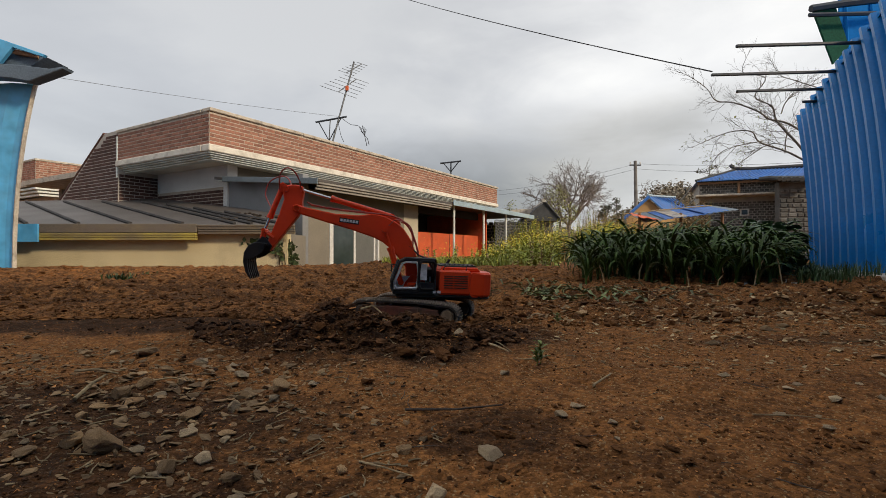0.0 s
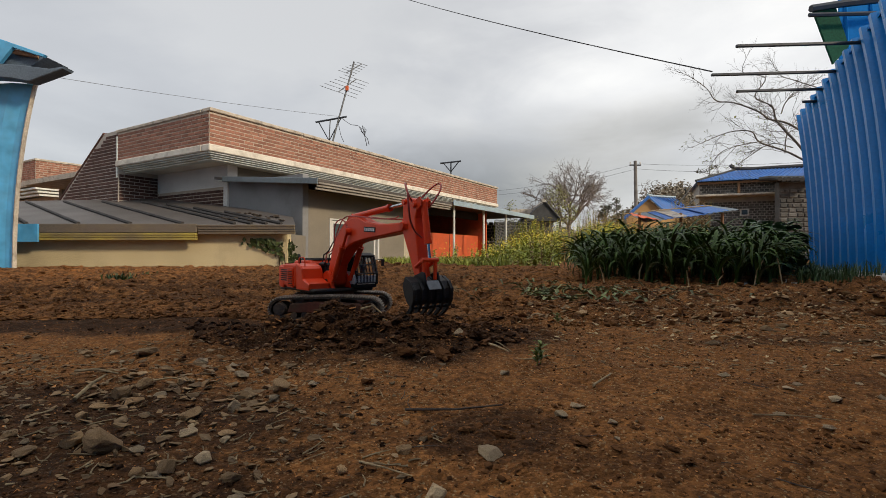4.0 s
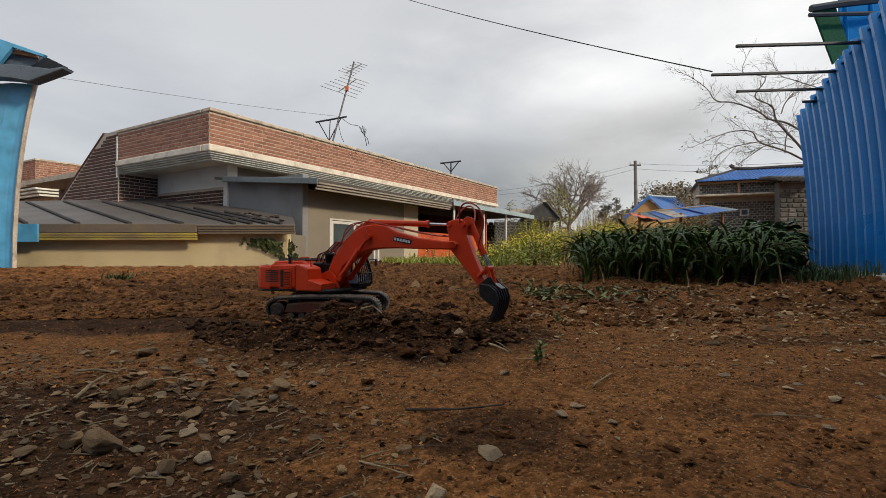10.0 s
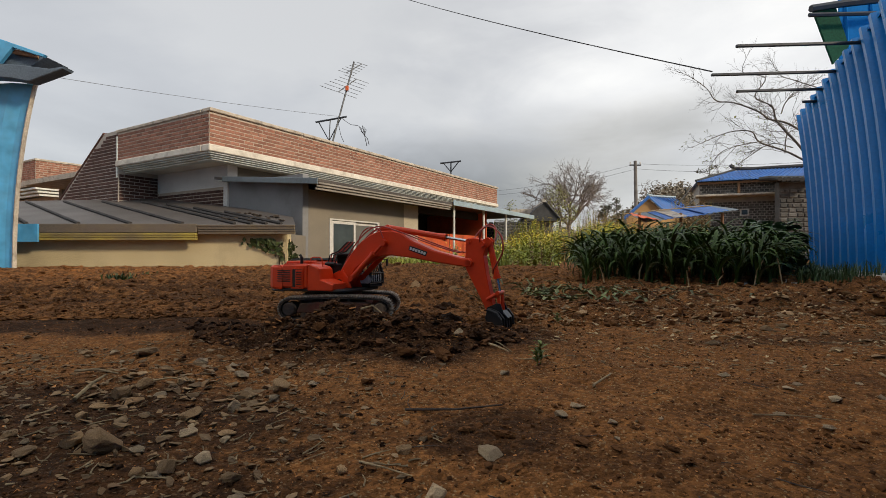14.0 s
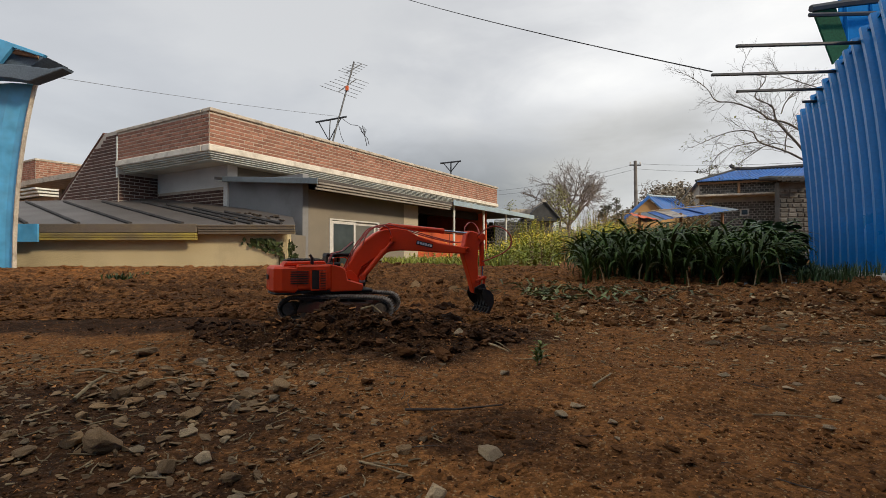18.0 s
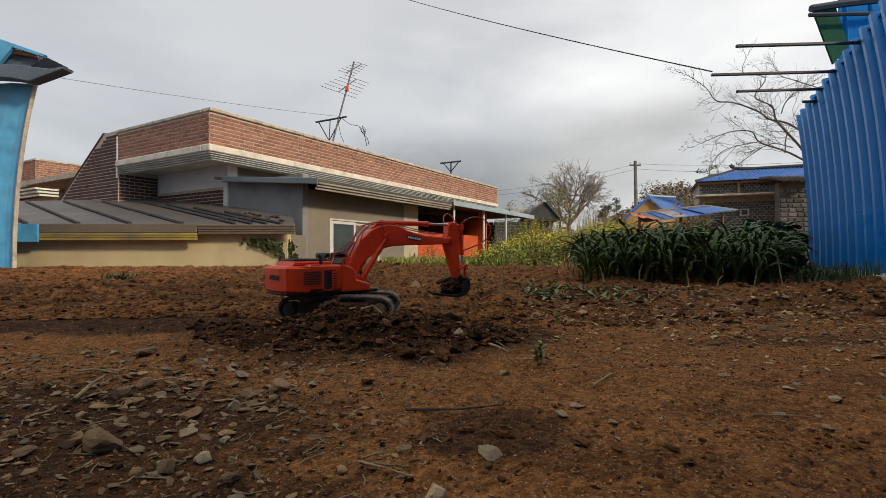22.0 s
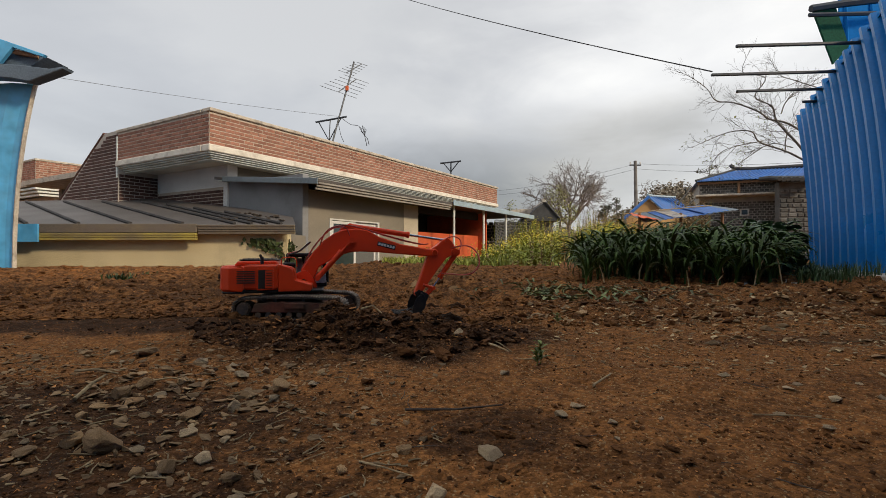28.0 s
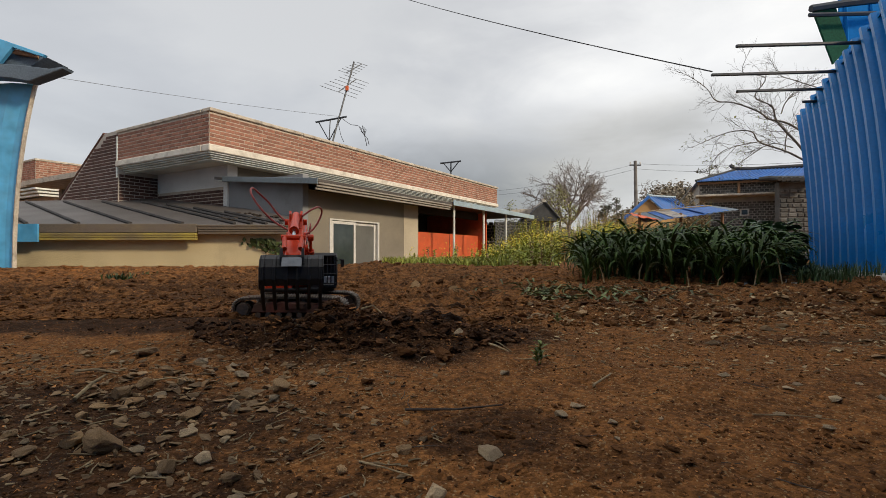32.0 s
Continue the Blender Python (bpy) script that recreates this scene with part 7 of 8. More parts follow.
    part("hip", Mesh().tube([(X(963, y), y - 0.35, Z(359, y)), (X(989, y), y - 0.35, Z(389, y))], 0.05, 6), TILED, s)
    part("low_roof", Mesh().prism([(X(900, y), Z(378, y)), (X(908, y), Z(370, y)), (X(950, y), Z(368, y)), (X(952, y), Z(380, y))], y + 0.4, y + 2.6), CONC, s, "pale tan lower roof")
    y = 19.0
    d = thing("field_wall", "dark dry-stone wall behind the rape field", "wall")
    fr = random.Random(31)
    back = part("core", Mesh().box(((X(850, y) + X(934, y)) / 2, y + 0.2, 0.6), (X(934, y) - X(850, y), 0.3, 1.6)), MORTAR2, d)
    z = 0.25
    while z < 1.38:
        x = X(850, y)
        while x < X(933, y):
            w = fr.uniform(0.14, 0.24)
            part("stone", Mesh().box((x + w / 2, y + 0.04, z + 0.06), (w - 0.025, 0.06, 0.105), 0.02), TILED, d)
            x += w
        z += 0.125
    # old tiled roof heap and leaning poles beside the shelter
    y = 18.5
    for px0, py0, px1, py1 in ((1200, 362, 1234, 330), (1214, 334, 1224, 348), (1205, 372, 1240, 352)):
        whole("leaning_pole", Mesh().tube([(X(px0, y), y, Z(py0, y)), (X(px1, y), y + 0.4, Z(py1, y + .4))], 0.035, 6, 0.025), TILED, "dark weathered pole leaning over dry brush", "pole", "leaning poles")


build_village()


# ---- pole, wires, aerials ----
def sag(a, b, dip, n=14):
    a, b = Vector(a), Vector(b)
    return [a + (b - a) * (i / n) + Vector((0, 0, -dip * 4 * (i / n) * (1 - i / n))) for i in range(n + 1)]


def build_lines():
    y = 40.0
    x = (1127 - 784) / 870.7 * y
    p = thing("utility_pole", "grey concrete utility pole with crossarms", "utility pole", Matrix.Translation((x, y, 0)))
    part("pole", Mesh().cyl((0, 0, 0), (-0.1, 0, 7.85), 0.17, 0.12, 10), STONEW, p)
    part("crossarm", Mesh().box((-0.1, 0, 7.5), (0.9, 0.1, 0.1), 0.01), DSTEEL, p)
    for k in (-0.4, 0.4):
        part("insulator", Mesh().cyl((-0.1 + k, 0, 7.55), (-0.1 + k, 0, 7.75), 0.05, n=8), WHITEP, p)
    for i, (dz, dp) in enumerate(((7.62, 0.25), (7.2, 0.3))):
        whole("power_line", Mesh().tube(sag((x, y, dz), (24.0, 28.0, dz - 1.9), dp), 0.009, 4), BHOSE, "thin dark power line running from the pole", "cable", "power lines")
        whole("power_line", Mesh().tube(sag((x, y, dz), (2.0, 52.0, dz - 0.9), 0.5), 0.009, 4), BHOSE, "thin dark power line running from the pole", "cable", "power lines")
    whole("service_cable", Mesh().tube(sag((-1.06, 12.0, 6.55), (2.95, 5.37, 2.25), 0.05), 0.0075, 5), BHOSE, "black service cable spanning above the lot", "cable")
    whole("service_cable", Mesh().tube(sag((3.62, 5.0, 2.95), (2.2, 9.0, 5.9), 0.05), 0.006, 5), BHOSE, "black service cable above the steel shed", "cable")
    whole("aerial_lead", Mesh().tube(sag((-5.9, 7.4, 2.93), (-2.63, 12.43, 3.74), 0.04), 0.0035, 4), STEEL, "thin lead running to the roof aerial", "cable")
    # leaning aerial mast on the parapet
    Y = 12.45
    a = thing("roof_aerial", "leaning television aerial on the brick parapet", "aerial")
    P = lambda px, py, d=0.0: Vector(((px - 784) / 870.7 * (Y + d), Y + d, 0.25 + (450 - py) / 870.7 * (Y + d)))
    part("mast", Mesh().cyl(P(588, 251), P(626, 108), 0.022, n=8), STEEL, a)
    part("bracket", Mesh().cyl(P(558, 216), P(613, 206), 0.024, n=6), DSTEEL, a)
    for q in ((563, 215), (584, 211), (604, 207)):
        part("strut", Mesh().cyl(P(*q), P(582, 249), 0.013, n=5), DSTEEL, a)
    for (c0, c1, half, n) in (((612, 128), (640, 112), 0.20, 6), ((598, 162), (630, 139), 0.46, 6)):
        b0, b1 = P(*c0), P(*c1, 0.5)
        part("aerial_boom", Mesh().cyl(b0, b1, 0.012, n=6), STEEL, a)
        for k in range(n):
            c = b0 + (b1 - b0) * (k / (n - 1))
            d = Vector((1, 0.1, -0.32)) * half * (1.0 - 0.06 * k)
            part("element", Mesh().cyl(c - d, c + d, 0.006, n=4), STEEL, a)
    part("amplifier", Mesh().box(P(614, 156) + Vector((0, -0.03, 0)), (0.08, 0.05, 0.12), 0.01), TARP, a, "small orange amplifier box")
    part("dangling_lead", Mesh().tube([P(597, 212), P(600, 226), P(603, 240), P(608, 251)], 0.006, 4), DSTEEL, a)
    part("dangling_lead", Mesh().tube([P(603, 208), P(620, 220), P(633, 222), P(641, 228)], 0.006, 4), DSTEEL, a)
    Y = 12.9
    s = thing("small_aerial", "small bent roof aerial with tangled lead", "aerial")
    for q in ((636, 225), (641, 222), (647, 232), (644, 228)):
        part("element", Mesh().tube([P(649, 258), P(645, 240), P(*q)], 0.009, 4), DSTEEL, s)
    part("lead_coil", Mesh().tube([P(638, 230), P(643, 224), P(648, 230), P(643, 236), P(638, 231), P(650, 245), P(653, 256)], 0.008, 4), DSTEEL, s)
    Y = 17.5
    t = thing("roof_bracket", "empty T-shaped bracket on the parapet", "bracket")
    part("bar", Mesh().cyl(P(779, 289), P(816, 285), 0.03, n=6), DSTEEL, t)
    part("post", Mesh().cyl(P(798, 287), P(798, 312), 0.025, n=6), DSTEEL, t)
    for q in ((784, 288), (812, 286)):
        part("strut", Mesh().cyl(P(*q), P(798, 304), 0.018, n=5), DSTEEL, t)


build_lines()


# ---- stones, clods, litter on the soil ----
def lump_mesh(rnd, sub, flat=0.7, rough=0.35, sharp=1.6, planes=9):
    """A broken lump: a ball pulled about by noise and cut by random planes."""
    bm = bmesh.new()
    bmesh.ops.create_icosphere(bm, subdivisions=sub, radius=1.0)
    o = Vector((rnd.uniform(-50, 50), rnd.uniform(-50, 50), rnd.uniform(-50, 50)))
    cuts = [(Vector((rnd.gauss(0, 1), rnd.gauss(0, 1), rnd.gauss(0, 0.8))).normalized(), rnd.uniform(0.42, 0.85)) for _ in range(planes)]
    for v in bm.verts:
        n = noise.noise(v.co * sharp + o) * rough + noise.noise(v.co * sharp * 2.6 + o) * rough * 0.5
        v.co *= 1 + n
        for d, h in cuts:
            over = v.co.dot(d) - h
            if over > 0:
                v.co -= d * over * 0.93
        v.co *= 1 + 0.10 * noise.noise(v.co * 7 + o)
        v.co.z *= flat
    m = Mesh()
    m.v = [tuple(v.co) for v in bm.verts]
    m.f = [tuple(x.index for x in f.verts) for f in bm.faces]
    bm.free()
    return m


LR = random.Random(2)


def chip_mesh(rnd, n, flat, bevel=0.0):
    """An angular fragment: the hull of a few random points, its edges worn by a bevel."""
    bm = bmesh.new()
    for _ in range(n):
        d = Vector((rnd.gauss(0, 1), rnd.gauss(0, 1), rnd.gauss(0, 1))).normalized() * rnd.uniform(0.72, 1.08)
        bm.verts.new((d.x, d.y, d.z * flat))
    h = bmesh.ops.convex_hull(bm, input=bm.verts)
    bmesh.ops.delete(bm, geom=list({v for v in h["geom_interior"] + h["geom_unused"] if isinstance(v, bmesh.types.BMVert)}), context="VERTS")
    if bevel:
        bmesh.ops.dissolve_limit(bm, angle_limit=radians(16), verts=bm.verts, edges=bm.edges)
        bmesh.ops.bevel(bm, geom=bm.edges[:] + bm.verts[:], offset=bevel, segments=2, affect="EDGES", profile=0.6)
        bmesh.ops.triangulate(bm, faces=bm.faces)
        o = Vector((rnd.uniform(-9, 9), rnd.uniform(-9, 9), 0))
        for v in bm.verts:
            v.co *= 1 + 0.10 * noise.noise(v.co * 2.2 + o) + 0.04 * noise.noise(v.co * 7 + o)
    bm.verts.index_update()
    m = Mesh()
    m.v = [tuple(v.co) for v in bm.verts]
    m.f = [tuple(x.index for x in f.verts) for f in bm.faces]
    bm.free()
    return m


LUMP1 = [chip_mesh(LR, 9, 0.75) for _ in range(16)]
LUMP2 = [chip_mesh(LR, 14, 0.7) for _ in range(20)] + [lump_mesh(LR, 2, 0.7, 0.8, 2.4, 5) for _ in range(6)]
FLAT2 = [chip_mesh(LR, 11, 0.36) for _ in range(16)]
LUMP3 = [lump_mesh(LR, 3, 0.62, 0.30, 1.6, 16) for _ in range(9)]
FLAT3 = [chip_mesh(LR, 15, 0.42, 0.05) for _ in range(7)]
DIRT3 = [lump_mesh(LR, 3, 0.45, 0.75, 2.2, 5) for _ in range(5)]


def scatter(name, n, where, size, shapes, material, label, category, sink=0.35, seed=1):
    """One joined mesh of loose lumps strewn over the soil."""
    rnd = random.Random(seed)
    arrs = [(np.array(s.v), s.f) for s in shapes]
    vs, fs, o = [], [], 0
    for _ in range(n):
        p = where(rnd)
        if p is None or p[1] < 0.42:
            continue
        x, y = p[0], p[1]
        s = size(rnd) * (p[2] if len(p) > 2 else 1)
        v, f = rnd.choice(arrs)
        sx, sy, sz = s * rnd.uniform(0.7, 1.3), s * rnd.uniform(0.7, 1.3), s * rnd.uniform(0.7, 1.15)
        r = np.array(Euler((rnd.uniform(-.35, .35), rnd.uniform(-.35, .35), rnd.uniform(0, 6.28))).to_matrix())
        w = (v * (sx, sy, sz)) @ r.T + (x, y, ground_z(x, y) + sz * 0.6 * (1 - 2 * sink))
        vs.append(w)
        fs += [tuple(i + o for i in q) for q in f]
        o += len(v)
    me = bpy.data.meshes.new(name)
    me.from_pydata(np.concatenate(vs).tolist(), [], fs)
    me.materials.append(material)
    me.update()
    return tagged(new(name, me), label, category, kind="stuff")


def pile(rnd):
    a, b = rnd.gauss(0, 1), rnd.gauss(0, 1)
    k = min(1.0, 1.9 / (math.hypot(a, b) + 1e-6))
    return -0.22 + 0.24 * a * k, 1.40 + 0.125 * b * k


def pile_right(rnd):
    return rnd.gauss(-0.10, 0.11), rnd.gauss(1.72, 0.10)


def tilled(rnd):
    y = 1.72 + 6.0 * rnd.random() ** 2.0
    x = rnd.uniform(-0.95, 0.42) * y
    return x, y, 0.65 + 0.30 * y ** 0.8


def left_gravel(rnd):
    y = rnd.uniform(0.48, 1.35)
    return -y * (0.92 * rnd.random() ** 0.8 + 0.02) + 0.02, y


def right_strip(rnd):
    y = 1.0 + abs(rnd.gauss(1.05, 0.55))
    if y > 3.5:
        y = rnd.uniform(1.6, 2.8)
    return y * (0.14 + 0.86 * rnd.random() ** 0.8), y, 0.55 + 0.2 * y


def everywhere(rnd):
    y = 0.45 + 2.6 * rnd.random() ** 1.5
    return y * rnd.uniform(-0.97, 0.97), y, 0.6 + 0.4 * y


RUGGED = [lump_mesh(LR, 2, 0.55, 0.9, 2.2, 4) for _ in range(14)]
FLAKE = [chip_mesh(LR, 10, 0.24) for _ in range(16)]
scatter("moist_clods", 5200, pile, lambda r: 0.002 + 0.010 * r.random() ** 3.5, LUMP1 + FLAKE, MOIST, "freshly dug dark moist soil clods in a low pile", "soil clods", seed=1)
scatter("moist_lumps", 620, pile, lambda r: 0.006 + 0.014 * r.random() ** 2.4, RUGGED, MOIST, "larger rugged dark clods heaped in the pile", "soil clods", 0.25, seed=41)
scatter("moist_clods", 1500, pile_right, lambda r: 0.0022 + 0.012 * r.random() ** 3, LUMP1 + RUGGED[:4], MOIST, "freshly dug dark moist soil clods beside the trench", "soil clods", seed=2)
scatter("soil_clods", 15000, tilled, lambda r: 0.0025 + 0.012 * r.random() ** 3, FLAKE + LUMP1[:6], CLOD, "flaky reddish dry soil clods over the tilled ground", "soil clods", 0.3, seed=3)
scatter("soil_lumps", 900, tilled, lambda r: 0.007 + 0.016 * r.random() ** 2.5, RUGGED, CLOD, "larger crumbling clods among the tilled soil", "soil clods", 0.4, seed=42)
scatter("dark_clods", 3600, tilled, lambda r: 0.003 + 0.012 * r.random() ** 3, FLAKE + LUMP1, DLUMP, "darker moist clods among the tilled soil", "soil clods", 0.45, seed=13)
scatter("gravel", 1900, left_gravel, lambda r: 0.0012 + 0.0095 * r.random() ** 4.5, FLAT2, STONE, "small grey stones strewn over brown soil", "gravel", seed=4)
scatter("gravel", 3200, right_strip, lambda r: 0.002 + 0.010 * r.random() ** 4, FLAKE, STONE, "flat grey stone chips strewn over the soil", "gravel", seed=5)
def stone_belt(rnd):
    y = rnd.gauss(0.93, 0.12)
    return y * rnd.uniform(-0.72, -0.28), y


scatter("gravel", 190, stone_belt, lambda r: 0.004 + 0.013 * r.random() ** 2, FLAT2, STONE, "small flat stones crowding a stony patch", "gravel", 0.3, seed=51)
scatter("soil_clods", 700, pile, lambda r: 0.003 + 0.010 * r.random() ** 3, FLAKE, CLOD, "lighter crumbs of soil on the dug pile", "soil clods", 0.1, seed=15)
scatter("dark_clods", 2200, right_strip, lambda r: 0.002 + 0.010 * r.random() ** 3, LUMP1 + FLAKE, DLUMP, "dark bits of soil strewn among chips", "soil clods", seed=16)
scatter("soil_crumbs", 11000, everywhere, lambda r: 0.0009 + 0.0034 * r.random() ** 4, LUMP1, CRUMB, "fine crumbs of brown soil", "soil crumbs", seed=6)
scatter("dark_crumbs", 9000, everywhere, lambda r: 0.0009 + 0.0042 * r.random() ** 4.5, LUMP1, DLUMP, "fine dark crumbs of moist soil", "soil crumbs", seed=7)
scatter("dark_crumbs", 900, left_gravel, lambda r: 0.0012 + 0.007 * r.random() ** 4, LUMP1 + FLAKE, MOIST, "dark moist crumbs among the stones", "soil crumbs", seed=17)


def bed_edge(rnd):
    y = 1.7 + 1.9 * rnd.random()
    return y * (0.16 + 0.80 * rnd.random()), y


scatter("stone_chips", 1300, bed_edge, lambda r: 0.004 + 0.024 * r.random() ** 3.5, FLAT2, STONE, "flat tan stone chips strewn before the crop bed", "stone chips", 0.3, seed=21)
scatter("dark_clods", 1500, bed_edge, lambda r: 0.004 + 0.024 * r.random() ** 3.5, FLAT2 + LUMP2[:10], DLUMP, "flat brown soil clods strewn before the crop bed", "soil clods", 0.3, seed=22)


def track_side(rnd):
    x = rnd.gauss(-0.36, 0.22)
    return x, 1.63 - abs(rnd.gauss(0, 0.06)) - 0.02 * math.sin(x * 9)


scatter("moist_clods", 900, track_side, lambda r: 0.003 + 0.012 * r.random() ** 3.5, LUMP2, MOIST, "dark soil clods pushed up along the track", "soil clods", 0.2, seed=9)


def dark_patches(rnd):
    cx, cy, sx, sy = rnd.choice(((0.10, 0.70, 0.10, 0.06), (-0.42, 1.05, 0.10, 0.04), (0.22, 0.60, 0.12, 0.05), (-0.75, 0.95, 0.2, 0.08), (1.2, 1.75, 0.3, 0.12), (0.5, 0.66, 0.1, 0.03)))
    return rnd.gauss(cx, sx), rnd.gauss(cy, sy)


scatter("moist_clods", 900, dark_patches, lambda r: 0.0015 + 0.006 * r.random() ** 3.5, LUMP2, DLUMP, "dark loose soil crumbs lying in patches", "soil clods", seed=8)


def stones(rows, shapes, material, label, name="stone", category="stone", group="field stones"):
    """Single stones: rows of x, y, width, height in metres."""
    for x, y, w, h in rows:
        me = LR.choice(shapes).data(name, material, False)
        zmax = max(v.co.z for v in me.vertices)
        ob = whole(name, me, material, label, category, group)
        ob.matrix_basis = Matrix.Translation((x, y, ground_z(x, y) + h * 0.33)) @ Euler((LR.uniform(-.15, .15), LR.uniform(-.15, .15), LR.uniform(0, 6.28))).to_matrix().to_4x4() @ Matrix.Diagonal((w / 2, w / 2 * LR.uniform(0.7, 1), h * 0.62 / zmax, 1))


stones([(-0.423, 0.615, 0.064, 0.030), (-0.466, 0.622, 0.044, 0.019), (-0.54, 0.829, 0.059, 0.022), (-0.38, 0.747, 0.046, 0.013), (-0.287, 0.868, 0.048, 0.023), (-0.318, 0.569, 0.032, 0.014), (-0.232, 0.542, 0.029, 0.012), (-0.471, 0.925, 0.019, 0.013), (-0.486, 0.918, 0.024, 0.013), (-0.505, 0.792, 0.025, 0.011), (-0.532, 0.729, 0.028, 0.011), (-0.342, 0.551, 0.018, 0.011), (-0.498, 0.583, 0.032, 0.008), (-0.54, 0.888, 0.041, 0.019), (-0.606, 0.964, 0.033, 0.013), (-0.576, 1.03, 0.035, 0.01), (-0.538, 0.778, 0.036, 0.008), (-0.298, 0.684, 0.028, 0.009), (-0.049, 0.629, 0.026, 0.009), (-0.119, 0.579, 0.019, 0.008)],
       LUMP3, STONE, "weathered tan field stone half sunk in soil")
stones([(-0.29, 0.597, 0.035, 0.013), (-0.38, 0.613, 0.027, 0.01), (-0.328, 0.781, 0.029, 0.016), (-0.447, 1.035, 0.038, 0.012), (-0.398, 0.969, 0.038, 0.014), (-0.362, 1.011, 0.022, 0.014), (-0.526, 1.073, 0.038, 0.015), (-0.282, 0.821, 0.025, 0.011), (-0.238, 0.895, 0.025, 0.01), (-0.486, 0.852, 0.03, 0.007), (-0.586, 0.698, 0.025, 0.006), (-0.637, 0.753, 0.019, 0.008), (-0.526, 0.622, 0.015, 0.007), (-0.322, 0.553, 0.02, 0.005), (-0.346, 0.676, 0.032, 0.008), (-0.353, 0.698, 0.022, 0.006), (-0.296, 0.669, 0.022, 0.005), (-0.214, 0.509, 0.024, 0.007), (-0.009, 0.52, 0.034, 0.015), (-0.816, 1.224, 0.028, 0.009), (-0.726, 1.113, 0.016, 0.008)],
       FLAT3, GSTONE, "flat pale grey stone lying on soil")
stones([(-1.208, 1.434, 0.031, 0.011), (-0.721, 1.197, 0.076, 0.017), (-0.578, 1.338, 0.031, 0.009), (-0.628, 1.567, 0.013, 0.009), (-0.138, 0.747, 0.015, 0.008), (-0.191, 0.763, 0.017, 0.005), (-0.25, 1.065, 0.031, 0.009), (-0.54, 0.699, 0.015, 0.005), (-0.439, 0.57, 0.008, 0.004), (-0.571, 0.651, 0.03, 0.007), (-0.47, 0.531, 0.016, 0.004), (-0.855, 1.001, 0.02, 0.009), (-1.008, 1.137, 0.021, 0.007), (-0.391, 0.589, 0.009, 0.011), (-0.92, 1.276, 0.043, 0.01), (-1.012, 1.229, 0.029, 0.006), (-0.64, 0.836, 0.017, 0.006), (-0.417, 0.825, 0.015, 0.007), (-0.442, 0.842, 0.017, 0.005)],
       FLAT3, STONE, "small flat tan stone among gravel")
stones([(0.06, 0.618, 0.039, 0.011), (0.176, 0.739, 0.026, 0.011), (0.211, 0.779, 0.028, 0.009), (0.239, 0.693, 0.019, 0.007), (0.278, 0.705, 0.011, 0.005), (0.318, 0.721, 0.011, 0.004), (0.539, 0.947, 0.026, 0.008), (0.653, 0.911, 0.03, 0.007), (0.603, 0.86, 0.031, 0.007), (0.505, 0.74, 0.024, 0.005), (0.642, 0.809, 0.033, 0.009), (0.56, 0.735, 0.015, 0.004), (0.539, 0.69, 0.025, 0.006), (0.226, 0.641, 0.012, 0.005), (0.121, 0.978, 0.027, 0.007), (0.041, 1.309, 0.041, 0.024), (0.753, 0.845, 0.02, 0.008), (0.804, 0.953, 0.018, 0.005)],
       FLAT3, GSTONE, "pale angular stone on bare smooth soil")
stones([(1.028, 1.404, 0.05, 0.011), (1.141, 1.656, 0.054, 0.014), (1.039, 1.588, 0.052, 0.017), (0.762, 1.395, 0.052, 0.015), (0.876, 1.468, 0.03, 0.01), (1.163, 1.501, 0.042, 0.012), (1.225, 1.906, 0.041, 0.011), (1.03, 1.727, 0.035, 0.012), (1.078, 1.332, 0.027, 0.009), (0.571, 2.021, 0.081, 0.024), (1.534, 1.722, 0.04, 0.013), (1.204, 1.407, 0.037, 0.008), (1.008, 1.263, 0.039, 0.009), (1.0, 1.427, 0.033, 0.009), (0.745, 1.578, 0.042, 0.01), (0.727, 1.805, 0.042, 0.01), (1.04, 1.178, 0.042, 0.009), (0.934, 1.687, 0.034, 0.013)],
       FLAT3, STONE, "flat stone chip lying before the crop bed")
stones([(-0.191, 3.401, 0.094, 0.070), (0.06, 2.95, 0.11, 0.055)],
       LUMP3, STONE, "rounded tan stone among tilled clods")
stones([(0.181, 0.639, 0.026, 0.011), (0.286, 0.576, 0.021, 0.006), (0.285, 0.613, 0.019, 0.005), (0.084, 0.678, 0.032, 0.011), (0.033, 0.7, 0.022, 0.009), (-0.092, 1.153, 0.054, 0.021), (-0.002, 1.124, 0.052, 0.024), (-0.589, 1.608, 0.05, 0.022), (-0.142, 0.904, 0.028, 0.01), (-0.318, 1.272, 0.039, 0.02)],
       DIRT3, DLUMP, "dark lump of hardened soil", "soil_lump", "soil lump", "soil lumps")


def litter(name, n, where, ln, r, material, label, category, seed, lift=0.002):
    rnd = random.Random(seed)
    m = Mesh()
    for _ in range(n):
        x, y = where(rnd)[:2]
        l = ln(rnd)
        a = rnd.uniform(0, 6.28)
        d = Vector((math.cos(a), math.sin(a), rnd.uniform(-.12, .2))) * l / 2
        c = Vector((x, y, 0))
        k = Vector((-d.y, d.x, 0)) * rnd.uniform(-.3, .3)
        pts = [c - d, c + k, c + d]
        pts = [Vector((p.x, p.y, ground_z(p.x, p.y) + lift + max(0, p.z * 0.5))) for p in pts]
        m.tube(pts, r * rnd.uniform(0.6, 1.5), 4, r * 0.6)
    return whole(name, m, material, label, category, kind="stuff")


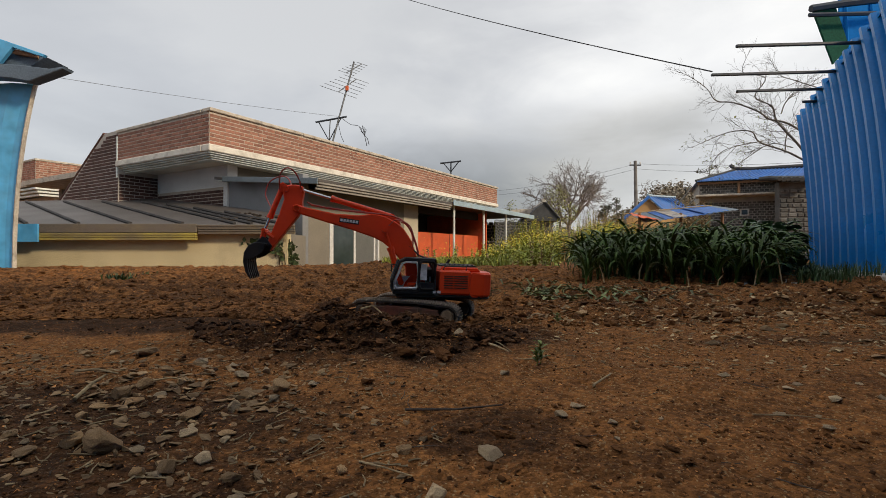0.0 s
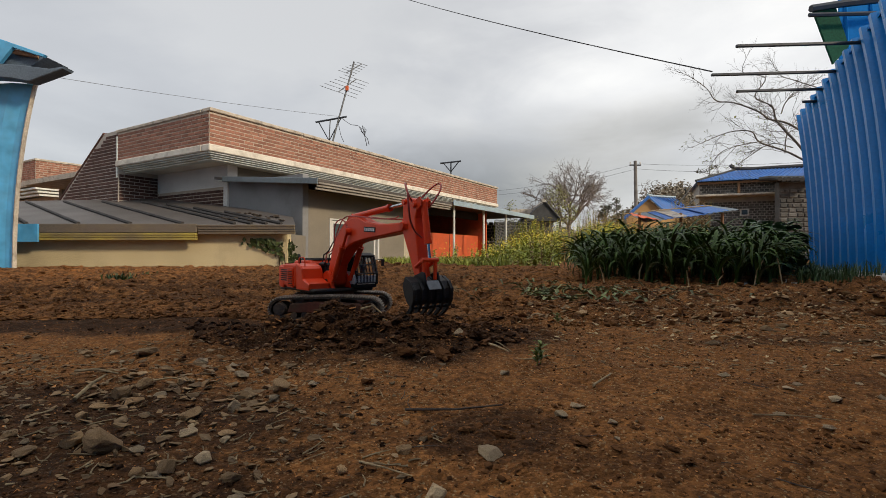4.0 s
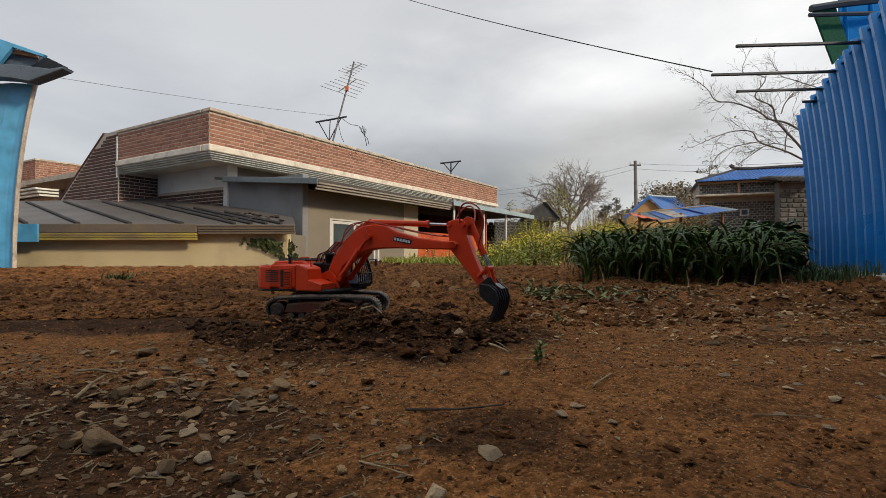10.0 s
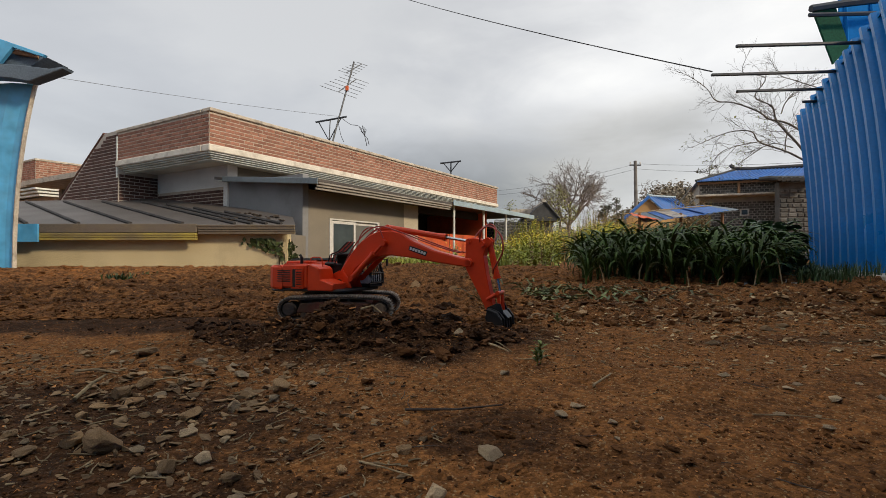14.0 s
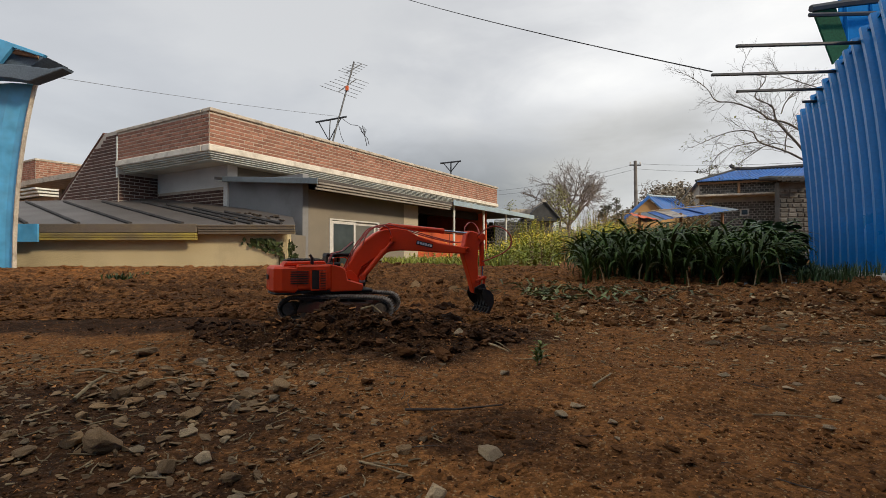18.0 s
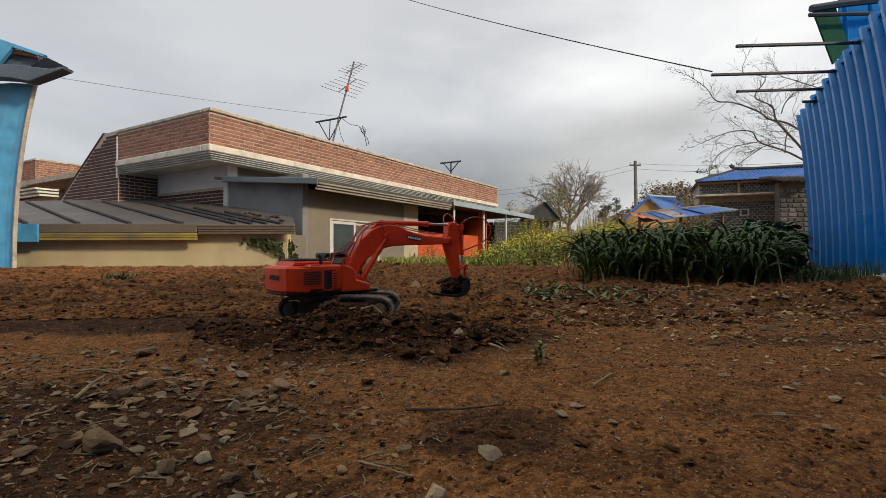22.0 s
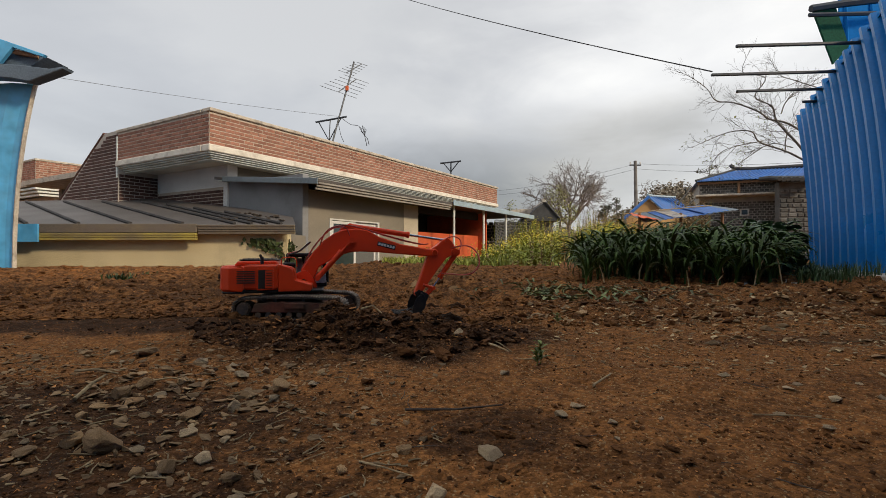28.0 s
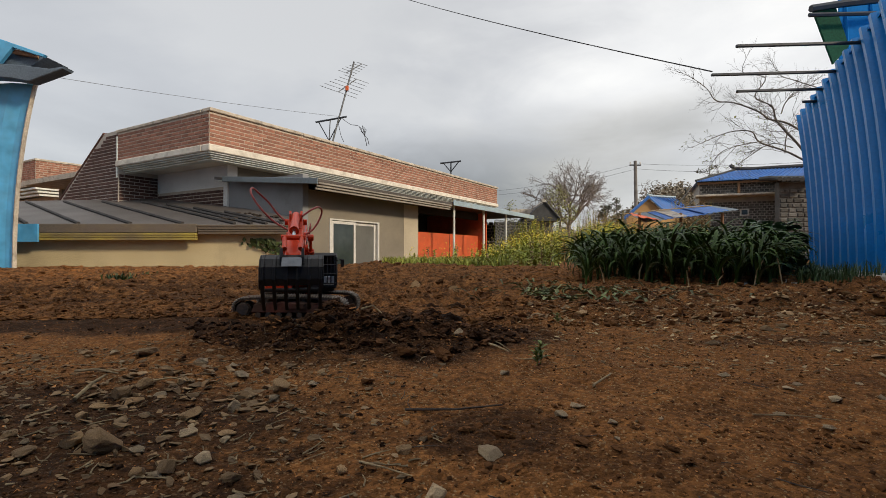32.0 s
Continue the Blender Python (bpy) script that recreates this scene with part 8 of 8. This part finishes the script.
scatter("leaf_flakes", 1500, right_strip, lambda r: 0.003 + 0.011 * r.random() ** 2.5, FLAKE, STRAW, "dry curled leaf flakes strewn on soil", "litter", 0.0, seed=35)
litter("dead_stalks", 420, right_strip, lambda r: 0.010 + 0.035 * r.random() ** 2, 0.0012, STRAW, "pale dead stalks and straw strewn on soil", "litter", 31)
litter("dead_stalks", 330, left_gravel, lambda r: 0.008 + 0.032 * r.random() ** 2, 0.0011, STRAW, "pale bits of straw among the stones", "litter", 32)
litter("twigs", 150, everywhere, lambda r: 0.010 + 0.035 * r.random() ** 2, 0.0008, TWIG, "thin dark twigs lying on the soil", "twigs", 33)


def single_stick(pts, r, material, label, name="stick"):
    v = [Vector((x, y, ground_z(x, y) + r * 0.8 + dz)) for x, y, dz in pts]
    whole(name, Mesh().tube(v, r, 6, r * 0.55), material, label, "stick", "loose sticks")


single_stick([(-0.060, 0.775, 0.004), (0.02, 0.768, 0.006), (0.095, 0.780, 0.004)], 0.0022, TWIG, "dark curved twig lying on bare soil")
single_stick([(0.272, 0.895, 0.003), (0.295, 0.915, 0.006), (0.322, 0.945, 0.002)], 0.0026, STRAW, "pale thin stick lying on bare soil")
single_stick([(-0.590, 0.790, 0.002), (-0.600, 0.845, 0.016), (-0.607, 0.890, 0.020)], 0.0034, STRAW, "pale broken stalk lying among stones")
single_stick([(-0.735, 0.985, 0.004), (-0.685, 0.975, 0.006), (-0.635, 0.965, 0.004)], 0.0030, STRAW, "pale split stalk lying among stones")
single_stick([(-0.100, 0.590, 0.002), (-0.068, 0.575, 0.005), (-0.035, 0.562, 0.002)], 0.0014, STRAW, "pale thin twig lying on bare soil")
single_stick([(0.10, 1.26, 0.002), (0.125, 1.20, 0.008), (0.155, 1.16, 0.004)], 0.003, STRAW, "pale split stalk beside the dug soil")
single_stick([(0.115, 1.27, 0.002), (0.14, 1.22, 0.008), (0.165, 1.18, 0.003)], 0.002, STRAW, "pale split stalk beside the dug soil")
single_stick([(-0.215, 1.29, 0.03), (-0.185, 1.30, 0.036), (-0.160, 1.285, 0.028)], 0.0034, STRAW, "pale root piece on the dug soil")
single_stick([(-0.545, 0.905, 0.004), (-0.505, 0.915, 0.010), (-0.470, 0.935, 0.004)], 0.0020, STRAW, "pale straw piece lying among stones")
single_stick([(0.46, 0.735, 0.002), (0.52, 0.728, 0.004), (0.575, 0.715, 0.002)], 0.0013, STRAW, "pale fine stalk lying on bare soil")


for x, y, hh, lean in ((1.48, 3.72, 0.14, 0.02), (1.85, 3.70, 0.11, -0.03), (2.35, 3.72, 0.20, 0.06), (1.25, 3.80, 0.16, -0.05), (2.62, 3.80, 0.26, -0.07), (2.05, 3.68, 0.08, 0.03)):
    whole("dead_stem", Mesh().tube([(x, y, ground_z(x, y) - 0.01), (x + lean * 0.4, y, ground_z(x, y) + hh * 0.6), (x + lean, y - 0.02, ground_z(x, y) + hh)], 0.0055, 6, 0.0035), STRAW, "pale dry plant stem standing before the crop bed", "stem", "dead stems")


def build_wilted():
    """Cut strap leaves thrown on the soil before the plant bed."""
    rnd = random.Random(14)
    for k, (n, mm, lab) in enumerate(((125, WILT, "cut green leaves wilting on the soil"), (90, YLEAF, "yellowed cut leaves on the soil"))):
        m = Mesh()
        for _ in range(n):
            y = rnd.uniform(2.3, 3.9)
            if k:
                x = y * rnd.gauss(0.305, 0.12)
            elif rnd.random() < 0.62:
                x = y * rnd.gauss(0.212 + 0.02 * (3.1 - y), 0.033)
            else:
                y = rnd.uniform(2.35, 2.9)
                x = y * rnd.gauss(0.30, 0.045)
            l, w = rnd.uniform(0.06, 0.19), rnd.uniform(0.005, 0.014)
            a = rnd.uniform(0, 6.28)
            d, e = Vector((math.cos(a), math.sin(a), 0)), Vector((-math.sin(a), math.cos(a), 0))
            vs = []
            h = rnd.uniform(0.006, 0.030)
            for i in range(6):
                f = i / 5
                c = Vector((x, y, 0)) + d * l * (f - .5) + e * 0.05 * l * math.sin(f * 3 + a)
                z = ground_z(c.x, c.y) + 0.008 + h * math.sin(f * 3.14) * rnd.uniform(0.6, 1)
                ww = w * (1 - abs(2 * f - 0.8)) if f > 0.4 else w * (0.5 + f)
                for s in (-1, 0, 1):
                    q = c + e * max(0.001, ww) * s
                    vs.append((q.x, q.y, z + (0.004 if s else 0)))
            fs = []
            for i in range(5):
                b = 3 * i
                fs += [(b, b + 1, b + 4, b + 3), (b + 1, b + 2, b + 5, b + 4)]
            m.add(vs, fs)
        whole("cut_leaves", m, mm, lab, "leaves", kind="stuff", smooth=True)


build_wilted()


def build_seedling(x, y, h, seed):
    rnd = random.Random(seed)
    p = thing("weed_seedling", "small green leafy weed growing on bare soil", "weed", Matrix.Translation((x, y, ground_z(x, y))))
    part("stem", Mesh().tube([(0, 0, -0.005), (0.003, 0, h * 0.4), (-0.002, 0, h * 0.75)], 0.0018, 5, 0.001), WEED, p)
    for i in range(13):
        z = h * (0.2 + 0.055 * i)
        a = 2.4 * i + rnd.uniform(-.3, .3)
        l, w = 0.020 * rnd.uniform(0.7, 1.3), 0.0048
        vs = []
        for j in range(5):
            f = j / 4
            ww = w * math.sin(0.25 + 2.75 * f)
            vs += [(l * f, -ww, 0.5 * l * f - 0.5 * l * f * f), (l * f, 0, 0.5 * l * f - 0.5 * l * f * f - 0.001), (l * f, ww, 0.5 * l * f - 0.5 * l * f * f)]
        fs = []
        for j in range(4):
            b = 3 * j
            fs += [(b, b + 1, b + 4, b + 3), (b + 1, b + 2, b + 5, b + 4)]
        part("leaf", Mesh().add(vs, fs), SPROUT, p, m=pose(0, 0, z, 0, -25, math.degrees(a)))


def build_plastic_scraps():
    rnd = random.Random(40)
    for k in range(7):
        x, y = rnd.uniform(2.35, 2.75), rnd.uniform(3.75, 4.0)
        vs = [(rnd.uniform(-.03, .03), rnd.uniform(-.02, .02), rnd.uniform(0, .03)) for _ in range(5)]
        m = Mesh().add(vs + [(p[0], p[1] + 0.003, p[2] + 0.002) for p in vs], [(0, 1, 2), (0, 2, 3), (0, 3, 4), (7, 6, 5), (8, 7, 5), (9, 8, 5), (0, 5, 6, 1), (1, 6, 7, 2), (2, 7, 8, 3), (3, 8, 9, 4)])
        whole("plastic_scrap", m, WHITEP, "crumpled white plastic scrap lying before the plants", "litter", "plastic scraps", m=Matrix.Translation((x, y, ground_z(x, y) + 0.01)))


build_plastic_scraps()
build_seedling(0.208, 1.055, 0.052, 1)
build_seedling(0.198, 1.045, 0.036, 2)
build_seedling(0.40, 1.72, 0.04, 5)


# ---- what moves ----
def smooth_table(rows, step):
    """Evenly timed rows from uneven ones, by monotone cubic curves."""
    a = np.array(rows, float)
    t = a[:, 0]
    out_t = np.arange(0, t[-1] + 1e-6, step)
    cols = [out_t]
    for c in a[:, 1:].T:
        h = np.diff(t)
        s = np.diff(c) / h
        d = np.zeros(len(c))
        ok = s[:-1] * s[1:] > 0
        w1, w2 = 2 * h[1:] + h[:-1], h[1:] + 2 * h[:-1]
        d[1:-1][ok] = ((w1 + w2)[ok]) / (w1[ok] / s[:-1][ok] + w2[ok] / s[1:][ok])
        d[0], d[-1] = s[0], s[-1]
        i = np.clip(np.searchsorted(t, out_t, "right") - 1, 0, len(h) - 1)
        u = (out_t - t[i]) / h[i]
        cols.append((2 * u ** 3 - 3 * u ** 2 + 1) * c[i] + (u ** 3 - 2 * u ** 2 + u) * h[i] * d[i] + (3 * u ** 2 - 2 * u ** 3) * c[i + 1] + (u ** 3 - u ** 2) * h[i] * d[i + 1])
    return np.array(cols).T


def motions():
    # seconds, way along the lot, heading, slew, boom, stick, bucket (degrees)
    table = smooth_table([
        (0, -0.107, -14.0, 187.9, 31.8, -54.1, -58.4),
        (0.5, -0.151, -12.1, 189.0, 32.3, -54.0, -60.7),
        (1, -0.196, -10.3, 195.2, 31.4, -53.6, -63.5),
        (1.5, -0.238, -8.4, 227.1, 28.3, -54.1, -71.8),
        (2, -0.279, -6.6, 249.9, 26.1, -53.8, -65.9),
        (2.2, -0.293, -5.8, 255.4, 27.0, -56.2, -68.4),
        (2.5, -0.315, -4.7, 266.6, 26.3, -54.9, -75.8),
        (3, -0.366, -2.9, 288.7, 26.9, -54.6, -82.4),
        (3.2, -0.383, -2.1, 295.7, 27.6, -51.5, -73.4),
        (3.5, -0.408, -1.0, 306.3, 26.4, -57.6, -70.8),
        (4.45, -0.416, -1.0, 311.5, 18.5, -72.0, -125.0),
        (5.5, -0.424, -1.0, 319.3, 29.8, -66.1, -149.9),
        (6, -0.424, -1.0, 337.6, 34.3, -64.3, -145.8),
        (6.5, -0.424, -1.0, 359.2, 37.1, -57.5, -104.4),
        (7, -0.424, -1.0, 375.1, 37.7, -38.3, -46.5),
        (7.5, -0.424, -1.0, 364.2, 33.3, -52.6, -66.0),
        (8, -0.424, -1.0, 335.9, 13.0, -65.4, -86.6),
        (8.5, -0.424, -1.0, 337.0, 15.1, -77.6, -102.6),
        (9, -0.424, -1.0, 334.5, 9.5, -91.3, -147.6),
        (9.5, -0.424, -1.0, 337.0, 15.7, -68.2, -137.9),
        (10, -0.424, -1.0, 336.8, 15.1, -53.3, -74.9),
        (10.5, -0.424, -1.0, 334.4, 12.2, -36.5, -60.2),
        (11, -0.424, -1.0, 333.6, 11.1, -64.1, -61.5),
        (11.5, -0.424, -1.0, 334.1, 10.5, -76.1, -110.7),
        (12, -0.424, -1.0, 335.4, 15.7, -63.1, -97.1),
        (12.5, -0.424, -1.0, 335.6, 15.1, -38.7, -69.6),
        (13, -0.424, -1.0, 334.5, 7.9, -48.0, -53.9),
        (13.5, -0.410, -1.0, 335.2, 8.2, -49.3, -76.4),
        (14, -0.380, -1.0, 335.6, 8.3, -64.6, -89.6),
        (14.5, -0.380, -1.0, 336.3, 5.6, -75.8, -139.1),
        (16.5, -0.380, -1.0, 371.1, 9.9, -30.6, -68.6),
        (17, -0.380, -1.0, 379.2, 8.8, -45.0, -82.1),
        (17.5, -0.380, -1.0, 380.6, 11.8, -55.7, -79.0),
        (18, -0.380, -1.0, 382.9, 13.5, -75.6, -88.7),
        (18.5, -0.380, -1.0, 388.0, 14.9, -95.9, -131.6),
        (19, -0.380, -1.0, 403.6, 18.3, -78.8, -97.2),
        (19.5, -0.380, -1.0, 399.0, 13.1, -56.9, -84.3),
        (20, -0.380, -1.0, 397.2, 12.3, -57.6, -68.7),
        (20.5, -0.380, -1.0, 397.4, 13.8, -57.5, -92.6),
        (21, -0.380, -1.0, 395.8, 15.6, -89.8, -134.9),
        (21.5, -0.380, -1.0, 396.4, 15.8, -84.6, -152.9),
        (22, -0.380, -1.0, 397.4, 18.5, -72.4, -144.2),
        (22.5, -0.380, -1.0, 411.3, 18.6, -54.2, -84.7),
        (23, -0.380, -1.0, 416.9, 17.7, -75.6, -137.9),
        (23.5, -0.380, -1.0, 417.4, 15.1, -95.0, -148.0),
        (24, -0.380, -1.0, 416.4, 20.7, -94.3, -130.2),
        (24.5, -0.380, -1.0, 408.6, 21.7, -84.2, -89.1),
        (25, -0.380, -1.0, 395.2, 20.5, -65.6, -74.5),
        (25.5, -0.390, -1.0, 375.7, 20.7, -66.7, -80.0),
        (27.5, -0.543, 0.0, 375.5, 14.4, -90.9, -79.9),
        (28, -0.543, 0.0, 372.5, 12.3, -112.1, -140.1),
        (28.5, -0.543, 0.0, 373.8, 12.6, -107.3, -145.8),
        (29, -0.543, 0.0, 376.2, 20.5, -86.1, -132.1),
        (29.5, -0.543, 0.0, 367.9, 21.1, -81.3, -93.7),
        (30, -0.543, 0.0, 365.9, 21.3, -76.0, -79.6),
        (30.3, -0.543, 0.0, 356.5, 21.3, -52.4, -62.0),
        (30.5, -0.543, 0.0, 343.9, 21.2, -46.0, -57.7),
        (30.6, -0.543, 0.0, 341.8, 20.2, -39.2, -62.9),
        (30.9, -0.543, 0.0, 330.8, 21.5, -37.8, -60.6),
        (31, -0.543, 0.0, 323.6, 21.2, -42.0, -57.3),
        (31.1, -0.543, 0.0, 322.7, 20.9, -38.5, -56.1),
        (31.3, -0.543, 0.0, 314.0, 19.4, -36.0, -58.6),
        (31.5, -0.543, 0.0, 304.3, 19.9, -31.0, -55.9),
        (31.7, -0.543, 0.0, 298.8, 18.8, -12.1, -52.8),
        (32, -0.543, 0.0, 284.4, 13.5, -10.1, -85.9),
    ], 0.1)
    paths = {k: [] for k in ("root", "upper", "boom", "stick", "bucket", "bc0", "bc1", "sc0", "sc1")}
    loads = []
    for t, x, head, yaw, b, s, g in table:
        t = float(t)
        # at first it stands lower and tipped back, where it climbs out of the soft soil
        k = max(0.0, 1 - t / 3.2)
        s, g = s - 3.0 * k, g - 5.0 * k
        root = pose(x, ROOT_Y, ROOT_Z - 0.016 * k, 0, 0, head) @ pose(0, 0, 0, 0, 2.2 * k, 0)
        paths["root"].append((t, root))
        turn = pose(0, 0, 0, 0, 0, yaw - head)
        flat = lambda ang: pose(0, 0, 0, 0, -ang, 0)
        boom = Matrix.Translation(FOOT) @ flat(b)
        nose = boom @ Vector((LB, 0, 0))
        stick = Matrix.Translation(nose) @ flat(s)
        tip = stick @ Vector((LS, 0, 0))
        bucket = Matrix.Translation(tip) @ flat(g)
        carried_at = root @ turn @ bucket @ pose(0.048, 0, 0.014, 0, 12, 0)
        loads.append((t, carried_at))
        paths["upper"].append((t, turn))
        paths["boom"].append((t, turn @ boom))
        paths["stick"].append((t, turn @ stick))
        paths["bucket"].append((t, turn @ bucket))
        for key, p, q in (("bc", BOOM_CYL_BASE, boom @ E_PIN), ("sc", boom @ STICK_CYL_BASE, stick @ S_PIN)):
            ang = math.degrees(math.atan2(q.z - p.z, q.x - p.x))
            paths[key + "0"].append((t, turn @ Matrix.Translation(p) @ flat(ang)))
            paths[key + "1"].append((t, turn @ Matrix.Translation(q) @ flat(ang)))
    # scooped clods: lying in the pile, carried in the bucket, then tipped out
    bed, heap = pose(-0.20, 1.45, 0.03, 0, 0, 40), pose(0.02, 1.70, 0.012, 10, 0, 75)
    held = [row for row in loads if 4.5 <= row[0] <= 6.65]
    walk(PARTS["load"], [(0.0, bed), (4.3, bed)] + held + [(6.95, heap), (32.0, heap)])
    for key, t0, t1 in (("load_b", 21.15, 22.15), ("load_c", 23.65, 24.35), ("load_d", 28.45, 29.15)):
        held = [row for row in loads if t0 <= row[0] <= t1]
        p, q = held[0][1].translation, held[-1][1].translation
        bed, heap = pose(p.x, p.y, ground_z(p.x, p.y) - 0.010, 0, 0, 30), pose(q.x + 0.02, q.y - 0.01, ground_z(q.x, q.y) - 0.008, 8, 0, 70)
        walk(PARTS[key], [(0.0, bed), (t0 - 0.2, bed)] + held + [(held[-1][0] + 0.3, heap), (32.0, heap)])
    walk(EXC, paths["root"])
    walk(PARTS["upper"], paths["upper"])
    walk(PARTS["cab"], paths["upper"])
    for k in ("boom", "stick", "bucket"):
        walk(PARTS[k], paths[k])
    for key in ("bc_l", "bc_r"):
        walk(PARTS[key][0], paths["bc0"])
        walk(PARTS[key][1], paths["bc1"])
    walk(PARTS["sc"][0], paths["sc0"])
    walk(PARTS["sc"][1], paths["sc1"])


motions()
